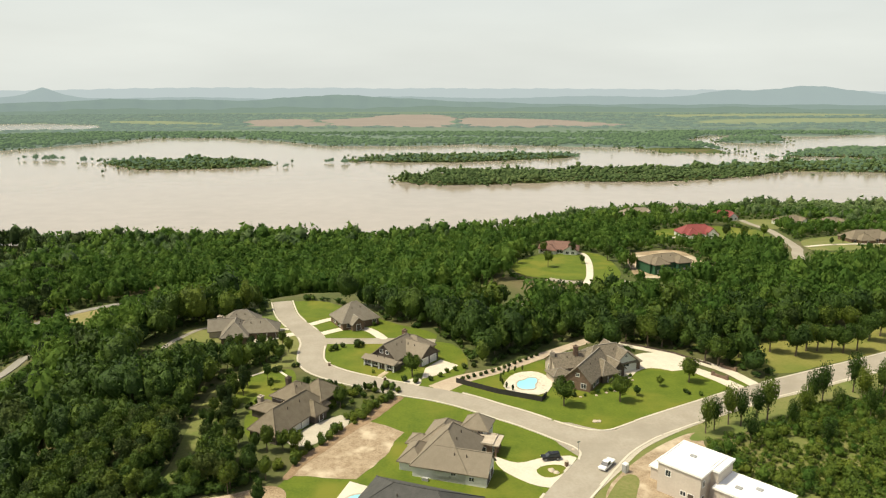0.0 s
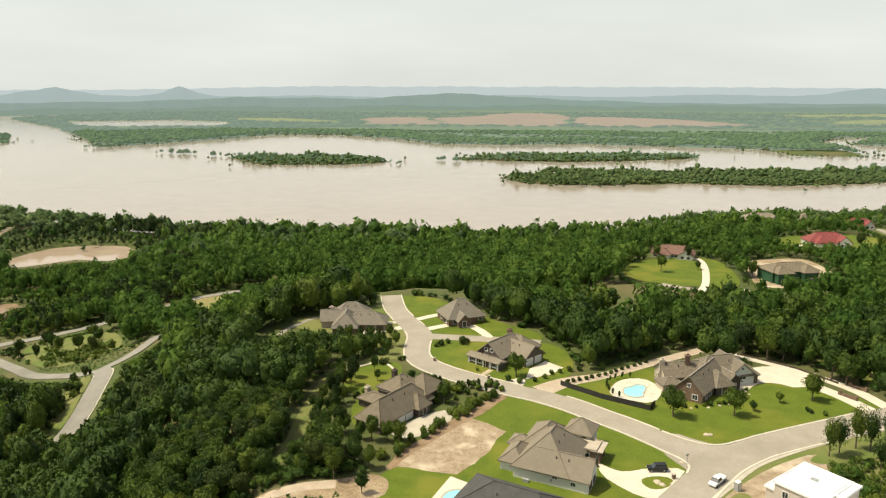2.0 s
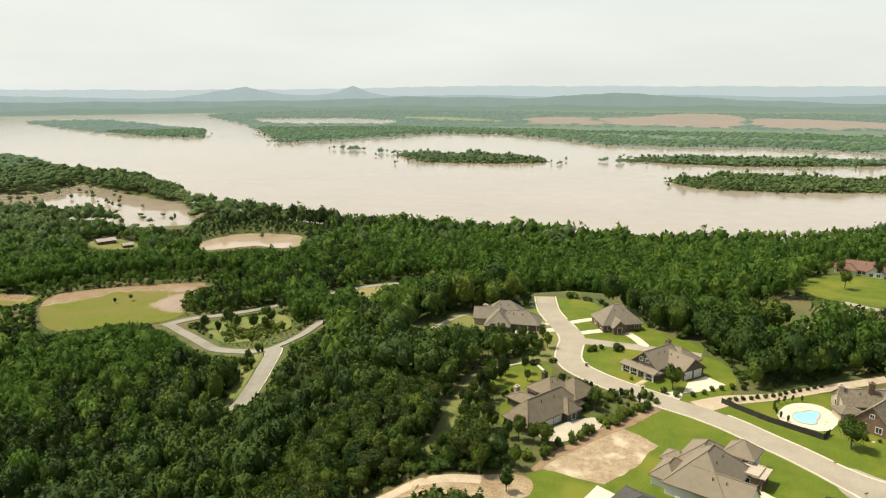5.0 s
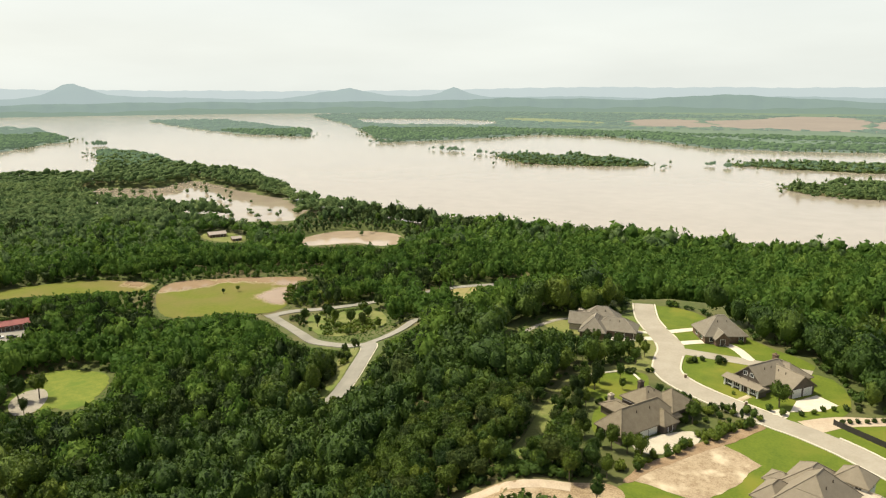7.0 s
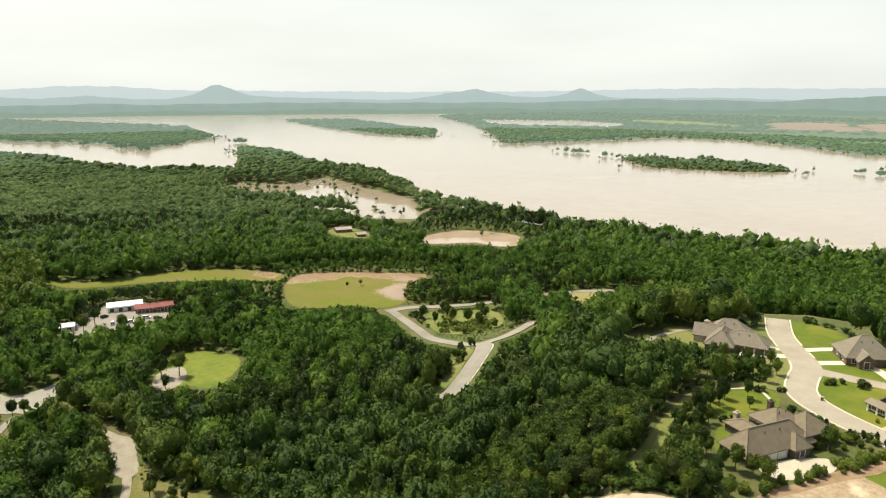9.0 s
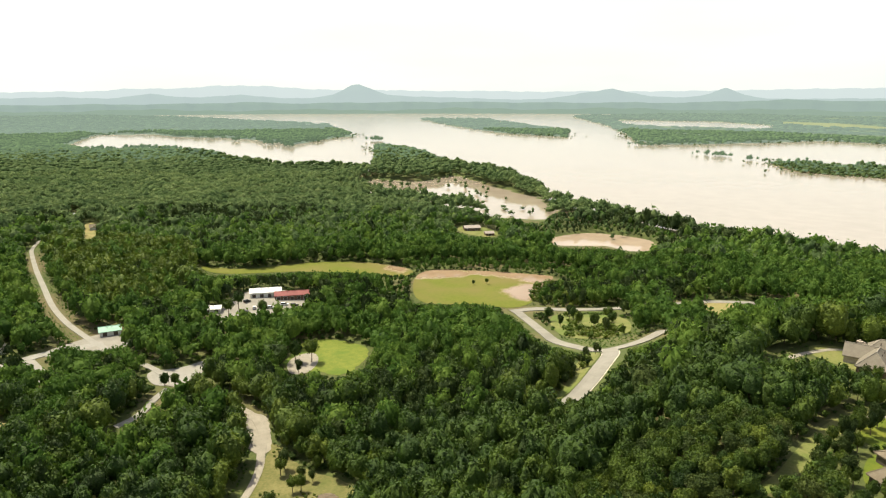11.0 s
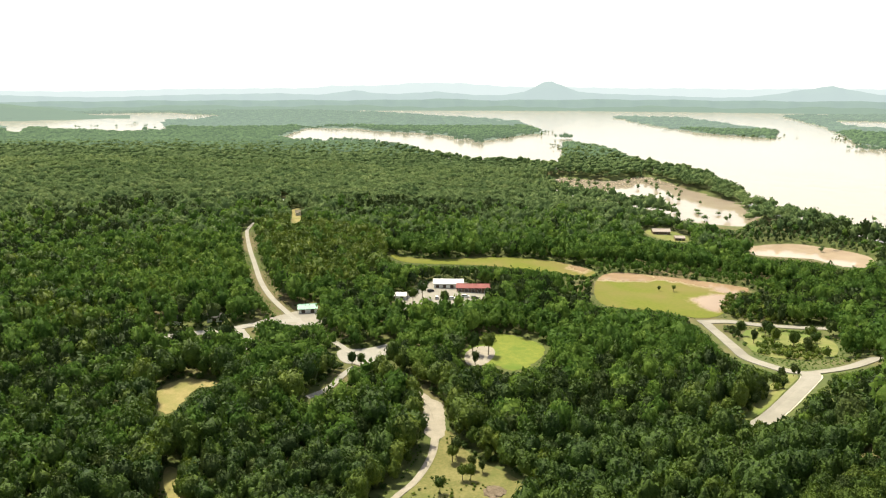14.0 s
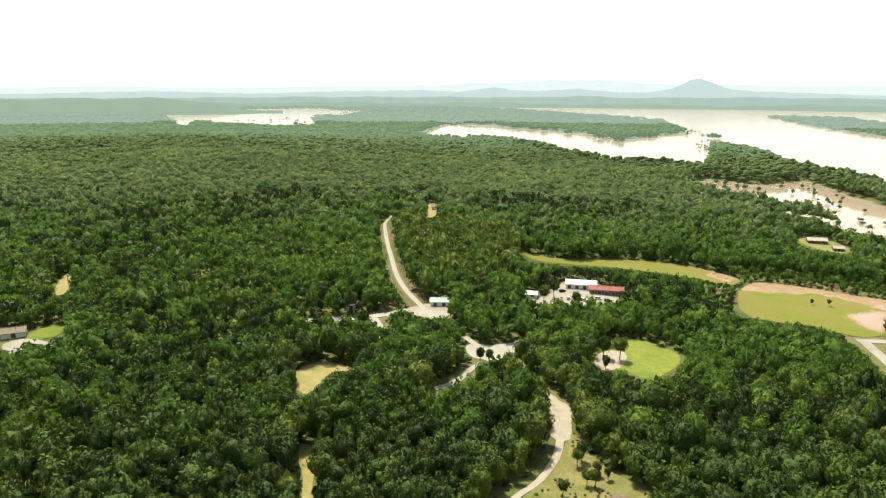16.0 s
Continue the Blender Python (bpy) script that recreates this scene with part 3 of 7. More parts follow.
DRIVE_B_NORTH = [(-54, 264), (-46, 272), (-41, 275)]
DRIVE_A = [(-53, 257), (-58, 254), (-66, 249), (-72, 246)]
DRIVE_A_NORTH = [(-56, 262), (-66, 259)]
GARDEN_PATH = [(-22, 210), (-20, 215), (-18.5, 218)]
SOUTH_TRACK = [(-72, 131), (-66, 134.6), (-61, 138), (-55, 142), (-48, 144)]
RIVER_ROAD = [(-291, 299), (-284, 315), (-271, 326), (-253, 343), (-245, 357), (-232, 390), (-224, 406), (-210, 421), (-195, 434), (-185, 445), (-167, 459)]
HOLLOW_ROAD = [(-287, 301), (-266, 290), (-244, 276), (-226, 264), (-206, 256.5), (-190, 251.5), (-183.5, 255), (-181.5, 265), (-182, 277), (-185, 291), (-188, 303)]
HILL_STREET = [(-183, 252), (-176, 243), (-169, 230), (-164.5, 220), (-160.5, 210), (-158, 202), (-156, 194), (-158, 187), (-166, 183)]
MEADOW = [(-273, 311), (-259, 323), (-232, 336), (-199, 293), (-204, 276), (-229, 271)]
FIELD = [(-344, 265), (-391, 301), (-401, 325), (-376, 350), (-341, 373), (-326, 383), (-317, 353), (-294, 323), (-294, 303), (-316, 295), (-326, 280)]
FIELD_WEST = [(-507, 190), (-493, 198), (-474, 216), (-471, 261), (-450, 300), (-407, 316), (-390, 298), (-418, 278), (-446, 247), (-466, 208), (-481, 189)]
PUDDLE_NORTH = [(-400, 306), (-407, 327), (-391, 340), (-379, 343), (-370, 338), (-374, 321), (-387, 299)]
PUDDLE_LONG = [(-383, 340), (-367, 359), (-351, 369), (-336, 380), (-323, 380), (-319, 370), (-324, 357), (-340, 356), (-358, 349), (-372, 338)]
PUDDLE_EAST = [(-327, 328), (-329, 350), (-324, 366), (-317, 358), (-307, 342), (-300, 323), (-308, 319)]
GLADE = [(-298, 149), (-309, 161), (-322, 174), (-315, 189), (-296, 196), (-287, 194), (-271, 176), (-267, 161), (-279, 159), (-285, 147)]
GLADE_SAND = [(-284, 146), (-298, 151), (-305, 161), (-303, 170), (-293, 167), (-285, 160), (-281, 153)]
TAN_GLADE = [(-288, 9), (-316, 10), (-321, 16), (-325, 22), (-319, 30), (-312, 38), (-309, 33), (-311, 26), (-300, 20), (-288, 15)]
SIDE_PATH = [(-82, 264), (-88, 264), (-94, 260), (-97, 253), (-99, 247), (-100, 240), (-99, 233)]
DIRT_LANE = [(-176, 58), (-182, 64), (-191, 73), (-199, 83.5), (-213, 95.5), (-227, 103.5), (-239, 110), (-255, 114), (-264, 114), (-275, 111), (-290, 107), (-304, 102), (-310, 98)]
LOT_JUNCTION = [(-331, 95), (-324, 109), (-328, 126), (-315, 117), (-304, 108), (-307, 100), (-312, 92)]
COUNTRY_ROAD = [(-307, 100), (-327, 100), (-356, 94), (-379, 89), (-401, 86), (-430, 84), (-466, 85), (-507, 89), (-555, 94), (-606, 101), (-628, 106), (-669, 121), (-689, 124), (-714, 143), (-729, 160), (-766, 170)]
CROSS_ROAD = [(-383, 91), (-384, 75), (-384, 63), (-380, 47), (-382, 32), (-383, 15)]
CROSS_SPUR = [(-379, 56), (-359, 57), (-347, 55)]
LOT_DEPOT = [(-403, 166), (-425, 183), (-421, 211), (-393, 214), (-377, 209), (-368, 185), (-375, 162), (-374, 147), (-391, 150)]
CLEARING_SOUTH = [(-172, 57), (-186, 69.5), (-197, 83), (-209, 94), (-222, 103.5), (-232, 109), (-222, 111), (-209, 107), (-198, 109), (-186, 112), (-170, 112), (-148, 94)]
TRACK = [(23, 268), (27, 276), (30, 287), (39, 296), (45, 308), (51, 320)]
R_LAWN = [(34, 362), (46, 378), (54, 390), (69, 394), (82, 396), (89, 388), (90, 359), (88, 336), (77, 327), (69, 333), (57, 331), (44, 337), (39, 340), (36, 349)]
R_DRIVE = [(69, 392), (78, 392), (77, 367), (72, 339), (67, 323)]
R_DRIVE_LOW = [(51, 334), (58, 329), (78, 323), (88, 329)]
SITE_SOIL = [(99, 389), (114, 400), (137, 410), (140, 391), (139, 372), (137, 346), (131, 337), (111, 334), (93, 335), (97, 360)]
RED_LAWN = [(137, 466), (150, 492), (166, 498), (205, 516), (212, 503), (224, 493), (220, 464), (203, 425), (180, 424), (166, 438), (142, 436), (136, 454)]
RED_DRIVE = [(146, 450), (154, 457), (163, 450), (178, 450), (186, 440), (198, 441), (217, 452)]
NORTH_ROAD = [(197, 383), (205, 402), (214, 421), (222, 453), (231, 496), (231, 525), (233, 550)]
GREEN_LAWN = [(207, 393), (217, 406), (266, 417), (238, 372), (209, 357), (196, 360)]
CURL = [(251, 393), (239, 384), (221, 362), (208, 351), (194, 356)]
E_DRIVE = [(222, 426), (243, 436), (284, 446)]
EAST_LAWN = [(221, 429), (233, 455), (264, 475), (310, 489), (270, 424), (219, 410)]
STREET_VERGE = [(-181, 226), (-190, 246), (-183, 247), (-172, 225), (-163, 205), (-161, 192), (-166, 194), (-172, 208)]
ROAD_JUNCTION = [(-395, 84), (-399, 96), (-381, 108), (-363, 91), (-376, 83), (-378, 62), (-388, 64)]
SCRUB_FLOOR = [(62, 165), (96, 182), (170, 222), (262, 266), (300, 220), (200, 120), (84, 60), (58, 100), (74, 140)]
A_LAWN = [(-98, 250), (-76, 246), (-62, 248), (-66, 275), (-80, 276), (-102, 260)]
SPUR_LANE = [(-305, 97), (-298, 89), (-290, 82), (-285, 76), (-282, 68)]
WEST_GAP = [(-452, -126), (-456, -119), (-486, -123), (-502, -126), (-501, -130), (-480, -130)]
WEST_YARD = [(-380, -132), (-362, -124), (-361, -106), (-368, -102), (-384, -118)]
WEST_LAWN = [(-378, -120), (-384, -104), (-400, -106), (-404, -114), (-390, -122)]
NORTH_CLEARING = [(-640, 146), (-646, 156), (-700, 174), (-718, 172), (-712, 164), (-690, 160)]
PINE_GAP = [(-247, 8), (-243, 12.5), (-236, 10.5), (-226, 12), (-216, 10), (-205, 10.5), (-204, 7), (-214, 6.5), (-224, 8), (-234, 6.5)]
PUDDLE_WEST = [(-434, 305), (-425, 314), (-414, 315), (-406, 301), (-419, 301)]
FARM_YARD = [(-502, 438), (-514, 457), (-498, 471), (-466, 462), (-454, 444), (-476, 433)]
BACK_STRIP = [(-67.4, 150), (-67.2, 161.3), (-68.8, 171), (-70.6, 187.8), (-70.8, 201.8), (-68.6, 210.4), (-63.2, 219.4), (-56.8, 225.6), (-52.2, 231), (-48, 241), (-44.6, 236), (-47.6, 222), (-52.5, 222.8), (-57.6, 219.6), (-66, 210.4), (-66.2, 201.7), (-65, 186.8), (-64.6, 173.6), (-63.2, 162), (-64, 150)]
ROAD_BANK = [(-226, 402), (-210, 418), (-184, 434), (-178, 404), (-187, 389), (-190, 366), (-204, 378)]
GROVE = [(-617, 112), (-640, 160), (-543, 200), (-444, 169), (-425, 130), (-440, 100), (-481, 97)]
BACK_PATH = [(-65.2, 205), (-66, 210.2), (-61.1, 215.4), (-55.4, 220.6), (-52.8, 217.6), (-49.4, 213.4)]
TURN_PLACE = [(-262, 114), (-252, 119), (-236, 112), (-222, 104), (-230, 99), (-250, 108)]


ribbon("road", LANE, [8.6, 8.4, 8.2, 8.2, 9.5, 10.0, 8.2, 8.0], ASPHALT, "grey asphalt residential street with pale kerbs", 0.16)
ribbon("road", AVENUE, 9.4, ASPHALT, "grey asphalt avenue bending past the corner house", 0.19)
ribbon("road", SIDE_STREET, 6.0, ASPHALT, "short grey side street", 0.13)
ribbon("pavement", WALKWAY, 1.8, WALK, "pale concrete walkway along the avenue", 0.14, "pavement", clear=1)
ribbon("driveway", DIRT_DRIVE, [7.5, 4.5, 4.2, 4.2], TAN_DIRT, "tan dirt drive along a hedge", 0.12, "driveway")
ribbon("driveway", BIG_DRIVE, 4.0, CONCRETE, "pale concrete drive beside a low wall", 0.13, "driveway")
ribbon("driveway", BIG_DRIVE_LOW, 4.6, CONCRETE, "pale concrete drive to the avenue", 0.14, "driveway")
ribbon("driveway", DRIVE_B, 3.6, CONCRETE, "pale concrete curved drive before a house", 0.12, "driveway", clear=1)
ribbon("driveway", DRIVE_B_NORTH, 3.4, CONCRETE, "pale concrete drive to a house", 0.12, "driveway", clear=1)
ribbon("driveway", DRIVE_A, 3.8, CONCRETE, "pale concrete drive to a garage", 0.12, "driveway", clear=1)
ribbon("driveway", DRIVE_A_NORTH, 2.6, CONCRETE, "narrow pale concrete path to a house", 0.12, "driveway", clear=1)
ribbon("pavement", GARDEN_PATH, 1.8, BARE, "brown brick garden path to a porch", 0.12, "path", clear=1)
ribbon("driveway", SOUTH_TRACK, 3.6, TAN_DIRT, "tan gravel track through a clearing", 0.12, "track", clear=1)
kerb_strip([(26, 174.6), (30, 170.8), (33.4, 167.6), (34.6, 164.6), (33.4, 161)])
kerb_strip([(36.4, 149.4), (41.9, 157.1), (47.6, 164.7), (55.1, 171.7), (58, 173.7)], "pale concrete kerb along the avenue")
kerb_strip([(30.6, 182.5), (33.4, 180.3), (37, 178), (41, 176.6), (45, 177), (49.2, 179.5), (53, 182)])
kerbs(LANE, 8.6, [([(42, 172), (42.2, 172)], 14.6), (AVENUE, 8), (SIDE_STREET, 3.5), (DIRT_DRIVE, 5.5), (DRIVE_B, 2.5), (DRIVE_B_NORTH, 2.3), (DRIVE_A, 2.5), (DRIVE_A_NORTH, 1.8)])
kerbs(AVENUE, 9.4, [([(42, 172), (42.2, 172)], 14.6), (LANE, 5), (BIG_DRIVE, 2.6), (BIG_DRIVE_LOW, 2.8), ([(20, 150), (27, 151)], 3.5), ([(25, 162), (33, 162)], 2.5)])
ribbon("road", RIVER_ROAD, 6.0, TARMAC, "grey country road along the foot of the ridge", 0.35, clear=2.5)
ribbon("road", HOLLOW_ROAD, 5.6, TARMAC, "grey road forking below the ridge", 0.38, clear=2.5)
ribbon("road", HILL_STREET, 7.0, TARMAC, "grey street climbing the wooded slope with pale kerbs", 0.42, clear=3)
kerbs(HILL_STREET, 7.0, [(HOLLOW_ROAD, 6)])
ribbon("road", COUNTRY_ROAD, [3.4, 3.4, 3.4, 3.4, 3.0, 2.6, 2.4, 2.2], PALE_ROAD, "pale country road running through the woods", 0.35, clear=.8)
ribbon("road", CROSS_ROAD, 6.0, PALE_ROAD, "pale side road into the woods", 0.33, clear=3)
ribbon("road", CROSS_SPUR, 5.0, PALE_ROAD, "short pale spur road", 0.31, clear=2)
ribbon("road", SPUR_LANE, 3.2, PALE_ROAD, "short pale lane under trees", 0.3, clear=2)
ribbon("driveway", DIRT_LANE, [2.6, 2.6, 2.8, 3.4, 3.0, 2.6, 2.6], GRAVEL, "tan dirt lane winding through the woods", 0.30, "track", clear=2.5)
ribbon("road", NORTH_ROAD, [6.5, 6, 5.5, 5], ASPHALT, "pale street on the far end of the ridge", 0.3, clear=3)
ribbon("driveway", SIDE_PATH, 2.2, GRAVEL, "tan gravel path round a side lawn", 0.14, "path", clear=1.5)
ribbon("driveway", TRACK, 2.8, GRAVEL, "pale track among trees", 0.2, "track", clear=2)
ribbon("driveway", R_DRIVE, 3.4, CONCRETE, "pale drive curving down a lawn", 0.35, "driveway", clear=1)
ribbon("driveway", R_DRIVE_LOW, 4.2, ASPHALT, "pale lane below a lawn", 0.3, "driveway", clear=2)
ribbon("driveway", RED_DRIVE, 3.0, CONCRETE, "pale drive curving before a red-roofed house", 0.4, "driveway", clear=1)
ribbon("driveway", CURL, 4.0, CONCRETE, "pale curved drive on a lawn", 0.4, "driveway", clear=1)
ribbon("driveway", E_DRIVE, 3.0, CONCRETE, "pale drive to a brown house", 0.4, "driveway", clear=1)

patch("road", [(28, 179), (33, 182.4), (40, 178), (45, 176.2), (52, 179.8), (60, 184), (62, 180), (46, 166), (36, 159), (33, 164), (29, 170.5)], ASPHALT, "grey asphalt mouth of the street", .12, "road", soft=1)
# lawns and lots on the ridge
patch("lawn", [(-42, 138), (-38, 152), (-24, 183), (-14, 198), (-10, 203), (-2, 200), (7, 195), (15, 189), (22, 184), (29, 178), (38, 170), (38, 160), (28, 145), (22, 134), (10, 118), (-42, 118)], LAWN, "mown green lawn round a grey house", .04, soft=1)
patch("lawn", [(0, 208), (-2, 204), (-1, 200), (7, 195), (15, 189), (22, 184), (29, 178), (38, 171), (44, 168), (52, 175.5), (62, 182), (74, 189), (86, 196), (95, 201), (96, 207), (90, 214), (82, 222), (70, 232), (56, 236), (36, 230), (18, 217), (4, 210)], LAWN, "wide mown green lawn round the corner house", .04, soft=1)
patch("lawn", [(-47, 246), (-46.5, 237), (-45, 228), (-41.5, 221.5), (-36, 216.5), (-29, 212), (-19, 207), (-10, 203), (-2, 204), (6, 214), (9, 226), (5, 243), (-3, 247)], LAWN, "mown lawn round a house with a porch", .04, soft=1)
patch("lawn", [(-69, 296), (-62.5, 275), (-57, 265), (-51, 255), (-47, 247), (-18, 247), (-3, 247), (-2, 256), (-20, 267), (-36, 284), (-54, 300)], LAWN, "mown lawn round a brick house", .04, soft=1)
patch("lawn", [(-98, 250), (-90, 246), (-76, 246), (-62, 248), (-58, 240), (-54, 224), (-49, 222), (-51, 236), (-52, 250), (-58, 262), (-66, 275), (-72, 280), (-80, 276), (-88, 268), (-102, 260)], ROUGH_GRASS, "uneven grass round a house at the street's end", .04)
patch("lawn", [(-64.3, 203.2), (-65.8, 210.1), (-60.8, 214.6), (-55, 219.6), (-50.2, 220.6), (-48, 217), (-46, 208), (-46, 198), (-50, 196), (-54, 194), (-57.3, 193.3), (-61.4, 196)], LAWN, "mown back lawn with a curved edge", .07, soft=1)
patch("lawn", [(-55.2, 181.4), (-56.2, 188.4), (-53.4, 191.6), (-49, 190), (-47, 180), (-49.4, 171), (-52.6, 173.6)], LAWN, "small mown lawn beside a house wall", .07, soft=1)
patch("lawn", BACK_STRIP, ROUGH_GRASS, "grassy strip between back gardens and woods", .045)
patch("lot", [(-37.5, 153.6), (-35.8, 160.1), (-31, 168.2), (-26.2, 176.8), (-21, 182.6), (-16, 179.6), (-10.9, 176.2), (-13, 170.8), (-13.6, 165.4), (-17.3, 158.1), (-20.9, 152.6), (-26.2, 152.8), (-32.7, 153.8)], SAND, "bare sandy building plot with patchy soil", .09, "plot", soft=0, rag=.4)
patch("lot", [(-38.6, 152), (-37, 160.7), (-32, 168.6), (-28, 176.8), (-23.2, 185.6), (-19, 192.2), (-13.6, 200), (-11.4, 198), (-14, 194), (-19.6, 182.6), (-24.8, 175.2), (-29.6, 166.8), (-35, 157.6), (-36.4, 152)], CLAY, "brown bare strip beside a hedge", .11, "plot", soft=1, rag=.35)
patch("lot", [(-41.5, 171), (-37, 179), (-32.5, 184), (-28, 187), (-25.5, 181.5), (-29, 175.6), (-34.5, 168), (-39, 168.5)], WALK, "pale concrete yard beside a garage", .08, "yard", soft=1)
patch("lot", [(-68, 136.6), (-62, 139.6), (-52.5, 144.6), (-46.2, 147), (-41.4, 150), (-37, 148.6), (-35.4, 145), (-36, 139.5), (-52, 135), (-66, 131)], BARE, "bare clay patch at the track's end", .05, "plot")
patch("lot", [(12, 164), (16, 160.5), (19, 159.5), (25, 162.5), (34, 163.5), (31, 158), (26, 148), (21, 149.5), (17, 153), (13.5, 157)], CONCRETE, "pale concrete forked drive", .09, "driveway", soft=1)
patch("lawn", [(22, 156), (24, 158.2), (28, 159), (30, 157.5), (29, 155), (26, 152.8), (23.5, 153)], LAWN, "small grass island in a drive", .14, soft=1)
patch("lot", [(-7, 212), (-6, 221), (-1, 228.5), (5, 223.5), (1, 217)], CONCRETE, "pale concrete garage court", .09, "yard", soft=0)
patch("lot", [(-15, 206.5), (-9, 205), (-7, 208), (-7, 213), (-11, 212)], CONCRETE, "pale concrete drive mouth", .085, "driveway", soft=1)
CLEAR.append([(-62, 200), (-58, 172), (-50, 158), (-40, 150), (-30, 165), (-14, 198), (-18, 208), (-40, 214), (-50, 226)])
patch("lot", [(63, 231), (72, 235.5), (80, 233), (84, 224), (76, 217), (70, 221), (64, 219.5), (58, 210), (55, 211), (60, 222)], CONCRETE, "wide pale concrete forecourt", .09, "yard", soft=1)
patch("lawn", [(86, 244), (98, 228), (106, 213), (128, 223), (160, 238), (200, 260), (240, 280), (236, 290), (196, 276), (150, 258), (120, 245), (100, 241)], PARK_GRASS, "rough yellow-green grass under park trees", .04)
patch("lot", [(36, 146), (44, 157), (56, 169), (70, 178), (66, 164), (72, 150), (60, 132), (46, 120), (34, 128)], SAND, "bare tan soil round a building site", .05, "plot")
patch("lawn", [(32, 134), (38, 147), (43.5, 155), (47, 153), (43, 144), (40, 130)], ROUGH_GRASS, "weedy grass beside the walkway", .09)
patch("lawn", [(62, 170), (72, 180), (96, 193), (130, 209), (170, 230), (166, 222), (128, 199), (96, 184), (74, 172)], ROUGH_GRASS, "rough grass verge below the avenue", .06)
patch("lot", [(18, 204), (20, 212), (24, 217), (30, 218), (33.5, 213.5), (34.5, 208), (30.5, 199), (23, 201)], CONCRETE, "pale stone pool terrace", .22, "terrace", soft=1)
patch("lawn", AVENUE[2:] + [(q[0] + 4, q[1] - 5) for q in WALKWAY[:0:-1]], ROUGH_GRASS, "grassy verge between the avenue and its walkway", .02, soft=0)
# valley and far ridge
patch("lawn", STREET_VERGE, ROUGH_GRASS, "tan grass verge with saplings beside a street", .13)
patch("lot", ROAD_JUNCTION, TARMAC, "wide pale road junction", .3, "road")
patch("lawn", SCRUB_FLOOR, ROUGH_GRASS, "rough weedy grass among scrub", .05, clear=False)
patch("lawn", WEST_GAP, DRY_GRASS, "narrow tan clearing on a wooded hillside", .15)
patch("lot", WEST_YARD, TARMAC, "pale yard before a cottage in the woods", .2, "yard")
patch("lawn", WEST_LAWN, LAWN, "small green lawn beside a cottage", .15)
patch("lawn", NORTH_CLEARING, DRY_GRASS, "dry tan clearing beside a far road", .15)
patch("lawn", PINE_GAP, DRY_GRASS, "tan grassy gap between pines", .14)
patch("lawn", MEADOW, ROUGH_GRASS, "rough meadow between two roads", .12)
wet_field(patch("field", FIELD, FIELD_WET, "half-flooded yellow-green hay field", .15, "field"), (PUDDLE_NORTH, PUDDLE_LONG, PUDDLE_EAST))
wet_field(patch("field", FIELD_WEST, FIELD_WET, "narrow hay field between woods", .15, "field"), (PUDDLE_WEST,))
patch("lot", TURN_PLACE, GRAVEL, "tan bare turning place beside a lane", .16, "yard", rag=.8)
patch("lawn", FARM_YARD, ROUGH_GRASS, "pale mown grass round a farmhouse", .15)
patch("lawn", ROAD_BANK, DRY_GRASS, "tan grassy bank beside a country road", .12)
ribbon("pavement", BACK_PATH, .9, CONCRETE, "narrow pale path round a back lawn", 0.16, "path", clear=1)
patch("lawn", GLADE, GLADE_GRASS, "bright green grassy glade in the woods", .14, rag=1.2)
patch("lot", GLADE_SAND, GRAVEL, "tan bare ground in a glade", .2, "plot", clear=False)
patch("lawn", TAN_GLADE, DRY_GRASS, "dry tan clearing in the woods", .14, rag=1.2)
patch("lot", LOT_JUNCTION, PALE_ROAD, "pale paved turning place beside the road", .24, "yard")
patch("lot", LOT_DEPOT, TARMAC, "pale paved yard round low sheds", .2, "yard")
patch("lawn", CLEARING_SOUTH, CLEARING_GRASS, "overgrown olive clearing with a brush pile", .14, rag=.7)
patch("lawn", R_LAWN, LAWN, "mown lawn before a clay-roofed house", .15)
patch("lot", SITE_SOIL, BARE, "orange bare soil round a house being built", .18, "plot")
patch("lawn", RED_LAWN, LAWN, "mown lawn round a red-roofed house", .15)
patch("lawn", GREEN_LAWN, LAWN, "wide mown green lawn beside a street", .15)
patch("lawn", EAST_LAWN, ROUGH_GRASS, "dry mown lawn before a brown house", .14)
patch("lawn", [(226, 500), (226, 548), (262, 560), (300, 540), (270, 505)], ROUGH_GRASS, "mown slope at the street's far end", .14)
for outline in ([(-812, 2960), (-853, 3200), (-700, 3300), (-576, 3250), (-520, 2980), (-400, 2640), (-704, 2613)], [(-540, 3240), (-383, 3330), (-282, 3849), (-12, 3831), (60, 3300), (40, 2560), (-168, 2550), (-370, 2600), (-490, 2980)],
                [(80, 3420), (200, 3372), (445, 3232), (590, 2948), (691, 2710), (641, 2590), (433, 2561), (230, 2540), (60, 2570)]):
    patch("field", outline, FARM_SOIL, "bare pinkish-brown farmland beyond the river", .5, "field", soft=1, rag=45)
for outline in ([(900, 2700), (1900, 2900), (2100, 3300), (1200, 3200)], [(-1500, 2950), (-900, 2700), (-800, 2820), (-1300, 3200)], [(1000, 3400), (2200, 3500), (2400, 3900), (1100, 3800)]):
    patch("field", outline, FAR_FIELD, "hazy pale green farmland beyond the river", .5, "field")


# ---- houses ----
def box(bm, x0, x1, y0, y1, z0, z1, bevel=0.0):
    v = [bm.verts.new((x, y, z)) for z in (z0, z1) for y in (y0, y1) for x in (x0, x1)]
    for f in ((0, 2, 3, 1), (4, 5, 7, 6), (0, 1, 5, 4), (2, 6, 7, 3), (0, 4, 6, 2), (1, 3, 7, 5)):
        bm.faces.new([v[i] for i in f])
    return bm


def solid(bm, verts, faces):
    v = [bm.verts.new(p) for p in verts]
    for f in faces:
        bm.faces.new([v[i] for i in f])
    return bm


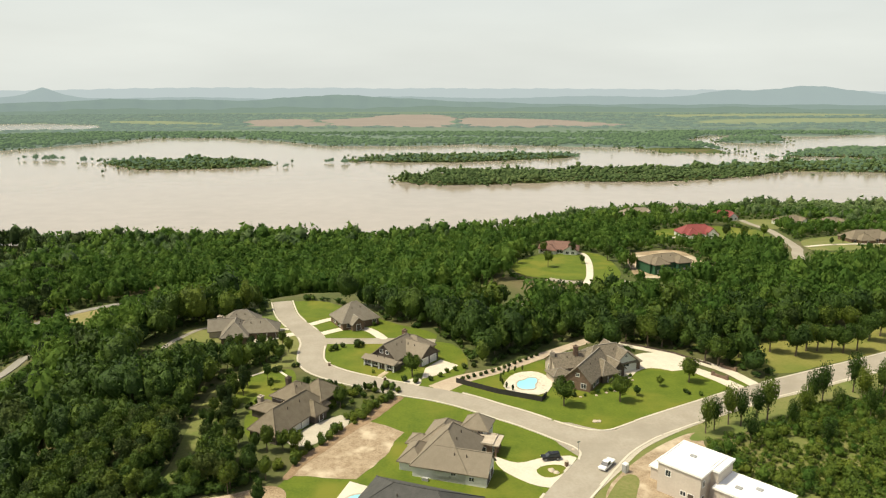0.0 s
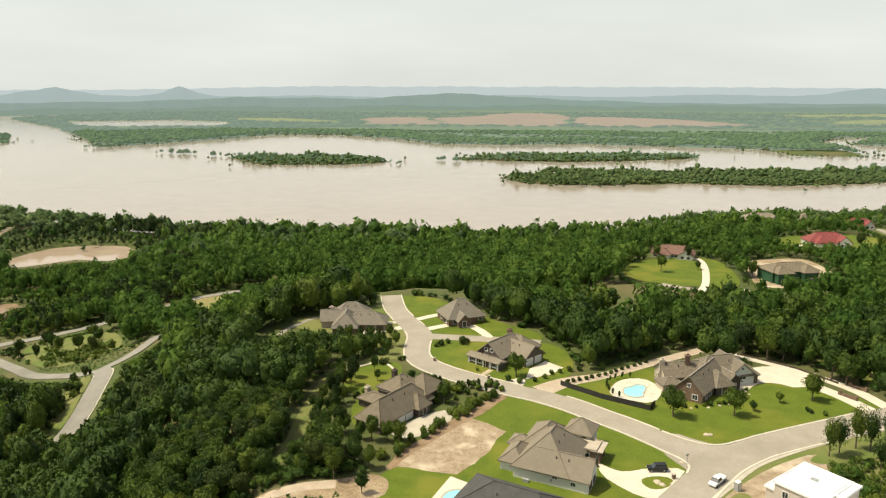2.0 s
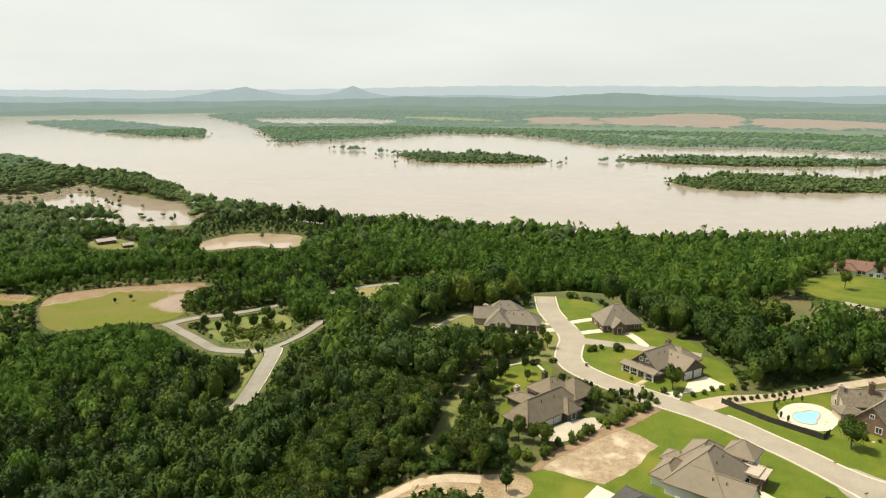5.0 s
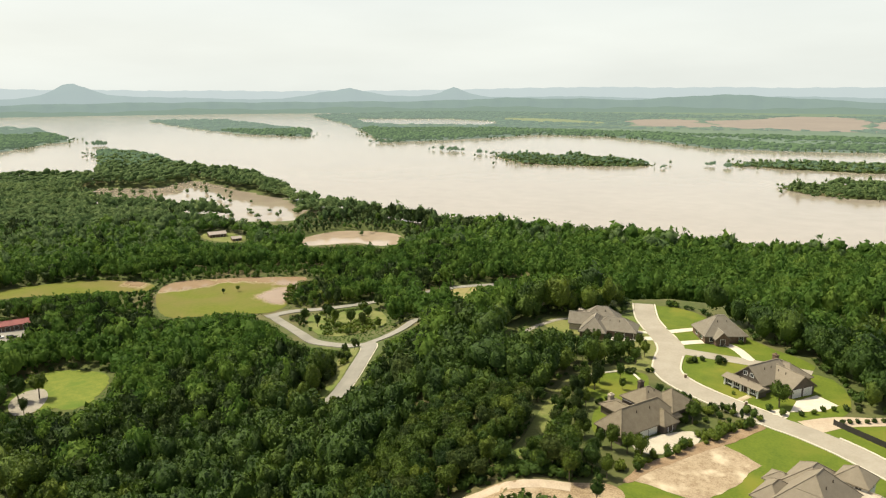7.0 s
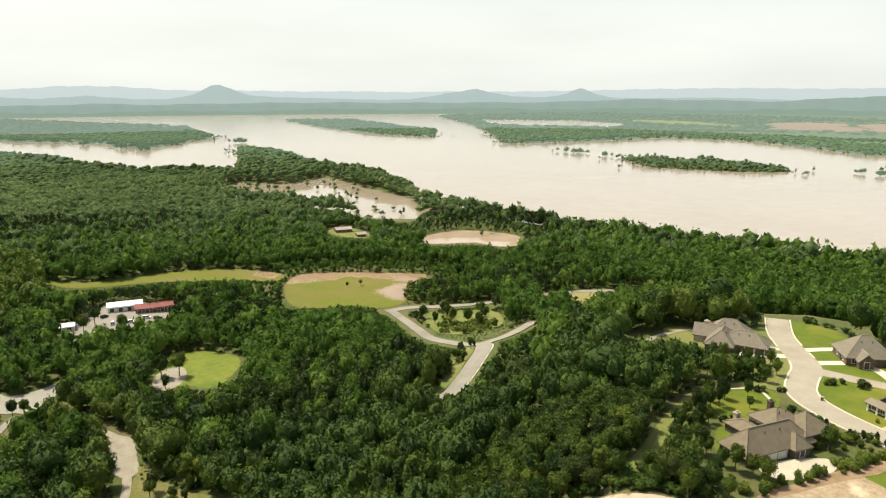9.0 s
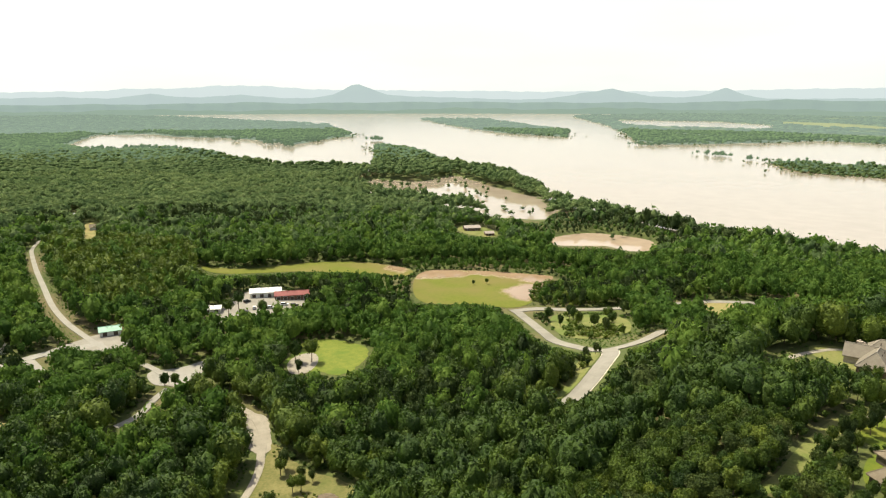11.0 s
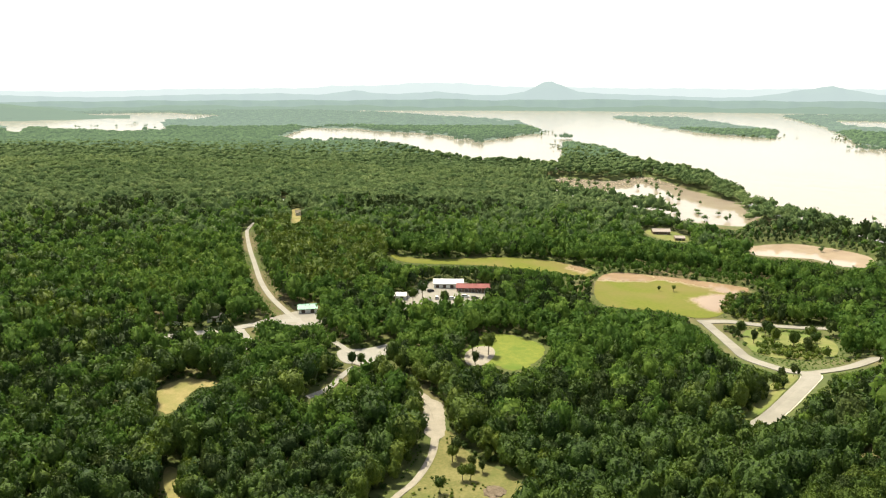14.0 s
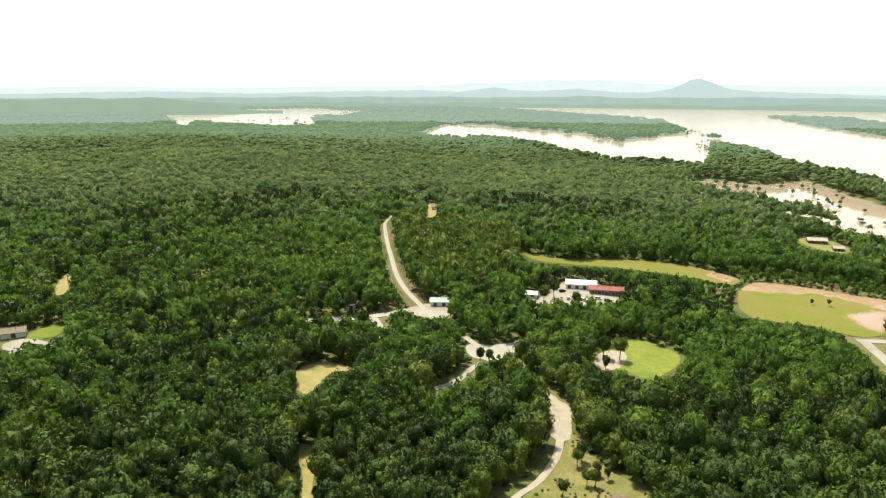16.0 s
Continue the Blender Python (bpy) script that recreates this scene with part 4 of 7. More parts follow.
def roof_mesh(L, W, z, rise_, kind, over, thick=.28):
    """Hip or gable roof over a plan L x W (ridge along x), eaves at z."""
    a, b = L / 2 + over, W / 2 + over
    zl = z - rise_ / (W / 2) * over
    r = max(a - b, .05) if kind == "hip" else a
    top = [(-a, -b, zl), (a, -b, zl), (a, b, zl), (-a, b, zl), (-r, 0, z + rise_), (r, 0, z + rise_)]
    low = [(x, y, q - thick) for x, y, q in top]
    bm = bmesh.new()
    faces = [(0, 1, 5, 4), (2, 3, 4, 5), (1, 2, 5), (3, 0, 4)] if kind == "hip" else [(0, 1, 5, 4), (2, 3, 4, 5)]
    under = [tuple(i + 6 for i in f[::-1]) for f in faces]
    rim = [(0, 6, 7, 1), (2, 8, 9, 3), (1, 7, 8, 2), (3, 9, 6, 0)] if kind == "hip" else [(0, 6, 7, 1), (2, 8, 9, 3), (1, 7, 11, 5), (5, 11, 8, 2), (3, 9, 10, 4), (4, 10, 6, 0)]
    return solid(bm, top + low, faces + under + rim)


def wall_mesh(L, W, z0, z, rise_, kind):
    bm = bmesh.new()
    a, b = L / 2, W / 2
    if kind == "hip" or kind == "flat":
        return box(bm, -a, a, -b, b, z0, z - .05)
    k = z + rise_ - .3
    v = [(-a, -b, z0), (a, -b, z0), (a, b, z0), (-a, b, z0), (-a, -b, z), (a, -b, z), (a, b, z), (-a, b, z), (-a, 0, k), (a, 0, k)]
    return solid(bm, v, [(0, 1, 5, 4), (2, 3, 7, 6), (1, 2, 6, 9, 5), (3, 0, 4, 8, 7), (4, 5, 9, 8), (6, 7, 8, 9), (0, 3, 2, 1)])


def rod(p, q, r):
    """A thin square bar from p to q."""
    p, q = Vector(p), Vector(q)
    z = (q - p).normalized()
    x = z.orthogonal().normalized()
    y = z.cross(x)
    ring_ = [x * r, y * r, x * -r, y * -r]
    return solid(bmesh.new(), [p + e for e in ring_] + [q + e for e in ring_], [(0, 1, 5, 4), (1, 2, 6, 5), (2, 3, 7, 6), (3, 0, 4, 7), (3, 2, 1, 0), (4, 5, 6, 7)])


def place(ob, m):
    ob.matrix_local = m
    return ob


def opening(parent, m, w, h, z, kind, pale=False):
    """A window or door set on a wall: m brings x along the wall, y out of it."""
    bm = bmesh.new()
    t = .12
    for x0, x1, z0, z1 in ((-w / 2, w / 2, z + h, z + h + t), (-w / 2 - t, -w / 2, z, z + h + t), (w / 2, w / 2 + t, z, z + h + t), (-w / 2 - t, w / 2 + t, z - t, z)):
        box(bm, x0, x1, .0, .09, z0, z1)
    if kind == "window":
        box(bm, -.03, .03, 0, .07, z, z + h)
    names = {"window": "window", "door": "door", "garage": "garage_door"}
    fr = place(part(names[kind], bm, TRIM, parent, {"window": "white-framed window", "door": "dark front door", "garage": "panelled garage door"}[kind]), m)
    bm = bmesh.new()
    if kind == "garage":
        for i in range(4):
            box(bm, -w / 2, w / 2, 0, .05, z + h * i / 4 + .02, z + h * (i + 1) / 4 - .02)
    else:
        box(bm, -w / 2, w / 2, 0, .04, z, z + h)
    part("pane" if kind == "window" else "leaf", bm, {"window": GLASS, "door": WOOD, "garage": SIDING if pale else WOOD}[kind], fr)


def house(name, label, x, y, turn, blocks, roof_all, wall, accents=(), chimneys=(), sink=1.2, group=""):
    """blocks: (u, v, length, width, local turn, eaves, rise, kind[, wall material]); openings: accents of
    (block, side, along, kind, width, height, sill)."""
    z = float(ground(np.array([x]), np.array([y]))[0]) + .05
    base = tagged(new(name), label, "house", group)
    base.matrix_world = pose(x, y, z, 0, 0, turn)
    for i, blk in enumerate(blocks):
        u, v, L, W, tl, eave, up, kind = blk[:8]
        wm = blk[8] if len(blk) > 8 else wall
        roof = blk[9] if len(blk) > 9 else roof_all
        m = pose(u, v, 0, 0, 0, tl)
        place(part("wall", wall_mesh(L, W, -sink, eave, up, kind), wm, base), m)
        if kind == "flat":
            bm = bmesh.new()
            a, b = L / 2 + .35, W / 2 + .35
            box(bm, -a, a, -b, b, eave, eave + .3)
            for x0, x1, y0, y1 in ((-a, a, -b, -b + .25), (-a, a, b - .25, b), (-a, -a + .25, -b + .25, b - .25), (a - .25, a, -b + .25, b - .25)):
                box(bm, x0, x1, y0, y1, eave + .3, eave + .5)
            rf = place(part("roof", bm, roof, base), m)
        else:
            rf = place(part("roof", roof_mesh(L, W, eave, up, kind, .55), roof, base), m)
            bm = bmesh.new()
            hip_r = max(L / 2 + .55 - W / 2 - .55, .4) if kind == "hip" else L / 2 + .5
            box(bm, -hip_r, hip_r, -.16, .16, eave + up - .06, eave + up + .1)
            cap = RIDGE_TILE if roof in (SHINGLE_MIX, SHINGLE_TAUPE) else roof
            part("ridge_cap", bm, cap, rf)
            if kind == "hip":
                ea, eb, ez = L / 2 + .55, W / 2 + .55, eave - up / (W / 2) * .55
                for sx in (-1, 1):
                    for sy in (-1, 1):
                        part("hip_cap", rod((sx * ea, sy * eb, ez + .02), (sx * max(ea - eb, .05), 0, eave + up + .03), .13), cap, rf)
            for vx in (-.25, .2) if L > 9 else ():
                bm = bmesh.new()
                bmesh.ops.create_cone(bm, cap_ends=True, segments=8, radius1=.14, radius2=.12, depth=.8, matrix=Matrix.Translation((vx * L * .5, -W * .18, eave + up * .64 + .3)))
                part("vent_pipe", bm, WOOD, rf)
    for bi, side, along, kind, w, h, sill in accents:
        u, v, L, W, tl = blocks[bi][:5]
        off = {"s": (along, -W / 2, 180), "n": (along, W / 2, 0), "e": (L / 2, along, -90), "w": (-L / 2, along, 90)}[side]
        m = pose(u, v, 0, 0, 0, tl) @ pose(off[0], off[1], 0, 0, 0, off[2])
        opening(base, m, w, h, sill, kind, wall == DARK_WALL)
    for cu, cv, top, mat in chimneys:
        bm = bmesh.new()
        box(bm, -.75, .75, -.55, .55, 0, top)
        box(bm, -.9, .9, -.7, .7, top, top + .25)
        box(bm, -.3, .3, -.3, .3, top + .25, top + .7)
        place(part("chimney", bm, mat, base, "stone chimney with a cap"), pose(cu, cv, 0))
    foot = [(-1, -1), (1, -1), (1, 1), (-1, 1)]
    for blk in blocks:
        m = pose(x, y, 0, 0, 0, turn) @ pose(blk[0], blk[1], 0, 0, 0, blk[4])
        CLEAR.append([tuple((m @ Vector((sx * (blk[2] / 2 + 3), sy * (blk[3] / 2 + 3), 0)))[:2]) for sx, sy in foot])
    return base




def wins(b, side, places):
    return [(b, side, p, "window", 1.5, 1.5, .9) for p in places]


# grey house with the pale side wall
h = house("house", "grey-roofed house with pale siding and several hips", -7.5, 153.8, -17.5,
      [(6.7, 8.7, 17.4, 13.4, 90, 3.5, 6.4, "hip"), (11.4, 3.75, 13.4, 7.5, 0, 3.5, 3.45, "gable"), (3.0, 17.0, 12.5, 9.6, 90, 3.3, 3.5, "hip"),
       (10.2, 22.2, 6.6, 6.4, 0, 5.0, 2.5, "hip"), (13.4, 16.8, 5.2, 5.0, 0, 3.3, 0, "flat", BRICK, STONE), (-1.2, 6.4, 9.0, 5.6, 90, 2.9, 2.2, "hip"), (-2.6, 13.6, 5.4, 4.6, 0, 2.6, 1.4, "hip")],
      SHINGLE_GREY, SIDING,
      [(1, "s", -1.2, "window", 1.1, .9, 1.9), (1, "s", 3.2, "window", 1.1, .9, 1.2), (3, "s", 1.6, "window", 1.3, 1.3, 3.2), (3, "e", -1.4, "window", 1.2, 1.6, 2.8), (3, "e", 1.4, "window", 1.2, 1.6, 2.8),
       (1, "e", -1.8, "garage", 2.7, 2.3, .05), (1, "e", 1.5, "garage", 2.7, 2.3, .05), (4, "e", 1.2, "door", 1.4, 2.3, .1), (4, "e", -1.2, "window", 1.4, 1.7, .8), (4, "s", 0, "window", 2.0, 1.6, .8), (2, "n", 2, "window", 1.5, 1.5, .9), (5, "n", 0, "window", 1.6, 1.5, .9)])
for px_, py_ in ((16.9, 14.6), (16.9, 17.0), (16.9, 19.2)):
    place(part("porch_post", box(bmesh.new(), -.22, .22, -.22, .22, -.1, 3.2), BRICK, h), pose(px_, py_, 0))
place(part("porch_roof", box(bmesh.new(), -1.6, 1.4, -3.0, 3.0, 3.2, 3.45), STONE, h, "pale flat porch roof"), pose(16.4, 16.9, 0))
place(part("meter_box", box(bmesh.new(), -.3, .3, -.14, 0, 1.0, 1.7), PLASTIC, h), pose(9.4, -.02, 0))
for ux in (3.2, 4.0):
    place(part("air_conditioner", box(bmesh.new(), -.36, .36, -.36, .36, -.1, .75), PLASTIC, h, "grey air conditioning unit"), pose(ux, -1.0, 0))
# dark roof in front of it
house("house", "long low house under a dark grey hip roof", -6, 137, -20,
      [(0, 0, 25, 15, 0, 3.2, 4.2, "hip"), (9, -7, 9, 9, 90, 3.2, 3.2, "hip")], SHINGLE_DARK, SIDING, wins(0, "s", (-8, -3, 3)) + wins(0, "n", (-6, 4)))
# corner house with the pool
house("house", "large brown house with mottled roof, gables and chimneys", 48, 215, 0,
      [(5, 6.6, 20, 11.6, 20.7, 3.5, 4.6, "hip"), (-2.3, -3.8, 18.4, 8.4, 58.4, 3.5, 4.3, "gable", BRICK), (8.9, 8.1, 12, 8.4, -67.2, 3.7, 3.5, "gable", SIDING),
       (-7, 3.6, 13, 8.8, 16, 3.4, 3.0, "gable", STONE), (2.6, -2.2, 8, 6, -64, 3.3, 2.9, "hip", WOOD), (-11.5, -3.4, 6, 5, 20, 2.7, 1.0, "hip", STONE), (6.4, .4, 6, 4.6, -64, 3.3, 2.2, "gable", WOOD)],
      SHINGLE_MIX, BRICK,
      [(1, "w", -2, "window", 1.5, 1.5, .9), (1, "w", 2, "window", 1.5, 1.5, .9), (1, "w", 0, "window", 1.0, 1.0, 4.4)] + [(1, "s", p_, "window", 1.4, 1.6, .8) for p_ in (-6, -3, 1)] + [(1, "n", -5, "window", 1.5, 1.5, .9)]
      + [(2, "e", 0, "window", 2.6, 1.3, 1.9), (2, "e", 0, "window", .8, .8, 5.0), (4, "e", 0, "door", 1.8, 2.4, .1), (6, "e", 0, "window", 1.6, 1.6, .8), (3, "s", -3, "window", 1.6, 1.6, .8), (3, "w", 1, "window", 1.6, 1.6, .8)],
      [(-13.0, 1.6, 7.2, STONE), (-5.2, 3.2, 8.4, BRICK)])
# porch house
h = house("house", "grey-roofed house with a dark gable, porch and garage", -14, 229, -33,
      [(-1.8, -1.4, 12.6, 9.8, 90, 3.4, 4.2, "gable", DARK_WALL), (-1.6, -9.0, 12.6, 3.0, 0, 2.7, .8, "hip", DARK_WALL), (3.4, 2.6, 12.5, 9.4, -5, 3.3, 3.3, "gable", DARK_WALL), (-1, 7, 13, 9, 0, 3.3, 3.4, "hip", DARK_WALL)],
      SHINGLE_GREY, DARK_WALL,
      [(0, "w", -1.2, "window", 1.2, 1.1, 4.3), (0, "w", 1.2, "window", 1.2, 1.1, 4.3)] + wins(1, "s", (-4.4, -1.6, 4.2)) + [(1, "s", 1.4, "door", 1.3, 2.2, .1), (2, "e", -2.2, "garage", 3.2, 2.4, .05), (2, "e", 2.1, "garage", 3.2, 2.4, .05), (2, "s", 3.4, "window", 1.4, 1.4, 1.0)],
      [(-3, 5.5, 8.2, BRICK)])
for px in (-6.4, -3.2, 0, 3.2, 6.4):
    bm = box(bmesh.new(), -.2, .2, -.2, .2, 0, 2.6)
    place(part("porch_post", bm, TRIM, h), pose(px * .94 - 1.6, -11.0, 0))
place(part("porch_railing", box(bmesh.new(), -6, -.8, -.06, .06, .75, .9), TRIM, h), pose(-1.6, -11.0, 0))
place(part("porch_railing", box(bmesh.new(), 2.4, 6, -.06, .06, .75, .9), TRIM, h), pose(-1.6, -11.0, 0))
place(part("porch_roof", solid(bmesh.new(), [(-6.9, -.9, 2.55), (6.9, -.9, 2.55), (6.9, 1.6, 3.4), (-6.9, 1.6, 3.4), (-6.9, -.9, 2.7), (6.9, -.9, 2.7), (6.9, 1.6, 3.55), (-6.9, 1.6, 3.55)],
      [(0, 3, 2, 1), (4, 5, 6, 7), (0, 1, 5, 4), (1, 2, 6, 5), (2, 3, 7, 6), (3, 0, 4, 7)]), SHINGLE_GREY, h), pose(-1.6, -10.9, 0))
# brick house with the pyramid roof
h = house("house", "brown brick house under a steep pyramid roof", -35, 268, 30,
      [(0, 0, 15, 12.5, 0, 3.3, 5.6, "hip"), (-2.2, -6.4, 5.4, 4.6, 90, 3.0, 2.2, "gable", BRICK)], SHINGLE_TAUPE, BRICK,
      wins(0, "s", (-5, -2.2, 5.6)) + wins(0, "w", (-3, 2)) + wins(0, "e", (-3, 3)) + [(1, "w", 0, "door", 1.6, 2.3, .1)])
# house at the street's end
house("house", "sprawling brown-roofed house with a double garage", -75, 254, 0,
      [(5.2, .2, 15.5, 9.6, 8, 3.0, 3.4, "hip"), (-2, -2.6, 14.5, 9, 100, 3.0, 3.9, "hip"), (-2.6, 7.6, 14, 10, 14, 3.3, 4.2, "hip"), (-8.4, 1.6, 9, 8.4, 14, 3.0, 3.0, "gable", STONE), (-9.6, 7, 6, 6, 14, 3.0, 2.2, "hip", STONE)], SHINGLE_TAUPE, BRICK,
      [(0, "s", 2.2, "garage", 3, 2.3, .05), (0, "s", 5.6, "garage", 3, 2.3, .05), (1, "w", 1.8, "window", 1.5, 1.5, .9), (1, "w", -1.8, "window", 1.5, 1.5, .9), (1, "s", 0, "window", 1.5, 1.5, .9), (3, "w", 1.6, "window", 1.5, 1.5, .9), (3, "w", -1.6, "window", 1.5, 1.5, .9)], [(-9.6, 3.2, 6.2, STONE)])
# dark house among the garden trees
h = house("house", "brown-roofed house with wide eaves and chimneys", -43.4, 168.6, 62,
      [(11.6, 4.7, 22.4, 8.8, 0, 3.1, 4.4, "hip", DARK_WALL), (20.4, 10, 10, 9, 0, 5.3, 2.9, "hip", DARK_WALL), (25.4, 5.6, 9, 9.4, 90, 4.4, 3.6, "hip", DARK_WALL), (13.2, 12, 11, 6, 90, 2.8, 1.1, "hip", DARK_WALL), (17.2, 1.6, 6, 5, 90, 3.0, 2.4, "hip", DARK_WALL)],
      SHINGLE, DARK_WALL, wins(0, "w", (-2.2, 1.8)) + wins(1, "w", (-2.4,)) + [(1, "w", p_, "window", 1.4, .9, 4.1) for p_ in (-.4, 1.8, 3.4)] + [(0, "s", -2.6, "garage", 2.8, 2.3, .05), (0, "s", .8, "garage", 2.8, 2.3, .05), (0, "s", -7, "window", 1.5, 1.3, 1.0), (4, "w", 0, "door", 1.6, 2.3, .1)],
      [(20.4, 12.4, 8.7, WOOD), (14.6, 18.0, 4.0, STONE)])
for px_, py_ in ((10.6, 17.2), (13.2, 17.2), (15.8, 17.2)):
    place(part("porch_post", box(bmesh.new(), -.2, .2, -.2, .2, -.2, 2.8), STONE, h), pose(px_, py_, 0))
# white flat-roofed building site
h = house("house", "beige flat-roofed house under construction with white roofs", 57, 146, -45,
      [(-1.7, 1.5, 10.2, 12.5, 0, 7.2, 0, "flat"), (4.1, 3.9, 1.9, 7.6, 0, 7.18, 0, "flat"), (12, 3, 14, 9, 0, 4.0, 0, "flat"), (-8.5, 2, 4, 6, 0, 3.0, 0, "flat")], ROOF_WHITE, STUCCO,
      [(0, "s", 3, "door", 1.4, 2.3, .1), (0, "s", -2.6, "window", 1.2, 1.4, 4.6), (0, "s", 1.2, "window", 1.2, 1.0, 1.4), (0, "e", -5, "door", 1.2, 2.3, .1), (0, "e", -5, "window", 1.0, 1.4, 4.6),
       (0, "w", 0, "window", 1.6, 1.6, 4.0), (2, "s", 4, "door", 2.4, 2.6, .1), (2, "s", .5, "door", 2.0, 2.6, .1), (2, "s", -3.5, "door", 2.0, 2.6, .1), (2, "e", 0, "window", 1.6, 1.6, .9)])
for hx, hy, hz in ((-2, 2.5, 7.5), (9, 2, 4.3), (12.5, 4.5, 4.3)):
    bm = box(bmesh.new(), -.7, .7, -.5, .5, 0, .28)
    place(part("roof_hatch", bm, PLASTIC, h, "grey roof hatch"), pose(hx, hy, hz))
# far ridge
FAR_HOUSES = [
    ("clay-roofed house above a lawn", 66, 397, -12, TILE_CLAY, SIDING, 22, 11, 3.2, 3.4),
    ("red-roofed white house on a lawn", 167, 462, 4, TILE_RED, SIDING, 24, 13, 3.6, 4.6),
    ("red-roofed house beside the river bluff", 222, 556, -6, TILE_RED, SIDING, 18, 11, 3.4, 3.6),
    ("grey-roofed house on the bluff's edge", 155, 562, 0, SHINGLE_GREY, SIDING, 26, 13, 3.4, 4.2),
    ("tan-roofed house half hidden by trees", 196, 580, 8, SHINGLE, SIDING, 18, 11, 3.4, 3.8),
    ("pale-roofed house behind garden trees", 262, 530, 10, SHINGLE, SIDING, 22, 12, 3.4, 3.6),
    ("pale-roofed house beside another", 292, 528, 0, SHINGLE, SIDING, 18, 12, 3.4, 3.2),
    ("wide brown-roofed brick house", 276, 455, 6, SHINGLE, BRICK, 30, 14, 3.4, 4.4)]
for lab, x, y, turn, roof_, wall_, L, W, eave, up in FAR_HOUSES:
    house("house", lab, x, y, turn, [(0, 0, L, W, 0, eave, up, "hip"), (-L * .22, -W * .45, W * .7, L * .32, 90, eave, up * .75, "hip"), (L * .3, -W * .35, W * .8, L * .34, 90, eave, up * .8, "gable")],
          roof_, wall_, wins(0, "s", (-L * .42, 0, L * .08)) + [(1, "w", 0, "door", 1.4, 2.2, .1)] + wins(2, "w", (-1.5, 1.5)), sink=4)
house("house", "unfinished house with green wall sheathing", 112, 352, 18,
      [(0, 0, 24, 12, 0, 5.6, 2.8, "hip"), (-7, -4.5, 9, 8, 90, 5.6, 2.6, "hip"), (6, -4.5, 9, 7, 90, 5.6, 2.4, "hip")], SHINGLE, SHEATHING, wins(0, "s", (0,)) + wins(1, "w", (-1.5, 1.5)) + wins(2, "w", (0,)), sink=2)


def shed(label, x, y, turn, L, W, eave, up, roof_, wall_, doors=2):
    acc = [(0, "s", (i + .5) * L / doors - L / 2, "door", 2.2, 2.3, .1) for i in range(doors)]
    b = house("shed", label, x, y, turn, [(0, 0, L, W, 0, eave, up, "gable")], roof_, wall_, acc, sink=1.5)
    return tagged(b, category="building")


shed("small store with a pale green metal roof beside the road", -395, 98, 76, 10.5, 7, 3.0, 1.6, ROOF_GREEN, SIDING)
shed("long shed with a white metal roof in a paved yard", -409, 196, 63, 19, 9, 3.6, 1.6, ROOF_WHITE, SIDING, 4)
shed("long shed with a red metal roof in a paved yard", -395, 207, 63, 21, 8, 3.4, 1.6, TILE_RED, BRICK, 5)
shed("small shed with a white metal roof", -398, 156, 63, 10, 6, 3.0, 1.2, ROOF_WHITE, SIDING, 2)
shed("low farmhouse with a brown-red roof among trees", -492, 450, 60, 15, 8, 3.0, 1.8, ROOF_FADED, BRICK, 2)
shed("small outbuilding with a brown-red roof", -466, 448, 60, 8, 6, 2.6, 1.4, ROOF_FADED, BRICK, 1)
shed("grey-roofed cottage half hidden by trees", -404, 24, 80, 9, 6, 2.8, 1.6, SHINGLE_DARK, SIDING, 1)
shed("tan-roofed cottage beside the side road", -400, 46, 80, 8, 6, 2.8, 1.6, SHINGLE_DARK, SIDING, 1)
shed("white-walled cottage beside a pale yard in the woods", -389, -128, 100, 11, 7, 3.0, 1.8, SHINGLE_GREY, SIDING, 1)
shed("pale small house at the end of a far road", -742, 161, 75, 12, 8, 3.0, 1.8, ROOF_WHITE, SIDING, 1)
shed("tan-roofed small house in a far clearing", -684, 168, 75, 12, 8, 3.0, 1.8, SHINGLE, SIDING, 1)



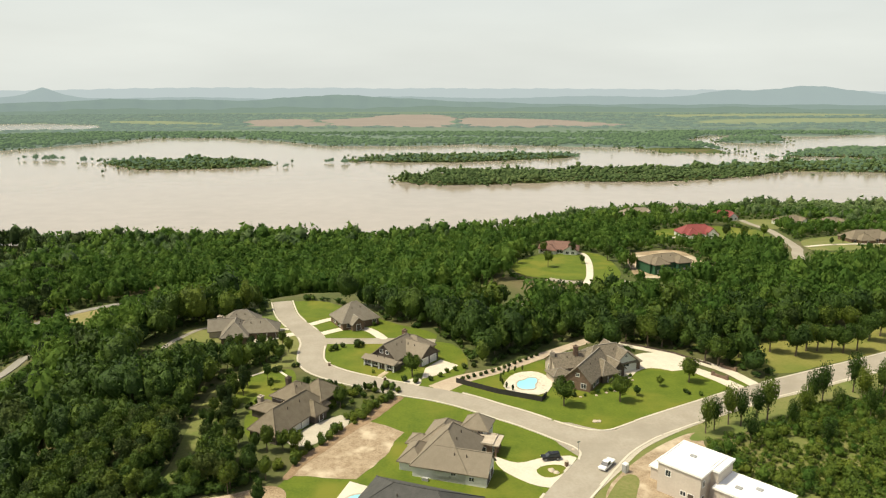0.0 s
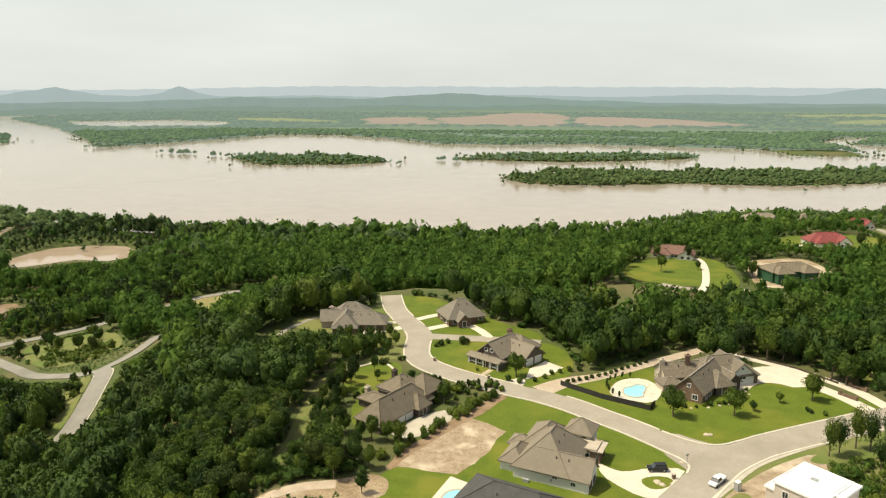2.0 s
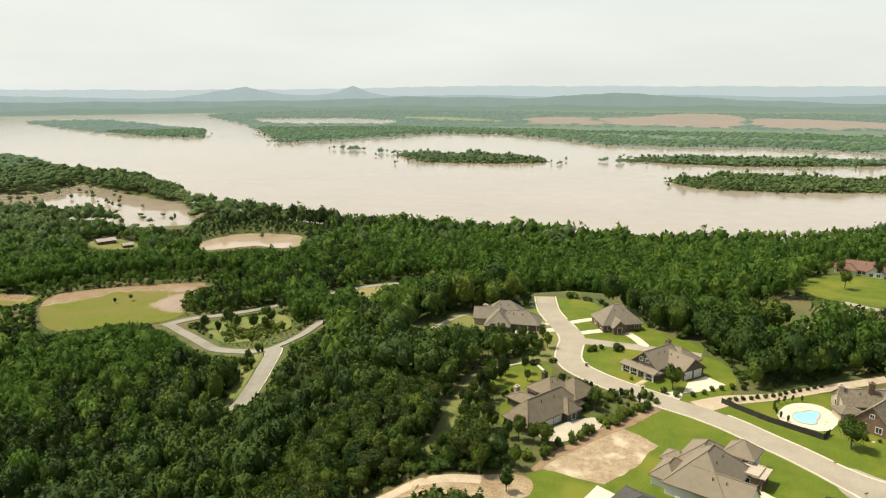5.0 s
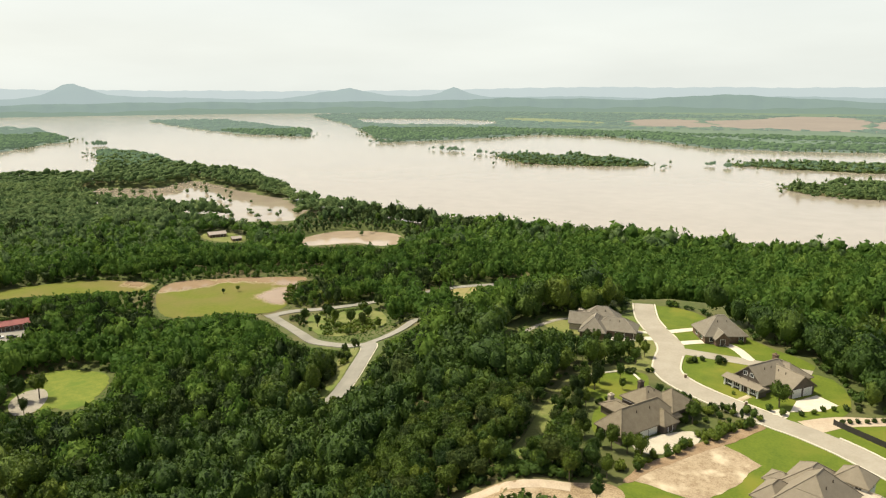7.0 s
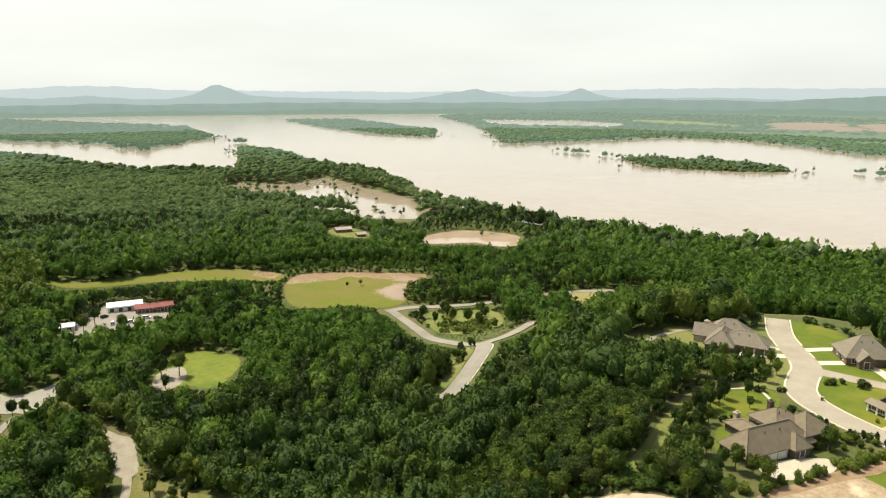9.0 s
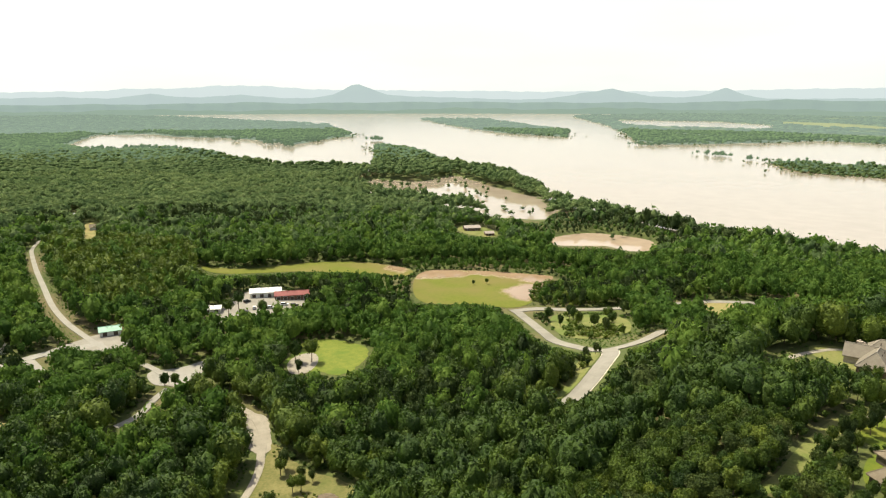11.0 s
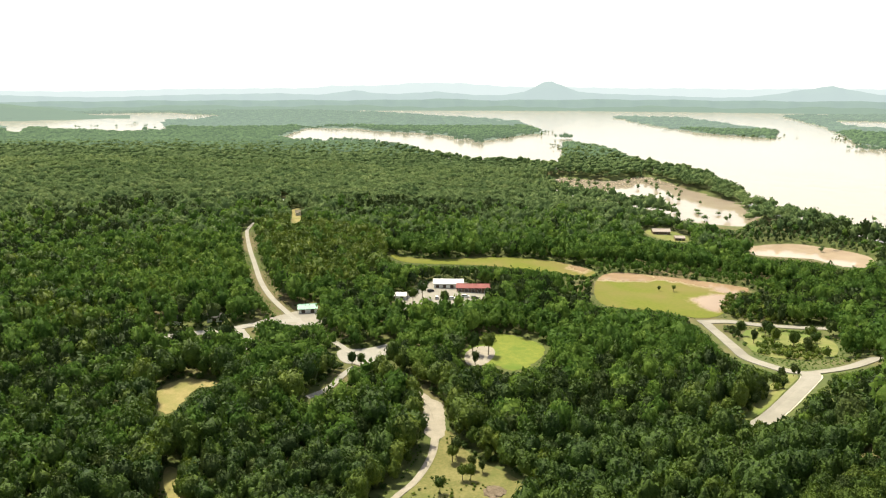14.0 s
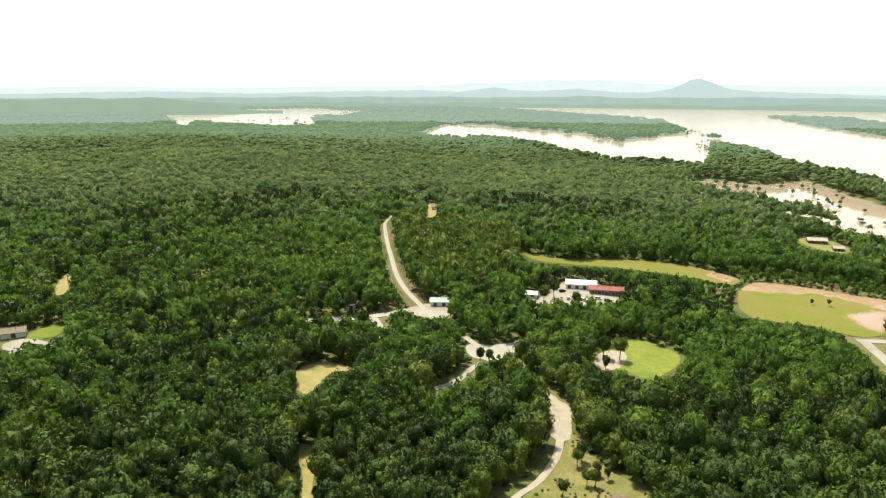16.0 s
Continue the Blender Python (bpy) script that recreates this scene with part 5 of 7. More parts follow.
# ---- cars ----
def car(label, x, y, turn, paint, pickup):
    z = float(ground(np.array([x]), np.array([y]))[0]) + .2
    base = tagged(new("pickup_truck" if pickup else "car"), label, "car")
    base.matrix_world = pose(x, y, z, 0, 0, turn)
    L, W = (5.6, 1.95) if pickup else (4.8, 1.9)
    bm = bmesh.new()
    box(bm, -L / 2, L / 2, -W / 2, W / 2, .38, .98)
    bmesh.ops.bevel(bm, geom=bm.edges[:], offset=.12, segments=2, affect="EDGES")
    if pickup:
        box(bm, -L / 2 + .1, -.75, -W / 2, -W / 2 + .1, .95, 1.15), box(bm, -L / 2 + .1, -.75, W / 2 - .1, W / 2, .95, 1.15), box(bm, -L / 2, -L / 2 + .1, -W / 2, W / 2, .8, 1.15)
    part("body", bm, paint, base)
    x0, x1 = (-.7, 1.6) if pickup else (-L / 2 + .1, 1.3)
    lo, hi = .96, 1.78
    bm = solid(bmesh.new(), [(x0, -.9, lo), (x1, -.9, lo), (x1, .9, lo), (x0, .9, lo), (x0 + .25, -.72, hi - .1), (x1 - .75, -.72, hi - .1), (x1 - .75, .72, hi - .1), (x0 + .25, .72, hi - .1)],
               [(0, 1, 5, 4), (2, 3, 7, 6), (1, 2, 6, 5), (3, 0, 4, 7), (4, 5, 6, 7), (0, 3, 2, 1)])
    part("cabin_glass", bm, GLASS, base, "dark tinted window glass")
    bm = box(bmesh.new(), x0 + .2, x1 - .7, -.76, .76, hi - .1, hi)
    bmesh.ops.bevel(bm, geom=bm.edges[:], offset=.05, segments=2, affect="EDGES")
    part("roof", bm, paint, base)
    for wx in (-L * .31, L * .31):
        for wy in (-W / 2 + .08, W / 2 - .08):
            bm = bmesh.new()
            bmesh.ops.create_cone(bm, cap_ends=True, segments=18, radius1=.38, radius2=.38, depth=.25, matrix=Matrix.Rotation(radians(90), 4, "X"))
            wh = place(part("wheel", bm, RUBBER, base), pose(wx, wy, .38))
            bm = bmesh.new()
            bmesh.ops.create_cone(bm, cap_ends=True, segments=12, radius1=.22, radius2=.2, depth=.28, matrix=Matrix.Rotation(radians(90), 4, "X"))
            part("rim", bm, PLASTIC, wh)
    for wy in (-.65, .65):
        part("headlight", box(bmesh.new(), L / 2 - .04, L / 2 + .02, wy - .2, wy + .2, .68, .84), TRIM, base)
        part("tail_light", box(bmesh.new(), -L / 2 - .02, -L / 2 + .04, wy - .12, wy + .12, .7, .92), TILE_RED, base)


car("white pickup truck parked at the roadside", 39.6, 157.6, 232, PAINT_WHITE, True)
car("black sport utility car on a concrete drive", 26.6, 161.4, 188, PAINT_BLACK, False)


# ---- trees ----
def ico(level):
    bm = bmesh.new()
    bmesh.ops.create_icosphere(bm, subdivisions=level, radius=1)
    v = np.array([p.co[:] for p in bm.verts])
    f = np.array([[q.index for q in g.verts] for g in bm.faces])
    bm.free()
    return v, f


def crown_template(rng, level, cards, size, pine=False, lobes=(6, 10), uneven=.08, under=None, core_size=.93, loose=.86):
    """A crown of unit radius and half-height: lobes make the lumps, loose leaf clumps break the outline."""
    n = rng.integers(*lobes)
    c = rng.normal(size=(n, 3))
    c /= np.linalg.norm(c, axis=1)[:, None]
    c *= rng.uniform(.35, .62, (n, 1)) * (1.18 if n > 11 else 1)
    c[:, 2] = c[:, 2] * .8 + .08
    rho = rng.uniform(.34, .55, n) * (.68 if n > 11 else 1)

    def reach(d):
        b = d @ c.T
        q = b * b - (c * c).sum(1) + rho ** 2
        r = np.where(q > 0, b + np.sqrt(np.maximum(q, 0)), .3).max(1)
        if pine:
            r = r * np.clip(1.05 - .45 * d[:, 2], .5, 1.3)
        return np.maximum(r, .35)

    v, f = ico(level)
    core = v * (reach(v) * core_size * rng.uniform(.98 - uneven, .98 + uneven, len(v)))[:, None]
    d = rng.normal(size=(cards, 3))
    d[:, 2] = np.abs(d[:, 2] + .3) * np.where(rng.random(cards) < .82, 1, -1)
    d /= np.linalg.norm(d, axis=1)[:, None]
    at = d * (reach(d) * rng.uniform(loose, 1.13, cards))[:, None]
    nrm = d + rng.normal(size=(cards, 3)) * .6
    nrm /= np.linalg.norm(nrm, axis=1)[:, None]
    a = np.cross(nrm, rng.normal(size=(cards, 3)))
    a /= np.linalg.norm(a, axis=1)[:, None]
    b = np.cross(nrm, a)
    s = size * rng.uniform(.6, 1.35, (cards, 1))
    tri = np.stack([at + a * s, at - a * s * .6 + b * s * .8, at - a * s * .5 - b * s * .9], 1).reshape(-1, 3)
    fv = len(core) + np.arange(cards * 3).reshape(-1, 3)
    if under is not None:   # undersides left out, the camera only sees these crowns from above
        f = f[v[f].mean(1)[:, 2] > under]
    return np.concatenate([core, tri]), np.concatenate([f, fv]) if cards else f


def trunk_mesh(h, r, rng):
    """A tapered trunk with a few limbs."""
    bm = bmesh.new()

    def limb(p, q, r0, r1, sides_):
        p, q = Vector(p), Vector(q)
        z = (q - p).normalized()
        x = z.orthogonal().normalized()
        y = z.cross(x)
        lo, hi = [], []
        for i in range(sides_):
            w = 2 * math.pi * i / sides_
            e = x * math.cos(w) + y * math.sin(w)
            lo.append(bm.verts.new(p + e * r0))
            hi.append(bm.verts.new(q + e * r1))
        for i in range(sides_):
            j = (i + 1) % sides_
            bm.faces.new((lo[i], lo[j], hi[j], hi[i]))

    limb((0, 0, -.6), (.02 * h, .01 * h, h * .5), r, r * .6, 7)
    limb((.02 * h, .01 * h, h * .5), (.0, .03 * h, h * .82), r * .6, r * .2, 6)
    for i in range(5):
        w = i * 1.26 + rng.uniform(0, .6)
        z0 = h * rng.uniform(.3, .55)
        limb((.01 * h, 0, z0), (math.cos(w) * h * .24, math.sin(w) * h * .24, z0 + h * .2), r * .35, r * .1, 5)
    return bm


rng = np.random.default_rng(7)
LOD0 = [crown_template(rng, 2, 1000, .075, lobes=(15, 22)) for _ in range(5)]
AIRY = [crown_template(rng, 2, 1500, .06, lobes=(8, 11), uneven=.3, core_size=.55, loose=.4) for _ in range(2)]
SCRUB_BUSH = [crown_template(rng, 1, 120, .13, lobes=(9, 13), uneven=.15, under=-.3) for _ in range(8)]
BUSH = [crown_template(rng, 1, 44, .26, under=-.3) for _ in range(8)]
LOD1 = [crown_template(rng, 2, 170, .115, lobes=(9, 16), uneven=.13, under=-.35) for _ in range(12)]
LOD1_FAR = [crown_template(rng, 1, 118, .145, lobes=(8, 15), uneven=.15, under=-.35) for _ in range(12)]
EDGE_TREE = [crown_template(rng, 2, 190, .12, lobes=(9, 16), uneven=.14) for _ in range(10)]
PINE1_FAR = [crown_template(rng, 1, 110, .15, True, under=-.5) for _ in range(6)]
LOD2 = [crown_template(rng, 1, 70, .2, lobes=(7, 14), uneven=.14, under=-.4) for _ in range(12)]
LOD3 = [crown_template(rng, 1, 24, .24, uneven=.16, under=-.4) for _ in range(10)]
LOD4 = [crown_template(rng, 1, 0, .3, uneven=.16, under=-.4) for _ in range(8)]
PINE1 = [crown_template(rng, 2, 150, .12, True, under=-.5) for _ in range(6)]
PINE2 = [crown_template(rng, 1, 60, .21, True, under=-.5) for _ in range(6)]


def join_trees(name, templates, x, y, z, r, hz, mat, label, category="woods"):
    """Very many crowns in one mesh; z: the height of each crown's middle."""
    which = rng.integers(0, len(templates), len(x))
    turn_ = rng.uniform(0, 2 * np.pi, len(x))
    tint = np.clip(.5 + .3 * ripple(x * 1.2, y * 1.2) + .25 * ripple(y * .4 + 60, x * .4) + rng.normal(size=len(x)) * .28, 0, 1)
    V, F, T, base = [], [], [], 0
    for k, (tv, tf) in enumerate(templates):
        i = np.where(which == k)[0]
        if not len(i):
            continue
        c, s = np.cos(turn_[i])[:, None], np.sin(turn_[i])[:, None]
        px = (tv[None, :, 0] * c - tv[None, :, 1] * s) * r[i][:, None] + x[i][:, None]
        py = (tv[None, :, 0] * s + tv[None, :, 1] * c) * r[i][:, None] + y[i][:, None]
        pz = tv[None, :, 2] * hz[i][:, None] + z[i][:, None]
        V.append(np.stack([px, py, pz], -1).reshape(-1, 3))
        F.append((tf[None] + (np.arange(len(i)) * len(tv))[:, None, None]).reshape(-1, 3) + base)
        T.append(np.repeat(tint[i], len(tv)))
        base += len(i) * len(tv)
    if not V:
        return None
    me = mesh_from(name, np.concatenate(V), np.concatenate(F), mat, True)
    me.attributes.new("tint", "FLOAT", "POINT").data.foreach_set("value", np.concatenate(T).astype(np.float32))
    return tagged(new(name, me), label, category, kind="stuff")


def join_trunks(name, x, y, z, h, r):
    """Plain tapered trunks under the crowns of the woods."""
    w = np.arange(4) * np.pi / 2
    ring_ = np.stack([np.cos(w), np.sin(w)], -1)
    v = np.concatenate([np.concatenate([ring_, np.full((4, 1), -.05)], 1), np.concatenate([ring_ * .5, np.full((4, 1), 1.0)], 1)])
    f = np.array([(i, (i + 1) % 4, 4 + (i + 1) % 4, 4 + i) for i in range(4)])
    P = v[None] * np.stack([r, r, h], -1)[:, None] + np.stack([x, y, z], -1)[:, None]
    me = mesh_from(name, P.reshape(-1, 3), (f[None] + (np.arange(len(x)) * 8)[:, None, None]).reshape(-1, 4), BARK)
    return tagged(new(name, me), "tree trunks standing in the woods", "tree trunks", kind="stuff")


def scatter(spacing, r0, r1, az0=-37, az1=113):
    n = int(r1 / spacing)
    i, j = np.meshgrid(np.arange(-n, n), np.arange(-n, n))
    x = ((i + .5 * (j % 2)) * spacing).ravel() + rng.uniform(-.36, .36, i.size) * spacing
    y = (j * spacing * .9).ravel() + rng.uniform(-.36, .36, i.size) * spacing
    r, w = np.hypot(x, y), np.degrees(np.arctan2(-x, y))
    k = (r >= r0) & (r < r1) & (w > az0) & (w < az1)
    return x[k], y[k]


def open_ground(x, y, margin=1.5):
    """Which points lie on roads, lawns, lots or houses."""
    bad = np.zeros(len(x), bool)
    for poly in CLEAR:
        p = np.array(poly)
        near = (x > p[:, 0].min() - 8) & (x < p[:, 0].max() + 8) & (y > p[:, 1].min() - 8) & (y < p[:, 1].max() + 8) & ~bad
        if near.any():
            bad[near] |= signed(poly, x[near], y[near]) > -margin
    for line, half in ROADS:
        p = np.array(line)
        near = (x > p[:, 0].min() - 12) & (x < p[:, 0].max() + 12) & (y > p[:, 1].min() - 12) & (y < p[:, 1].max() + 12) & ~bad
        if near.any():
            bad[near] |= line_distance(line, x[near], y[near]) < half + margin
    return bad


# open and thinly wooded stretches
SCRUB = [(62, 168), (96, 183), (170, 224), (260, 268), (300, 220), (200, 120), (80, 60), (50, 110), (72, 140)]
PARK = [(86, 244), (98, 228), (106, 213), (128, 223), (160, 238), (200, 260), (240, 280), (236, 290), (196, 276), (150, 258), (120, 245), (100, 241)]
YARDS = [(-44, 110), (-40, 150), (-24, 186), (-14, 198), (30, 190), (44, 170), (60, 150), (60, 60), (0, 40), (-40, 80)]
CLEAR += [[(52, 100), (52, 140), (84, 145), (86, 96)], PARK, YARDS, SCRUB]

# woods are cut low on the camera's side so these stay in its view
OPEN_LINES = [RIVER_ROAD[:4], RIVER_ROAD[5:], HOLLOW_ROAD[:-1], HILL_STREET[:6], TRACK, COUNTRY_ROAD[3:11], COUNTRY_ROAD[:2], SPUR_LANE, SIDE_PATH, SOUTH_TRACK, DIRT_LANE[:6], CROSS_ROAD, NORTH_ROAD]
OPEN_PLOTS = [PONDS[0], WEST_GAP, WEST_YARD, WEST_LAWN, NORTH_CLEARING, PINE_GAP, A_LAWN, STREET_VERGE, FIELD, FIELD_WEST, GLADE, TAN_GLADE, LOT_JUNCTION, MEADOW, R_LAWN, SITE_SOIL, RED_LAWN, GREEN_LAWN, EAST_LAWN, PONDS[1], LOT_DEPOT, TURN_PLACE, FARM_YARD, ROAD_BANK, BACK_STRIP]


def sightline_limit(x, y):
    """Tallest tree at x, y that clears the camera's sightlines to roads and plots."""
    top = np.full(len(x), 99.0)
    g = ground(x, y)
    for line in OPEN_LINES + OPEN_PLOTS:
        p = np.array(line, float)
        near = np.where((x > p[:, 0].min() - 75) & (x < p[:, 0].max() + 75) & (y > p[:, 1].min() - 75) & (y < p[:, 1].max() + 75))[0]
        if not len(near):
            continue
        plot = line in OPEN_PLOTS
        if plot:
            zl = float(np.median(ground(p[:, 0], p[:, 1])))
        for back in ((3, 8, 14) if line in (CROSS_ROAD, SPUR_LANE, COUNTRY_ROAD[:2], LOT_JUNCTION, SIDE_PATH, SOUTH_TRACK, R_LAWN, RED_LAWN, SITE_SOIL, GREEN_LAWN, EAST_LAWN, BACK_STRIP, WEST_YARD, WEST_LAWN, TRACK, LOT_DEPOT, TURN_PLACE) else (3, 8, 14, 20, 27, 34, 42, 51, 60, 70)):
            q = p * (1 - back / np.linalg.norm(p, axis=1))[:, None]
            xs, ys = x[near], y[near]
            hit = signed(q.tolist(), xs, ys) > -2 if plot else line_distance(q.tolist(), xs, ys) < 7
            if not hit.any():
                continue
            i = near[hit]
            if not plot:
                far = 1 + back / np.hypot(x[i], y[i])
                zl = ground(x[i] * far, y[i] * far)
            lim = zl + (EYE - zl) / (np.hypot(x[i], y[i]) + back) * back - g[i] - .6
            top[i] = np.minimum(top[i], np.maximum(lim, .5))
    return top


def heights(n):
    return np.clip(rng.normal(10.6, 2.4, n) + np.where(rng.random(n) < .16, rng.uniform(1, 4.5, n), 0), 5, 18)


x, y = scatter(4.7, 100, 330, -35, 111)
keep = ~open_ground(x, y, 1.0) & (shore(x, y) > 5)
x, y = x[keep], y[keep]
h = np.minimum(heights(len(x)) * (1 + .1 * ripple(x * 2, y * 2)), sightline_limit(x, y))
tall_enough = h > 1.5
x, y, h = x[tall_enough], y[tall_enough], h[tall_enough]
nearness = np.hypot(x + 75, y - 150)
order = np.argsort(nearness)
single, rest = order[:130], order[130:]
pine = (ripple(x * 1.3 + 40, y * 1.3) + rng.normal(size=len(x)) * .5 > .35) & (x < -120)


def woods(name, sel, templates, mat, label, slim=1.0, flat=1.0):
    sel = np.array(sel)
    hh = h[sel]
    join_trees(name, templates, x[sel], y[sel], ground(x[sel], y[sel]) + hh * .54, np.maximum(hh, 5.0) * rng.uniform(.25, .4, len(sel)) * np.where(rng.random(len(sel)) < .14, 1.3, 1) * slim, hh * .5 * flat, mat, label)


rest = np.array(rest)
rim = open_ground(x, y, 6.5)[rest]
woods("woodland", rest[rim], EDGE_TREE, LEAF, "leafy trees along the edges of lawns, roads and clearings")
rest = rest[~rim]
here = np.hypot(x, y)[rest] < 235
woods("woodland", rest[~pine[rest] & here], LOD1, LEAF, "dense green broadleaf woods on the ridge's slopes")
# farther from the camera, more trees take the haze-lightened leaf
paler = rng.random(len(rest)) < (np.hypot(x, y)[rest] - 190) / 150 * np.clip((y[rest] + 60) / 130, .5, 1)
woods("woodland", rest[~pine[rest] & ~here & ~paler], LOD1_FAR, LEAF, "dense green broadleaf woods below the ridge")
woods("woodland", rest[~pine[rest] & ~here & paler], LOD1_FAR, LEAF_MID, "haze-lightened green broadleaf woods below the ridge")
woods("pine_woodland", rest[pine[rest] & here], PINE1, LEAF_DARK, "dark pines standing among broadleaf trees", .85)
woods("pine_woodland", rest[pine[rest] & ~here], PINE1_FAR, LEAF_DARK, "dark pines standing among broadleaf trees", .85)
join_trunks("woodland_trunks", x[rest], y[rest], ground(x[rest], y[rest]), h[rest] * .6, h[rest] * .018)
NEAR_TREES = [(float(x[i]), float(y[i]), min(float(h[i]) * .85, 9.5)) for i in single]

x, y = scatter(5.0, 330, 760, -34, 110)
keep = ~open_ground(x, y, 1.5) & (shore(x, y) > 4) & ~((x > 40) & (y > 500) & (rng.random(len(x)) < .3))
x, y = x[keep], y[keep]
h = np.minimum(heights(len(x)) * (1 + .1 * ripple(x * 2, y * 2)) * np.where((x > 0) & (y > 380), .68, 1), sightline_limit(x, y))
h = np.where(signed(NEAR_BANK, x, y) < 30, h * rng.uniform(1.0, 1.5, len(x)), h)
for outline, reach_ in ((PONDS[0], 40), (PONDS[1], 30), (FIELD, 22)):
    h = np.where(line_distance(outline, x, y, True) < reach_, np.minimum(h, rng.uniform(4, 8, len(x))), h)
tall_enough = h > 1.5
x, y, h = x[tall_enough], y[tall_enough], h[tall_enough]
pine = (ripple(x * .8 + 40, y * .8) + rng.normal(size=len(x)) * .5 > .5) & (x < -200)
close = np.hypot(x, y) < 560
# the share of trees in the haze-tinted colour grows with distance
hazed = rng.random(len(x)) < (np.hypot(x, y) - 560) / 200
grove = inside(GROVE, x, y) & (rng.random(len(x)) < .8)
woods("woodland", np.where(grove)[0], LOD2, LEAF_BRIGHT, "bright young green grove beside the country road")
pine &= ~grove
close &= ~grove
hazed &= ~grove
deep = rng.random(len(x)) < np.clip((60 - y) / 200, 0, .35)
woods("woodland", np.where(~pine & close & deep)[0], LOD2, LEAF, "deep green broadleaf woods on the western slopes")
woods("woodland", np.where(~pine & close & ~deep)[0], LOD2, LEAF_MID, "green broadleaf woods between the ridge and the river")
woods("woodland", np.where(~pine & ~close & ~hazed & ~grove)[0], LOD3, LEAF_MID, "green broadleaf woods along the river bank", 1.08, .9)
woods("woodland", np.where(~pine & ~close & hazed)[0], LOD3, LEAF_FAR, "hazy pale green broadleaf woods far along the bank", 1.08, .9)
woods("pine_woodland", np.where(pine)[0], PINE2, LEAF_DARK, "dark pines in the valley woods", .85)

x, y = scatter(7.5, 760, 1700, -34, 110)
xi, yi = scatter(6.2, 1000, 1700, -37, 40)
far_side = (y > 950) & (x > -720)
x, y = np.concatenate([x[~far_side], xi[(yi > 950) & (xi > -720)]]), np.concatenate([y[~far_side], yi[(yi > 950) & (xi > -720)]])
keep = ~open_ground(x, y, 1.5) & (shore(x, y) > 3)
x, y = x[keep], y[keep]
far_side = (y > 950) & (x > -720)
h = np.where(far_side, (rng.uniform(2.5, 6.5, len(x)) + 6 * np.maximum(ripple(x * 3, y * 3), 0)) * np.where(rng.random(len(x)) < .12, 1.7, 1), rng.uniform(9.5, 14, len(x))) * (1 + .12 * ripple(x, y)) * np.where(~far_side & (shore(x, y) < 40), rng.uniform(.9, 1.5, len(x)), 1)
close = np.hypot(x, y) < 1080
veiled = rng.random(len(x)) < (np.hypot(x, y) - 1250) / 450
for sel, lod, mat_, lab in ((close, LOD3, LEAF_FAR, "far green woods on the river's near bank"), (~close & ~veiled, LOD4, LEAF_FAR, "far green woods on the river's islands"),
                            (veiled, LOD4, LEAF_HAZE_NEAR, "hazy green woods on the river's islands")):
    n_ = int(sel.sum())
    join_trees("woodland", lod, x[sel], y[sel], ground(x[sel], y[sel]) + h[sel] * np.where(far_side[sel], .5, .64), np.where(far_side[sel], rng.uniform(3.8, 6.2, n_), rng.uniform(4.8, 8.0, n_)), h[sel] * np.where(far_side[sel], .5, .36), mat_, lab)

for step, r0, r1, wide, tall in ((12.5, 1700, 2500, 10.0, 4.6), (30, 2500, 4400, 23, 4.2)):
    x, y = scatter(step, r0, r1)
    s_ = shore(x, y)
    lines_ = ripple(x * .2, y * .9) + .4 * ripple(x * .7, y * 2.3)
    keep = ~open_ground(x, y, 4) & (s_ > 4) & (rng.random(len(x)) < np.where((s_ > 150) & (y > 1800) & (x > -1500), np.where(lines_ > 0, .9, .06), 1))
    for pond in PONDS[2:]:   # no trees on the camera's side of far ponds, so the water shows
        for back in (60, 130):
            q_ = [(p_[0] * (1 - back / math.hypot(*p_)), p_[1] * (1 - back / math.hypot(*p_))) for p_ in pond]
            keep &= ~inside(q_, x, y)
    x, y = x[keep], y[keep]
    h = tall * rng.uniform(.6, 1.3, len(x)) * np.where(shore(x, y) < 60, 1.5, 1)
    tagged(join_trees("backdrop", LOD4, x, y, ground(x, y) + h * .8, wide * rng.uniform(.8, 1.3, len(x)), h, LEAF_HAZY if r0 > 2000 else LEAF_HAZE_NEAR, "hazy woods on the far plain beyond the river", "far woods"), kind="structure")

# trees standing in the floodwater
x, y = scatter(11, 420, 2300)
s_ = shore(x, y)
pond_in = np.zeros(len(x), bool)
for pond in PONDS[:2]:
    pond_in |= inside(pond, x, y)
p_ = np.where(pond_in, .10, .16 * (s_ > -26) * (y > 900) + .02 * (s_ > -60) * (y > 900))
keep = (s_ < -2) & (rng.random(len(x)) < p_)
x, y = x[keep], y[keep]
h = rng.uniform(4, 10, len(x))
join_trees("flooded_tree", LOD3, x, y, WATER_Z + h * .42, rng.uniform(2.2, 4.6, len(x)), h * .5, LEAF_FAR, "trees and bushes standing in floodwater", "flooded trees")
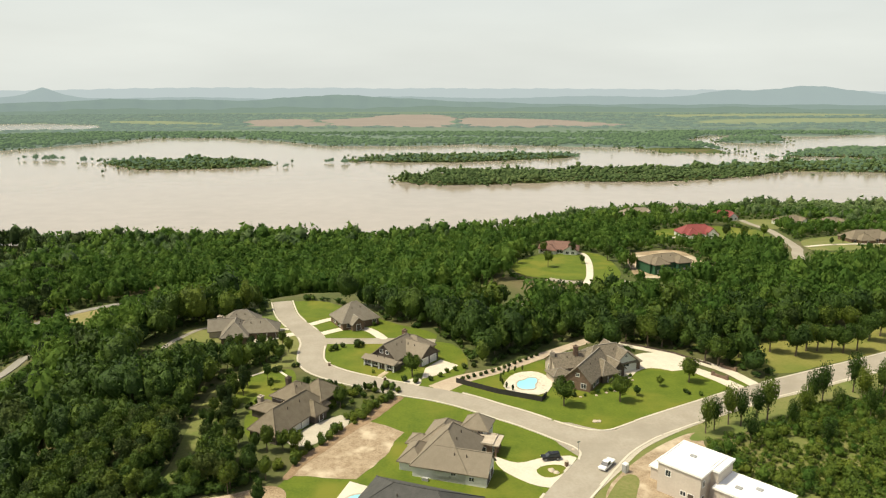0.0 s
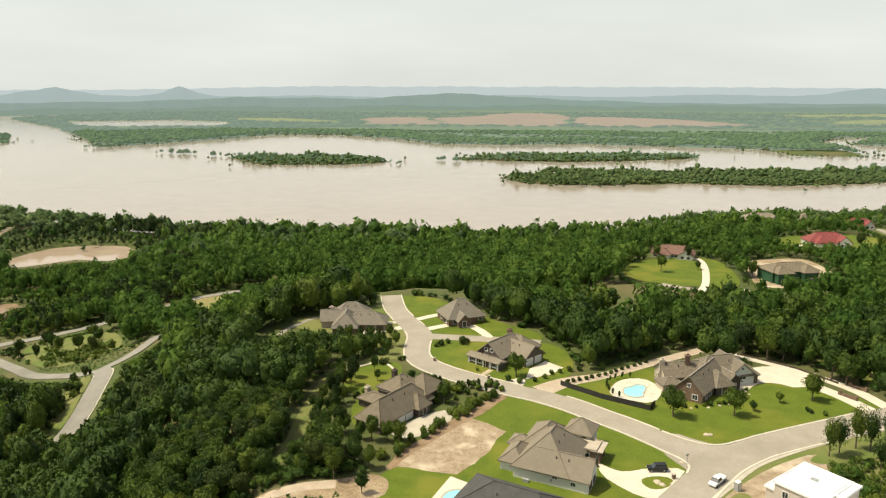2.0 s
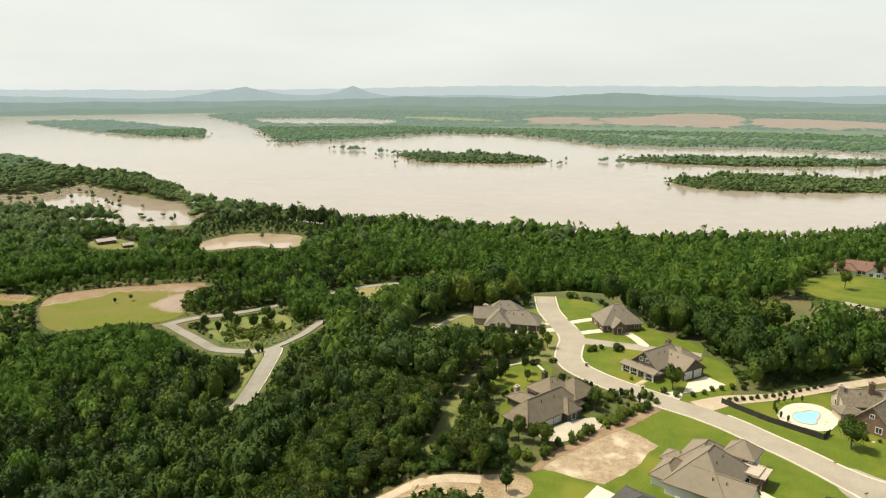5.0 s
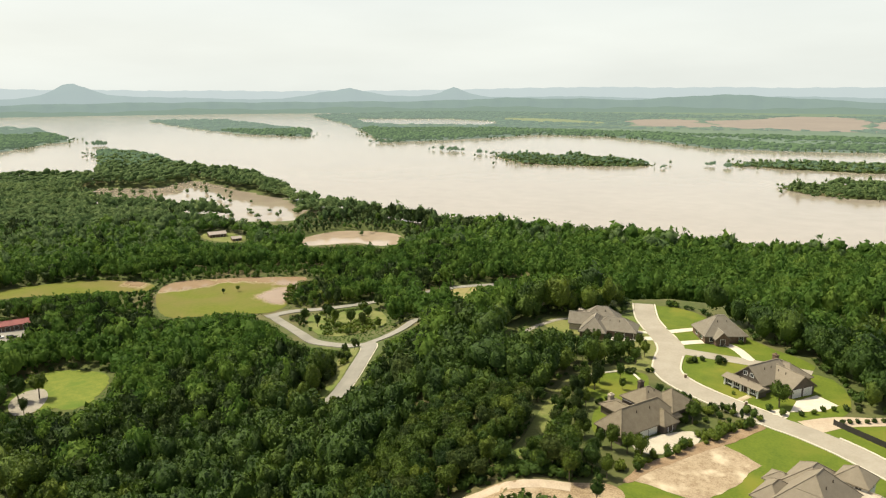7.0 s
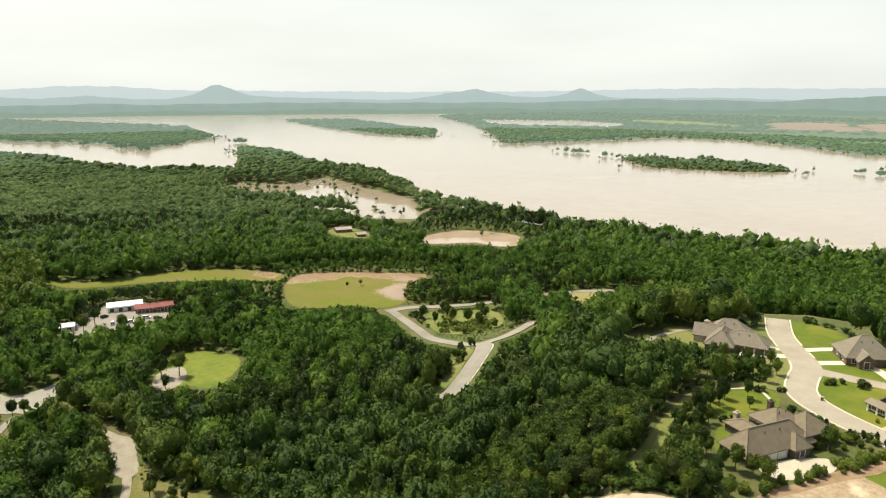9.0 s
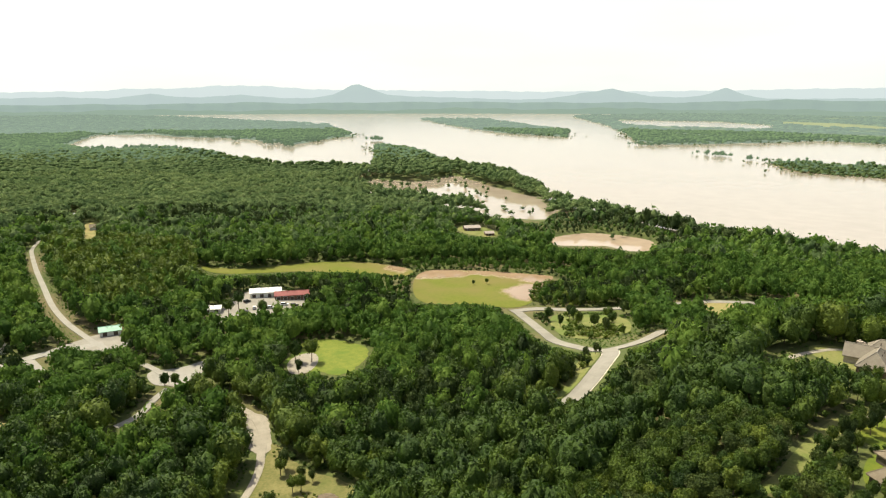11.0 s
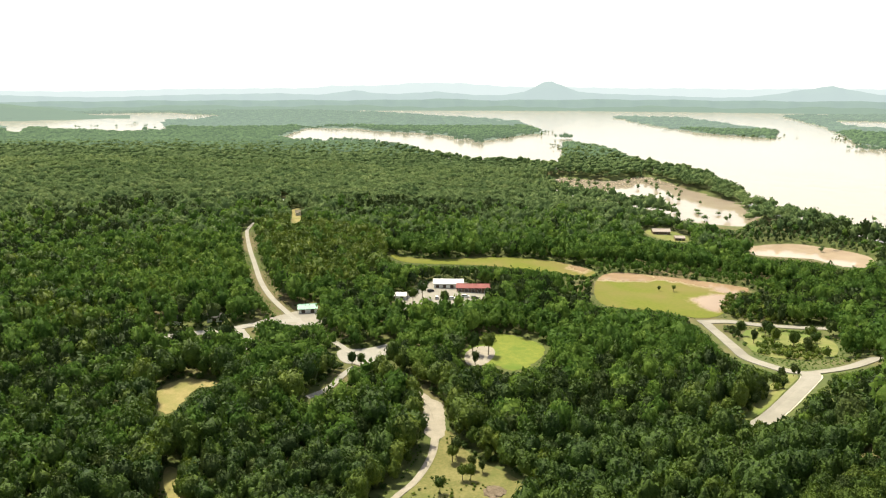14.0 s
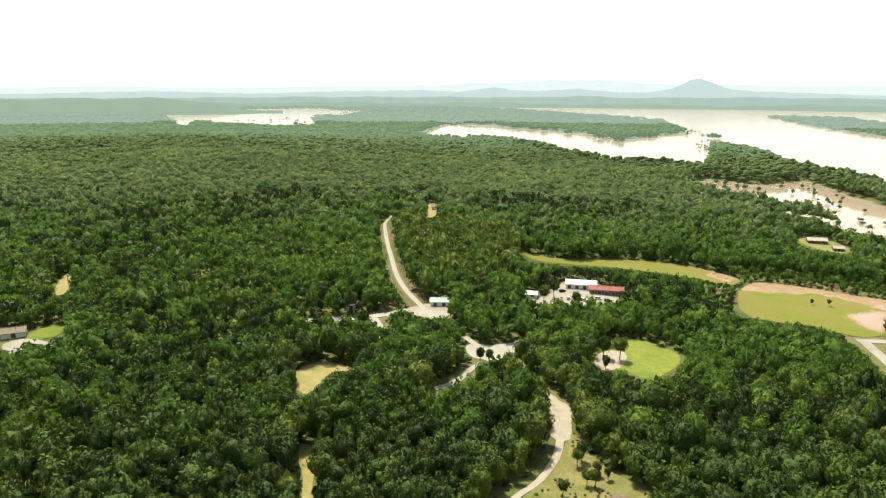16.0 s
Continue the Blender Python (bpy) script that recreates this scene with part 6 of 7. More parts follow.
# groves and single trees in the river, and drowned bushes in the western bay
x, y, h = [], [], []
for gx, gy, wide, n_ in ((-1046, 1550, 26, 26), (-1030, 1690, 45, 40), (-785, 1414, 26, 28), (-690, 1378, 10, 9), (-660, 1380, 5, 4), (-631, 1376, 4, 3), (-281, 1266, 5, 4),
                         (-213, 1344, 7, 6), (-184, 1330, 8, 8), (-1735, 960, 26, 40), (-1740, 990, 24, 30), (-900, 2000, 30, 20)):
    x += list(gx + rng.normal(size=n_) * wide * .7)
    y += list(gy + rng.normal(size=n_) * wide * .45)
    h += list(rng.uniform(6, 13, n_))
for gx, gy in ((-2139, 781), (-1997, 815), (-1869, 831), (-1806, 880), (-1688, 843), (-1691, 866), (-1622, 848), (-1590, 846), (-1720, 1005), (-1640, 1124), (-1627, 1137), (-2060, 800),
               (-2549, -120), (-2742, -76), (-2727, -29), (-2752, 36), (-2811, 76), (-2929, 109), (-2720, 139), (-2562, 151), (-2898, 208), (-3027, 243), (-3161, 307), (-3383, 371)):
    for _ in range(8 if gy > 500 else 3):
        x.append(gx + rng.normal() * 7)
        y.append(gy + rng.normal() * 7)
        h.append(rng.uniform(10, 17) if gy > 500 else rng.uniform(6, 11))
x, y, h = np.array(x), np.array(y), np.array(h)
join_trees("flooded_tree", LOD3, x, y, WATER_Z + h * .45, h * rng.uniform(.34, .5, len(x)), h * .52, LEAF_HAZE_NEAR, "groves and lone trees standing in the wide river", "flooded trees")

# scrub beside the avenue, with brush of all sizes
x, y = scatter(1.75, 90, 330, -37, 10)
keep = inside(SCRUB, x, y) & (ripple(x * 5, y * 5) > -.8)
CLEAR.pop()
keep &= ~open_ground(x, y, .6)
x, y = x[keep], y[keep]
h = rng.uniform(.9, 2.8, len(x)) * np.where(rng.random(len(x)) < .1, 2.1, 1) * (1 + .35 * ripple(x * 4, y * 4))
tall_ = rng.random(len(x)) < .2
join_trees("scrub", SCRUB_BUSH, x[~tall_], y[~tall_], (ground(x, y) + h * .42)[~tall_], (h * rng.uniform(.42, .66, len(x)))[~tall_], h[~tall_] * .52, LEAF_BRIGHT, "dense bright green scrub and saplings", "scrub")
h *= 1.25
join_trees("scrub", SCRUB_BUSH, x[tall_], y[tall_], (ground(x, y) + h * .45)[tall_], (h * rng.uniform(.34, .5, len(x)))[tall_], h[tall_] * .54, LEAF_MID, "dark green saplings among the scrub", "scrub")
# bushes between the valley roads and along the flooded field
FIELD_SCRUB = [(-322, 352), (-314, 372), (-292, 372), (-262, 352), (-274, 334), (-290, 322), (-300, 326)]
x, y = scatter(3.0, 250, 520)
keep = (inside(MEADOW, x, y) & (ripple(x * 4, y * 4) > .28)) | inside(FIELD_SCRUB, x, y) | (inside(STREET_VERGE, x, y) & (rng.random(len(x)) < .35))
CLEAR.append(FIELD_SCRUB)
x, y = x[keep], y[keep]
near_road = np.zeros(len(x), bool)
for line, half in ROADS:
    near_road |= line_distance(line, x, y) < half
x, y = x[~near_road], y[~near_road]
h = rng.uniform(1.2, 3.6, len(x)) * np.where(rng.random(len(x)) < .1, 1.8, 1)
join_trees("scrub", BUSH, x, y, ground(x, y) + h * .42, h * rng.uniform(.45, .7, len(x)), h * .52, LEAF_BRIGHT, "bushes and saplings on a rough meadow", "scrub")
x, y = scatter(2.6, 150, 260)
keep = inside(CLEARING_SOUTH, x, y) & (ripple(x * 6, y * 6) + rng.normal(size=len(x)) * .3 > .35)
x, y = x[keep], y[keep]
near_road = line_distance(DIRT_LANE, x, y) < 3
x, y = x[~near_road], y[~near_road]
h = rng.uniform(.3, 1.3, len(x))
join_trees("scrub", BUSH, x, y, ground(x, y) + h * .42, h * rng.uniform(.5, .8, len(x)), h * .52, LEAF_BRIGHT, "weeds and bushes in an overgrown clearing", "scrub")
# undergrowth along the woods' edges
x, y = scatter(3.6, 110, 640)
edge = open_ground(x, y, 4.0) & ~open_ground(x, y, .3) & (shore(x, y) > 3) & (rng.random(len(x)) < .8) & ~inside(YARDS, x, y) & ~inside(PARK, x, y)
x, y = x[edge], y[edge]
h = np.minimum(rng.uniform(1.2, 3.6, len(x)), sightline_limit(x, y))
x, y, h = x[h > .8], y[h > .8], h[h > .8]
join_trees("undergrowth", BUSH, x, y, ground(x, y) + h * .4, h * rng.uniform(.5, .8, len(x)), h * .5, LEAF, "bushes along the edge of the woods", "undergrowth")
x, y = scatter(1.9, 135, 185, 0, 60)
keep = inside([(-78, 136), (-84, 158), (-72, 166), (-58, 160), (-46, 152), (-46, 147), (-60, 143), (-70, 138)], x, y) & ~open_ground(x, y, .4)
x, y = x[keep], y[keep]
h = rng.uniform(1.5, 3.6, len(x))
join_trees("undergrowth", SCRUB_BUSH, x, y, ground(x, y) + h * .4, h * rng.uniform(.5, .75, len(x)), h * .5, LEAF, "leafy bushes under trees beside a dirt track", "undergrowth")
# low brush on the floor left bare by the sightline limits
x, y = scatter(2.4, 130, 620)
keep = ~open_ground(x, y, .7) & (shore(x, y) > 3) & ~inside(YARDS, x, y) & ~inside(PARK, x, y) & ~inside(SCRUB, x, y) & (ripple(x * 5, y * 5) > -.6)
x, y = x[keep], y[keep]
top = sightline_limit(x, y)
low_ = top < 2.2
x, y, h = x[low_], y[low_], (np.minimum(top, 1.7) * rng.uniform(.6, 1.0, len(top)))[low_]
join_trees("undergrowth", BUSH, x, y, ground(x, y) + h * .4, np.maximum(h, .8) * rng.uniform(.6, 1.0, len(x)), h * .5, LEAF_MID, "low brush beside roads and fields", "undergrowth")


PROTO = []
for k in range(7):
    t_ = tagged(new("tree"), "green broadleaf tree with a full uneven crown", "tree", "trees of the ridge")
    part("trunk", trunk_mesh(10, .26, rng), BARK, t_)
    tv, tf = (LOD0 + AIRY)[k]
    cr = new("crown", mesh_from("crown", tv * np.array([3.5, 3.5, 4.5 if k < 5 else 5.2]) + np.array([0, 0, 5.7 if k < 5 else 5.2]), tf, (LEAF, LEAF, LEAF_DARK, LEAF, LEAF, LEAF, LEAF)[k], True))
    cr.parent = t_
    PROTO.append(t_)
used = set()


def tree(x, y, h, kind=None, wide=1.0, label=""):
    k = int(rng.integers(0, 5)) if kind is None else kind
    z = float(ground(np.array([x]), np.array([y]))[0])
    s = h / 10
    m = pose(x, y, z - .05, 0, 0, float(rng.uniform(0, 360))) @ Matrix.Diagonal((s * wide, s * wide, s, 1))
    if k in used:
        ob = copy_thing(PROTO[k], m)
    else:
        ob = PROTO[k]
        used.add(k)
        ob.matrix_basis = m
        return tagged(ob, label)
    ob.scale = (s * wide, s * wide, s)
    return tagged(ob, label)


LAWN_TREES = [(35, 192, 10.0), (52, 195, 9.5), (58, 199, 3.6), (67, 206, 4.0), (77, 209, 9.5), (-10, 214, 9.0), (56, 242, 7.0)]
PARK_TREES = [(66, 245, 12.0), (73, 241, 13.0), (78, 241, 13.0), (82, 242, 11.0), (88, 226, 12.0), (91, 222, 12.0), (101, 225, 12.0), (101, 230, 11.0), (114, 235, 11.0), (121, 231, 13.0), (127, 236, 12.0), (131, 236, 11.0), (136, 236, 10.0), (139, 234, 12.0), (145, 236, 11.0), (155, 246, 12.0), (162, 251, 11.0), (93, 246, 11.0), (107, 255, 12.0), (113, 249, 11.0), (127, 251, 12.0), (143, 254, 12.0), (122, 258, 12.0), (137, 258, 11.0), (152, 254, 12.0), (92, 255, 10.0), (101, 249, 12.0)]
ROADSIDE_TREES = [(70, 175, 8.0), (73, 177, 7.0), (78, 180, 9.0), (81, 179, 8.0), (86, 181, 8.0), (90, 183, 10.0), (101, 185, 7.0), (106, 190, 9.0), (111, 194, 9.0), (124, 201, 10.0), (122, 193, 9.0), (130, 196, 10.0), (110, 184, 7.0), (94, 177, 7.0), (118, 182, 8.0), (79, 168, 7.0), (97, 165, 7.0)]
YARD_TREES = [(-63.8, 194.3, 7.0), (-64.7, 186.4, 7.0), (-63.7, 179.4, 7.0), (-57.8, 174.4, 7.0), (-54.8, 168.3, 7.0), (-47.0, 154.3, 7.0), (-54.7, 153.4, 7.0), (-56.5, 146.5, 7.0), (-61.4, 152.5, 7.0), (-41.0, 141.3, 7.0), (-58.9, 187.3, 7.0), (-29.9, 191.1, 9.0), (-37.4, 164.2, 9.0), (-42, 204, 6.0), (-45, 166, 9.0), (-41, 166, 8.0), (-38, 167, 7.0), (-58, 166, 9.0), (-53, 161, 9.0), (-47, 157, 9.0), (-42, 152, 8.0), (-53, 169, 7.0), (-48, 166, 7.0), (-53, 204, 5.0), (-55, 227, 8.0), (-59, 233, 9.0), (-54, 235, 8.0), (-64, 238, 8.0), (-67, 235, 8.0), (-72, 238, 8.0), (-60, 227, 8.0), (-58, 243, 7.0), (-74, 233, 9.0), (-65, 225, 8.0), (-78, 228, 9.0), (-79, 220, 9.0)]
PLOT_BUSHES = [(-32, 191, 6.0), (-30, 197, 6.0), (-33, 178, 4.0), (-35, 174, 4.0), (-27, 184, 4.0), (-25, 184, 4.5), (-24, 187, 4.0), (-22, 190, 4.5), (-20, 192, 5.0), (-18, 195, 5.0), (-16, 198, 5.0), (-27, 199, 6.0), (-31, 203, 5.0), (-35, 206, 5.0), (-40, 208, 4.0), (-37, 206, 5.0), (-34, 204, 5.0), (-31, 202, 5.0), (-34, 200, 4.0), (-31, 196, 4.0), (-28, 200, 4.5), (-26, 202, 5.0), (-24, 198, 4.0), (-23, 204, 5.0), (-21, 202, 4.5), (-18, 205, 5.5), (-16, 204, 5.0), (-14, 202, 4.0), (-27, 194, 3.5), (-23, 194, 3.0), (-29, 191, 3.0), (-32, 190, 3.5), (-21, 197, 3.0), (-35, 194, 4.0), (-38, 198, 4.0), (-35, 173, 3.5), (-33, 169, 2.5), (-31, 170, 3.0), (-29, 175, 3.0), (-35, 164, 3.0), (-36, 161, 3.0), (-38, 166, 4.0), (-28, 183, 3.0), (-26, 187, 3.0)]
ROUND_SHRUBS = [(-4, 211, 1.6), (-1, 214, 1.6), (1, 217, 1.6), (4, 219, 1.6), (7, 221, 1.8), (10, 222, 1.8), (-40, 237, 2.0), (-38, 238, 2.2), (-31, 241, 3.0), (-36, 241, 1.8), (-26, 227, 2.2), (-12, 210, 2.2), (-9, 209, 2.2), (-40, 263, 1.8), (-43, 268, 1.8), (-27, 264, 1.8), (-63.7, 206.2, 1.9), (-62.6, 207.4, 1.8), (-54.8, 217.6, 2.0), (-53.8, 218.6, 2.1), (-49.6, 222, 1.5), (-48.4, 222.6, 1.6), (-56.6, 190.6, 1.5), (-56.2, 192.4, 1.4), (-54.8, 194, 1.4), (73, 201, 1.4), (74, 200, 1.2), (77, 199, 1.4), (-23, 217, 1.2), (-29, 243, 1.6)]
HEDGE_LINE = [(6, 211), (18, 219), (32, 232)]
POOL = [(22.6, 206.6), (23.6, 209.8), (25.4, 210.2), (27, 212.4), (29.6, 212.2), (29.4, 209), (28.2, 206.6), (28.4, 204.2), (25.8, 203), (23.2, 204)]
FENCE = [(4, 209), (16, 201), (29, 195), (31, 199)]
ROCKS = [(42, 182, 0.8), (43, 182, 0.7), (26, 156, 0.9), (27, 155, 0.8), (33, 166, 0.6)]
GARDEN_BED = [(37, 201), (40, 199), (45, 200), (50, 203), (53, 204), (60, 213)]

for tx, ty, th in NEAR_TREES:
    tree(tx, ty, th)
for tx, ty, th in LAWN_TREES:
    tree(tx, ty, th, 0, 1.0, "round green shade tree on a mown lawn")
for tx, ty, th in PARK_TREES:
    tree(tx, ty, th, None, 1.05, "spreading green oak on rough park grass")
for tx, ty, th in ROADSIDE_TREES:
    tree(tx, ty, th * 1.36, 5 + int(tx) % 2, .72, "slender thin-leaved tree beside the avenue")
for tx, ty, th in YARD_TREES:
    tree(tx, ty, th * .85, None, .85, "dark green garden tree behind a house")
for k in range(28):
    s_ = k / 27
    gx, gy = curve([(-49, 146), (-57, 158), (-61, 172), (-63, 186), (-64, 198), (-58, 212), (-60, 224), (-74, 226)], 1.0)[int(s_ * 66)]
    tree(float(gx + rng.normal() * 2.2), float(gy + rng.normal() * 1.6), float(rng.uniform(5.5, 8.5)), 2 if k % 3 else 4, float(rng.uniform(.6, .85)), "dark green garden tree behind a house")
for tx, ty, th in ((-297, 156, 12), (-292, 162, 13), (-283, 150, 8), (-306, 96, 8), (-304, 100, 8), (-262, 300, 9), (-250, 308, 10), (-240, 300, 9), (-226, 296, 10), (-214, 290, 9), (-232, 316, 10), (-246, 292, 8), (-256, 312, 9),
                   (-222, 306, 9), (-392, 170, 13), (-384, 160, 12), (-372, 176, 11), (-186.5, 86.5, 7), (-205, 100, 7.5), (-208, 103, 8.5), (-191, 97, 6.5), (-189, 99, 7), (-192, 105, 5.5), (-196, 103, 6), (-345, 330, 5), (-350, 322, 4)):
    tree(tx, ty, th, None, .9, "lone green tree in open grass")


for tx, ty, th in ((54, 357, 7), (72, 388, 6), (73, 364, 4), (56, 388, 6), (88, 371, 7), (185, 457, 7), (194, 451, 7), (213, 464, 7), (243, 436, 4), (253, 441, 5), (197, 410, 7), (159, 398, 6), (39, 365, 6), (93, 361, 8), (96, 352, 7)):
    tree(tx, ty, th * 1.4, None, .85, "dark round lawn tree beside a far house")


for k in range(16):
    vx, vy = -182 + 18 * k / 15 + float(rng.normal() * 1.5), 246 - 44 * k / 15 + float(rng.normal() * 1.5)
    tree(vx - 3, vy - 2, float(rng.uniform(3, 6)), 2, .75, "small dark conifer on a grassy street verge")


def lump(rng_, level, rough, flat=1.0):
    v, f = ico(level)
    r = 1 + rough * rng_.normal(size=len(v))
    return v * r[:, None] * np.array([1, 1, flat]), f


SHRUB_MESH = []
for k in range(4):
    tv, tf = crown_template(rng, 2, 190, .15)
    SHRUB_MESH.append(mesh_from("shrub", tv * .62 + np.array([0, 0, .45]), tf, (LEAF, LEAF_DARK, LEAF_BRIGHT, LEAF)[k], True))


def shrub(x, y, h, k, wide=1.0, label="clipped round green garden shrub", group="garden shrubs"):
    ob = new("shrub", SHRUB_MESH[k])
    z = float(ground(np.array([x]), np.array([y]))[0])
    ob.matrix_basis = pose(x, y, z, 0, 0, float(rng.uniform(0, 360))) @ Matrix.Diagonal((h * wide, h * wide, h, 1))
    return tagged(ob, label, "shrub", group)


for sx, sy, sh in ROUND_SHRUBS:
    shrub(sx, sy, sh, int(rng.integers(0, 2)))
for sx, sy, sh in PLOT_BUSHES:
    if -42 < sx < -27.5 and 168 < sy < 186:   # the concrete yard stays open
        continue
    shrub(sx, sy, sh * .47, int(rng.choice([0, 2, 2, 2])), 1.05, "leafy bush of a mixed garden hedge", "hedge bushes")
for sx, sy in curve([(-39.5, 156), (-34, 166.5), (-29.4, 174), (-25, 182.6), (-17, 196.4)], 1.7):
    shrub(sx + float(rng.normal() * .9), sy + float(rng.normal() * .9), float(rng.uniform(1.0, 3.2)), int(rng.choice([0, 2, 2, 3])), float(rng.uniform(.7, 1.1)), "leafy bush of a mixed garden hedge", "hedge bushes")
hc = curve(HEDGE_LINE, 2.4)
for sx, sy in hc:
    shrub(sx, sy, 1.3, 1, 1.1, "low dark shrub in a row along a drive", "row of shrubs")
gb = curve(GARDEN_BED, 1.8)
for sx, sy in gb:
    shrub(sx + float(rng.normal() * .4), sy + float(rng.normal() * .4), float(rng.uniform(.7, 1.5)), int(rng.integers(0, 4)), 1.1, "low shrub in a stone-edged bed", "bed shrubs")

ROCK_MESH = []
for k in range(3):
    v, f = lump(rng, 2, .09, .6)
    ROCK_MESH.append(mesh_from("boulder", v, f, ROCK))
POOL_ROCKS = [(30.6 + .5 * math.cos(k * 1.9), 203.4 + k * .95, .38 + .12 * math.sin(k * 2.7)) for k in range(11)] + [(24.4 + k * .9, 213.6 + .5 * math.sin(k * 2.1), .42) for k in range(5)]
for i, (rx, ry, rs) in enumerate(ROCKS + POOL_ROCKS + [(gx + .9, gy - .9, .5) for gx, gy in gb[::2]]):
    ob = new("boulder", ROCK_MESH[i % 3])
    ob.matrix_basis = pose(rx, ry, .1, 0, 0, i * 67) @ Matrix.Diagonal((rs, rs, rs, 1))
    tagged(ob, "pale tan landscape boulder on grass", "rock", "boulders")


# ---- pool, fence and small things ----
def pool(label, outline, z, rim=.5):
    """A sunken pool: lining and water inside a stone rim."""
    p = rounded(outline, 2)
    base = tagged(new("swimming_pool"), label, "pool")
    c = p.mean(0)
    base.matrix_world = pose(float(c[0]), float(c[1]), z)
    q = p - c
    out = q * (1 + rim / np.linalg.norm(q, axis=1))[:, None]
    n = len(q)
    v = np.concatenate([np.c_[out, np.full(n, -.1)], np.c_[out, np.full(n, .12)], np.c_[q, np.full(n, .12)], np.c_[q, np.full(n, -.1)]])
    i = np.arange(n)
    j = (i + 1) % n
    f = np.concatenate([np.stack([i + a * n, j + a * n, j + (a + 1) * n, i + (a + 1) * n], -1) for a in range(3)])
    ob = new("coping", mesh_from("coping", v, f, STONE))
    ob.parent = base
    bm = bmesh.new()
    bm.faces.new([bm.verts.new((x_, y_, .04)) for x_, y_ in q])
    part("water", bm, POOL_WATER, base, "clear blue pool water")


pool("free-form blue swimming pool in a stone terrace", POOL, .27)
patch("terrace", [(-25.4, 140), (-22.1, 151.4), (-16.8, 148.8), (-13, 138)], CONCRETE, "pale concrete terrace round a small pool", .1, "terrace", soft=0)
pool("small blue swimming pool behind a house", [(-23, 141), (-21.6, 145), (-18.6, 146), (-16.6, 145), (-16, 141), (-19, 139)], .14)


def fence(label, line, tall, mat, step=2.4):
    base = tagged(new("fence"), label, "fence")
    base.matrix_world = pose(line[0][0], line[0][1], 0)
    post = box(bmesh.new(), -.08, .08, -.08, .08, -.2, tall + .12)
    pm = bpy.data.meshes.new("post")
    post.to_mesh(pm)
    post.free()
    pm.materials.append(mat)
    for a_, b_ in zip(line, line[1:]):
        d = Vector((b_[0] - a_[0], b_[1] - a_[1]))
        n = max(1, round(d.length / step))
        w = d.length / n
        ang = math.degrees(math.atan2(d.y, d.x))
        bm = box(bmesh.new(), .08, w - .08, -.03, .03, .08, tall)
        box(bm, .08, w - .08, -.06, -.03, .3, .42), box(bm, .08, w - .08, -.06, -.03, tall - .3, tall - .18)
        sm = bpy.data.meshes.new("panel")
        bm.to_mesh(sm)
        bm.free()
        sm.materials.append(mat)
        for k in range(n):
            x_, y_ = a_[0] + d.x * k / n - line[0][0], a_[1] + d.y * k / n - line[0][1]
            for nm, me in (("post", pm), ("panel", sm)):
                ob = new(nm, me)
                ob.parent = base
                ob.matrix_local = pose(x_, y_, float(ground(np.array([x_ + line[0][0]]), np.array([y_ + line[0][1]]))[0]), 0, 0, ang)


fence("dark timber garden fence below a pool terrace", FENCE, 1.7, FENCE_DARK)
fence("low dark fence along a concrete drive", [(64, 244), (70, 240.5), (80, 233.5), (89, 222.5)], .8, WOOD, 2.8)


def cypress(x, y, h):
    tv, tf = SLIM
    ob = new("cypress", CYPRESS)
    ob.matrix_basis = pose(x, y, .2, 0, 0, float(rng.uniform(0, 360))) @ Matrix.Diagonal((h * .2, h * .2, h * .5, 1))
    tagged(ob, "slim dark evergreen beside a pool terrace", "shrub", "slim evergreens")


SLIM = crown_template(rng, 2, 90, .2, True)
CYPRESS = mesh_from("cypress", SLIM[0] + np.array([0, 0, .95]), SLIM[1], LEAF_DARK, True)
for k in range(9):
    w = radians(95 + k * 17)
    cypress(26.5 + 8.6 * math.cos(w), 209.5 + 8.8 * math.sin(w), 2.4)
for cx, cy in ((-27, 201), (-24, 202.5), (-21, 203.5), (-18.5, 200.5), (-33, 204), (-37, 205)):
    cypress(cx, cy, 3.6)

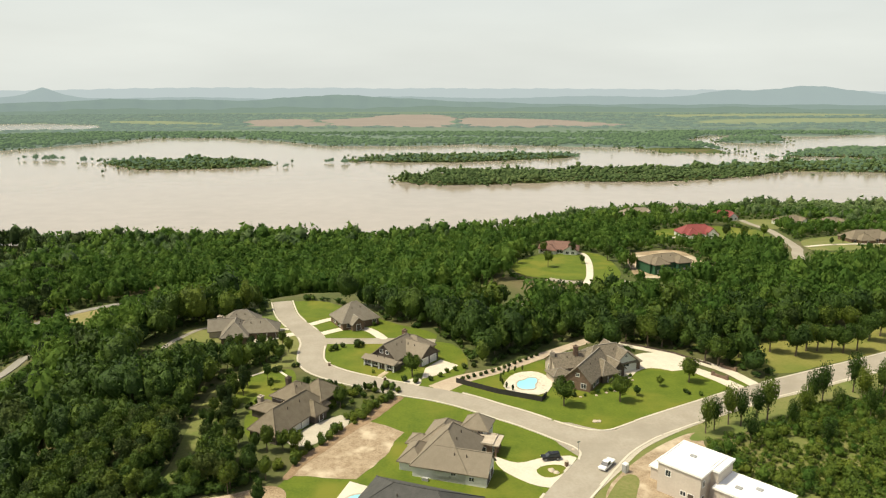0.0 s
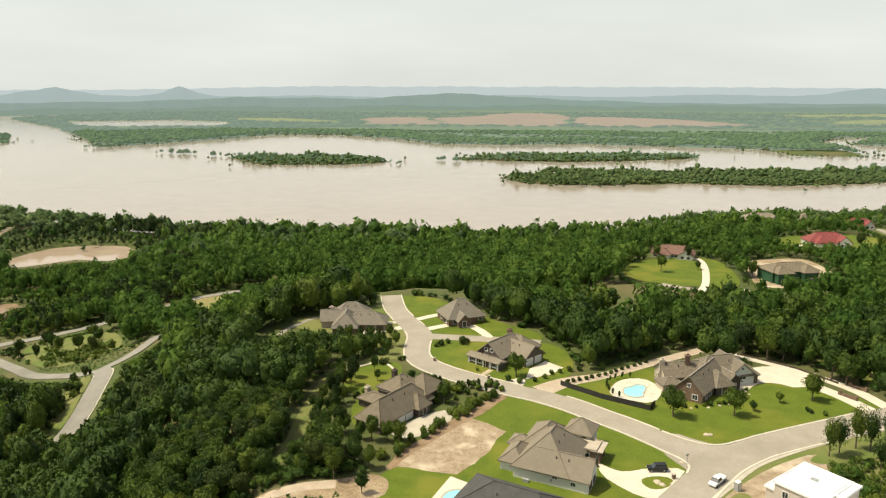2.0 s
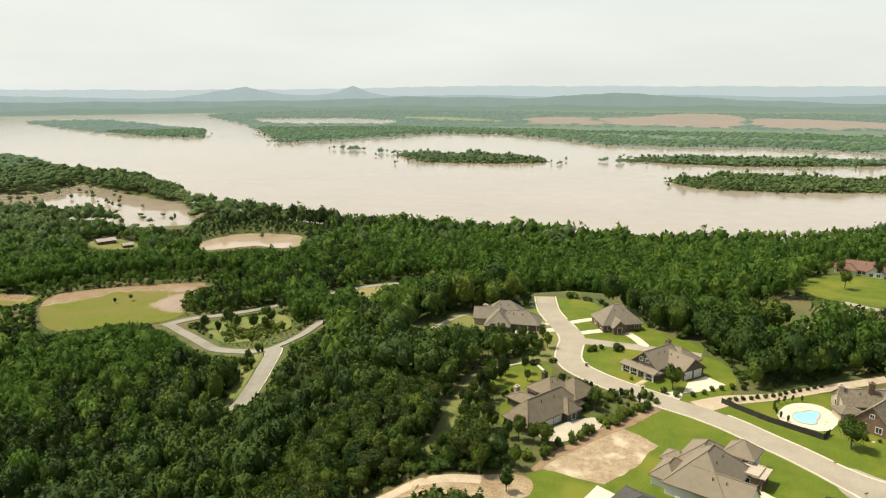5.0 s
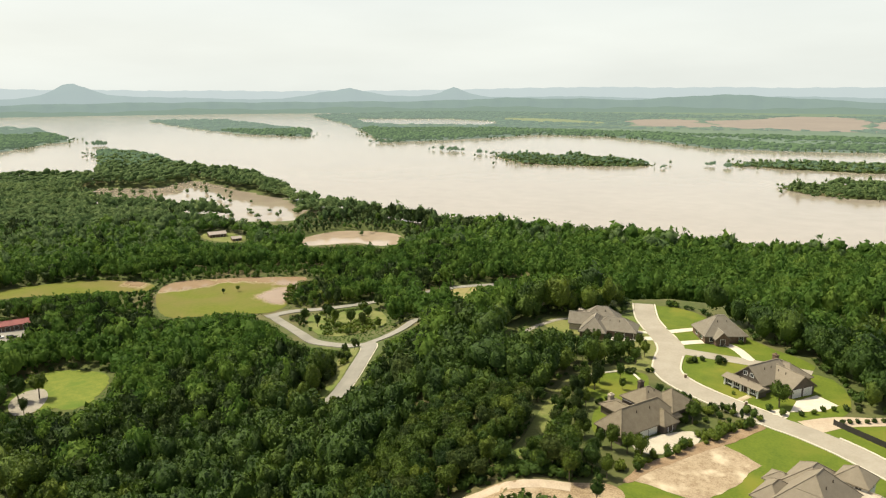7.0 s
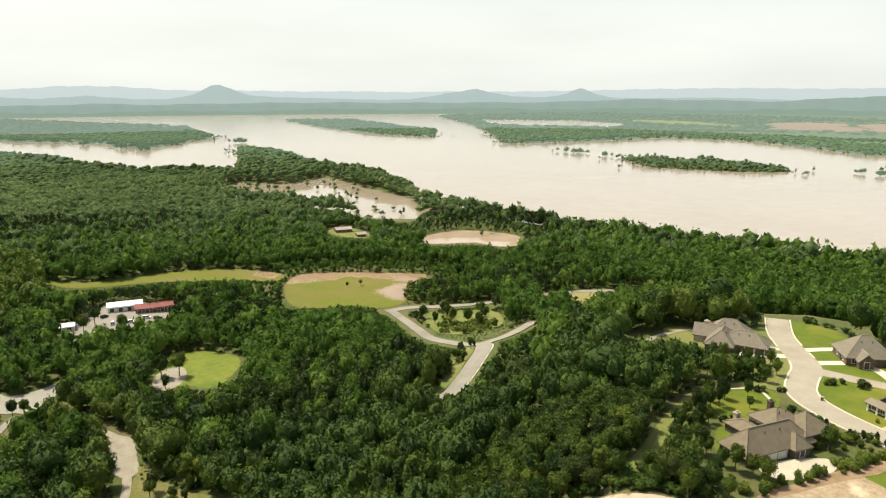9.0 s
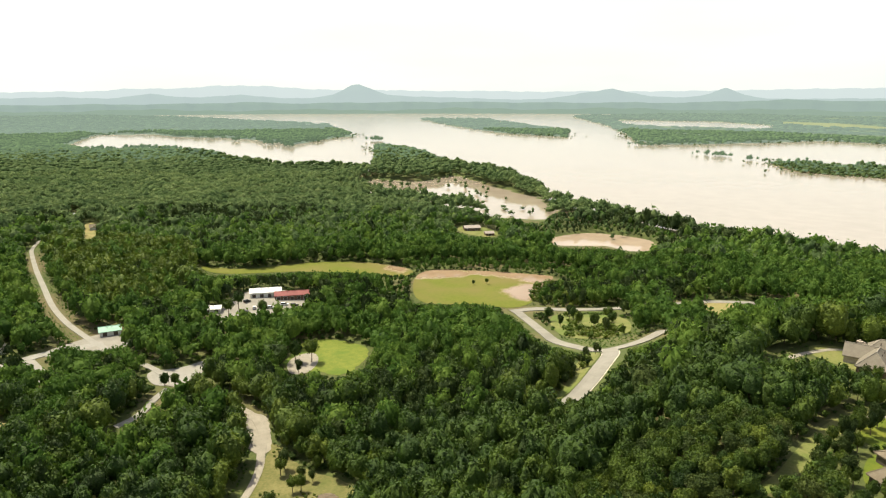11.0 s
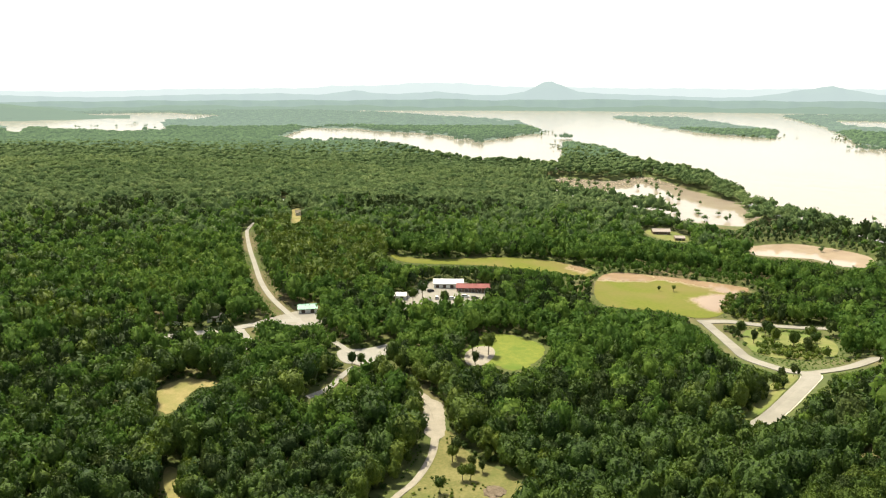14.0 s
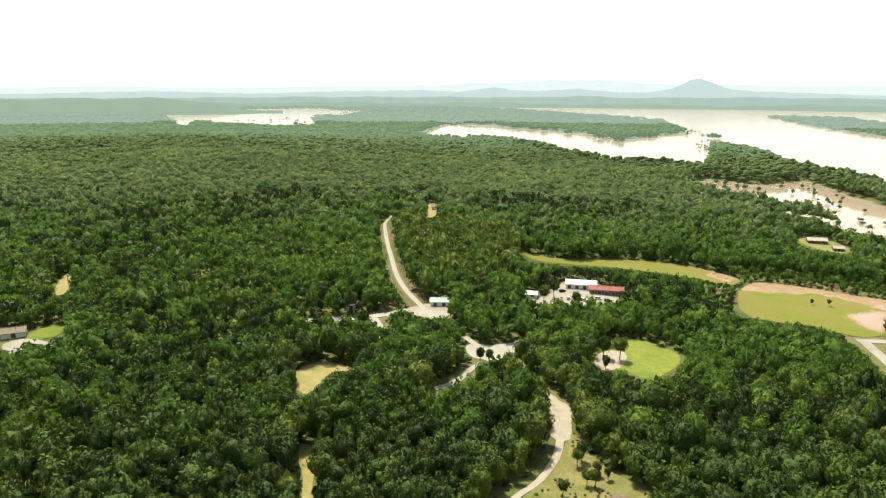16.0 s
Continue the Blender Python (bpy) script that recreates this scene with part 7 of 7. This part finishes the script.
booth = tagged(new("portable_toilet"), "grey plastic portable toilet beside the walkway", "portable toilet")
booth.matrix_world = pose(43.6, 155.4, .1, 0, 0, 40)
bm = box(bmesh.new(), -.6, .6, -.6, .6, 0, 2.1)
bmesh.ops.bevel(bm, geom=bm.edges[:], offset=.04, segments=1, affect="EDGES")
part("body", bm, PLASTIC, booth)
part("roof", solid(bmesh.new(), [(-.65, -.65, 2.1), (.65, -.65, 2.1), (.65, .65, 2.1), (-.65, .65, 2.1), (-.4, -.4, 2.35), (.4, -.4, 2.35), (.4, .4, 2.35), (-.4, .4, 2.35)],
                  [(0, 1, 5, 4), (1, 2, 6, 5), (2, 3, 7, 6), (3, 0, 4, 7), (4, 5, 6, 7), (0, 3, 2, 1)]), TRIM, booth)
part("door", box(bmesh.new(), -.36, .36, -.64, -.6, .1, 1.95), SIDING, booth)

for bx, by in ((30, 158.2), (-18.5, 210.5), (-38, 223)):
    mb = tagged(new("mailbox"), "stone mailbox pillar at the kerb", "mailbox", "mailboxes")
    mb.matrix_world = pose(bx, by, 0, 0, 0, 20)
    part("pillar", box(bmesh.new(), -.35, .35, -.35, .35, -.1, 1.25), BRICK, mb)
    part("cap", box(bmesh.new(), -.42, .42, -.42, .42, 1.25, 1.4), STONE, mb)
sign = tagged(new("street_sign"), "thin metal street sign post on a corner", "sign")
sign.matrix_world = pose(34.2, 165.4, 0, 0, 0, 30)
part("post", box(bmesh.new(), -.05, .05, -.05, .05, -.2, 2.9), PLASTIC, sign)
part("blade", box(bmesh.new(), -.45, .45, -.02, .02, 2.55, 2.85), SHEATHING, sign)

for gx, gy in ((88, 212.5), (93.5, 219.5)):
    gate = tagged(new("gate_wall"), "low brown stone entrance wall beside a drive", "wall", "entrance walls")
    gate.matrix_world = pose(gx, gy, 0, 0, 0, -50)
    part("wall", box(bmesh.new(), -2.2, 2.2, -.3, .3, -.2, 1.0), BRICK, gate)
    for px in (-2.4, 2.4):
        place(part("pillar", box(bmesh.new(), -.4, .4, -.4, .4, -.2, 1.5), BRICK, gate), pose(px, 0, 0))

# brush pile in the clearing
v, f = lump(rng, 3, .12, .35)
ob = new("brush_pile", mesh_from("brush_pile", v * np.array([4.6, 3.6, 2.6]), f, BARK))
ob.matrix_basis = pose(-176, 101.5, float(ground(np.array([-176.0]), np.array([101.5]))[0]))
tagged(ob, "brown heap of cut brush in a clearing", "brush pile")

for cx, cy, ct, cp in ((-384, 196, 60, PAINT_WHITE), (-379, 200, 60, PAINT_BLACK), (-388, 178, 150, PAINT_WHITE), (-402, 180, 100, PAINT_BLACK), (-383, 186, 60, PAINT_WHITE)):
    car("parked car in a paved yard", cx, cy, ct, cp, False)
car("white van parked before a cottage", 128, 352, 40, PAINT_WHITE, False)
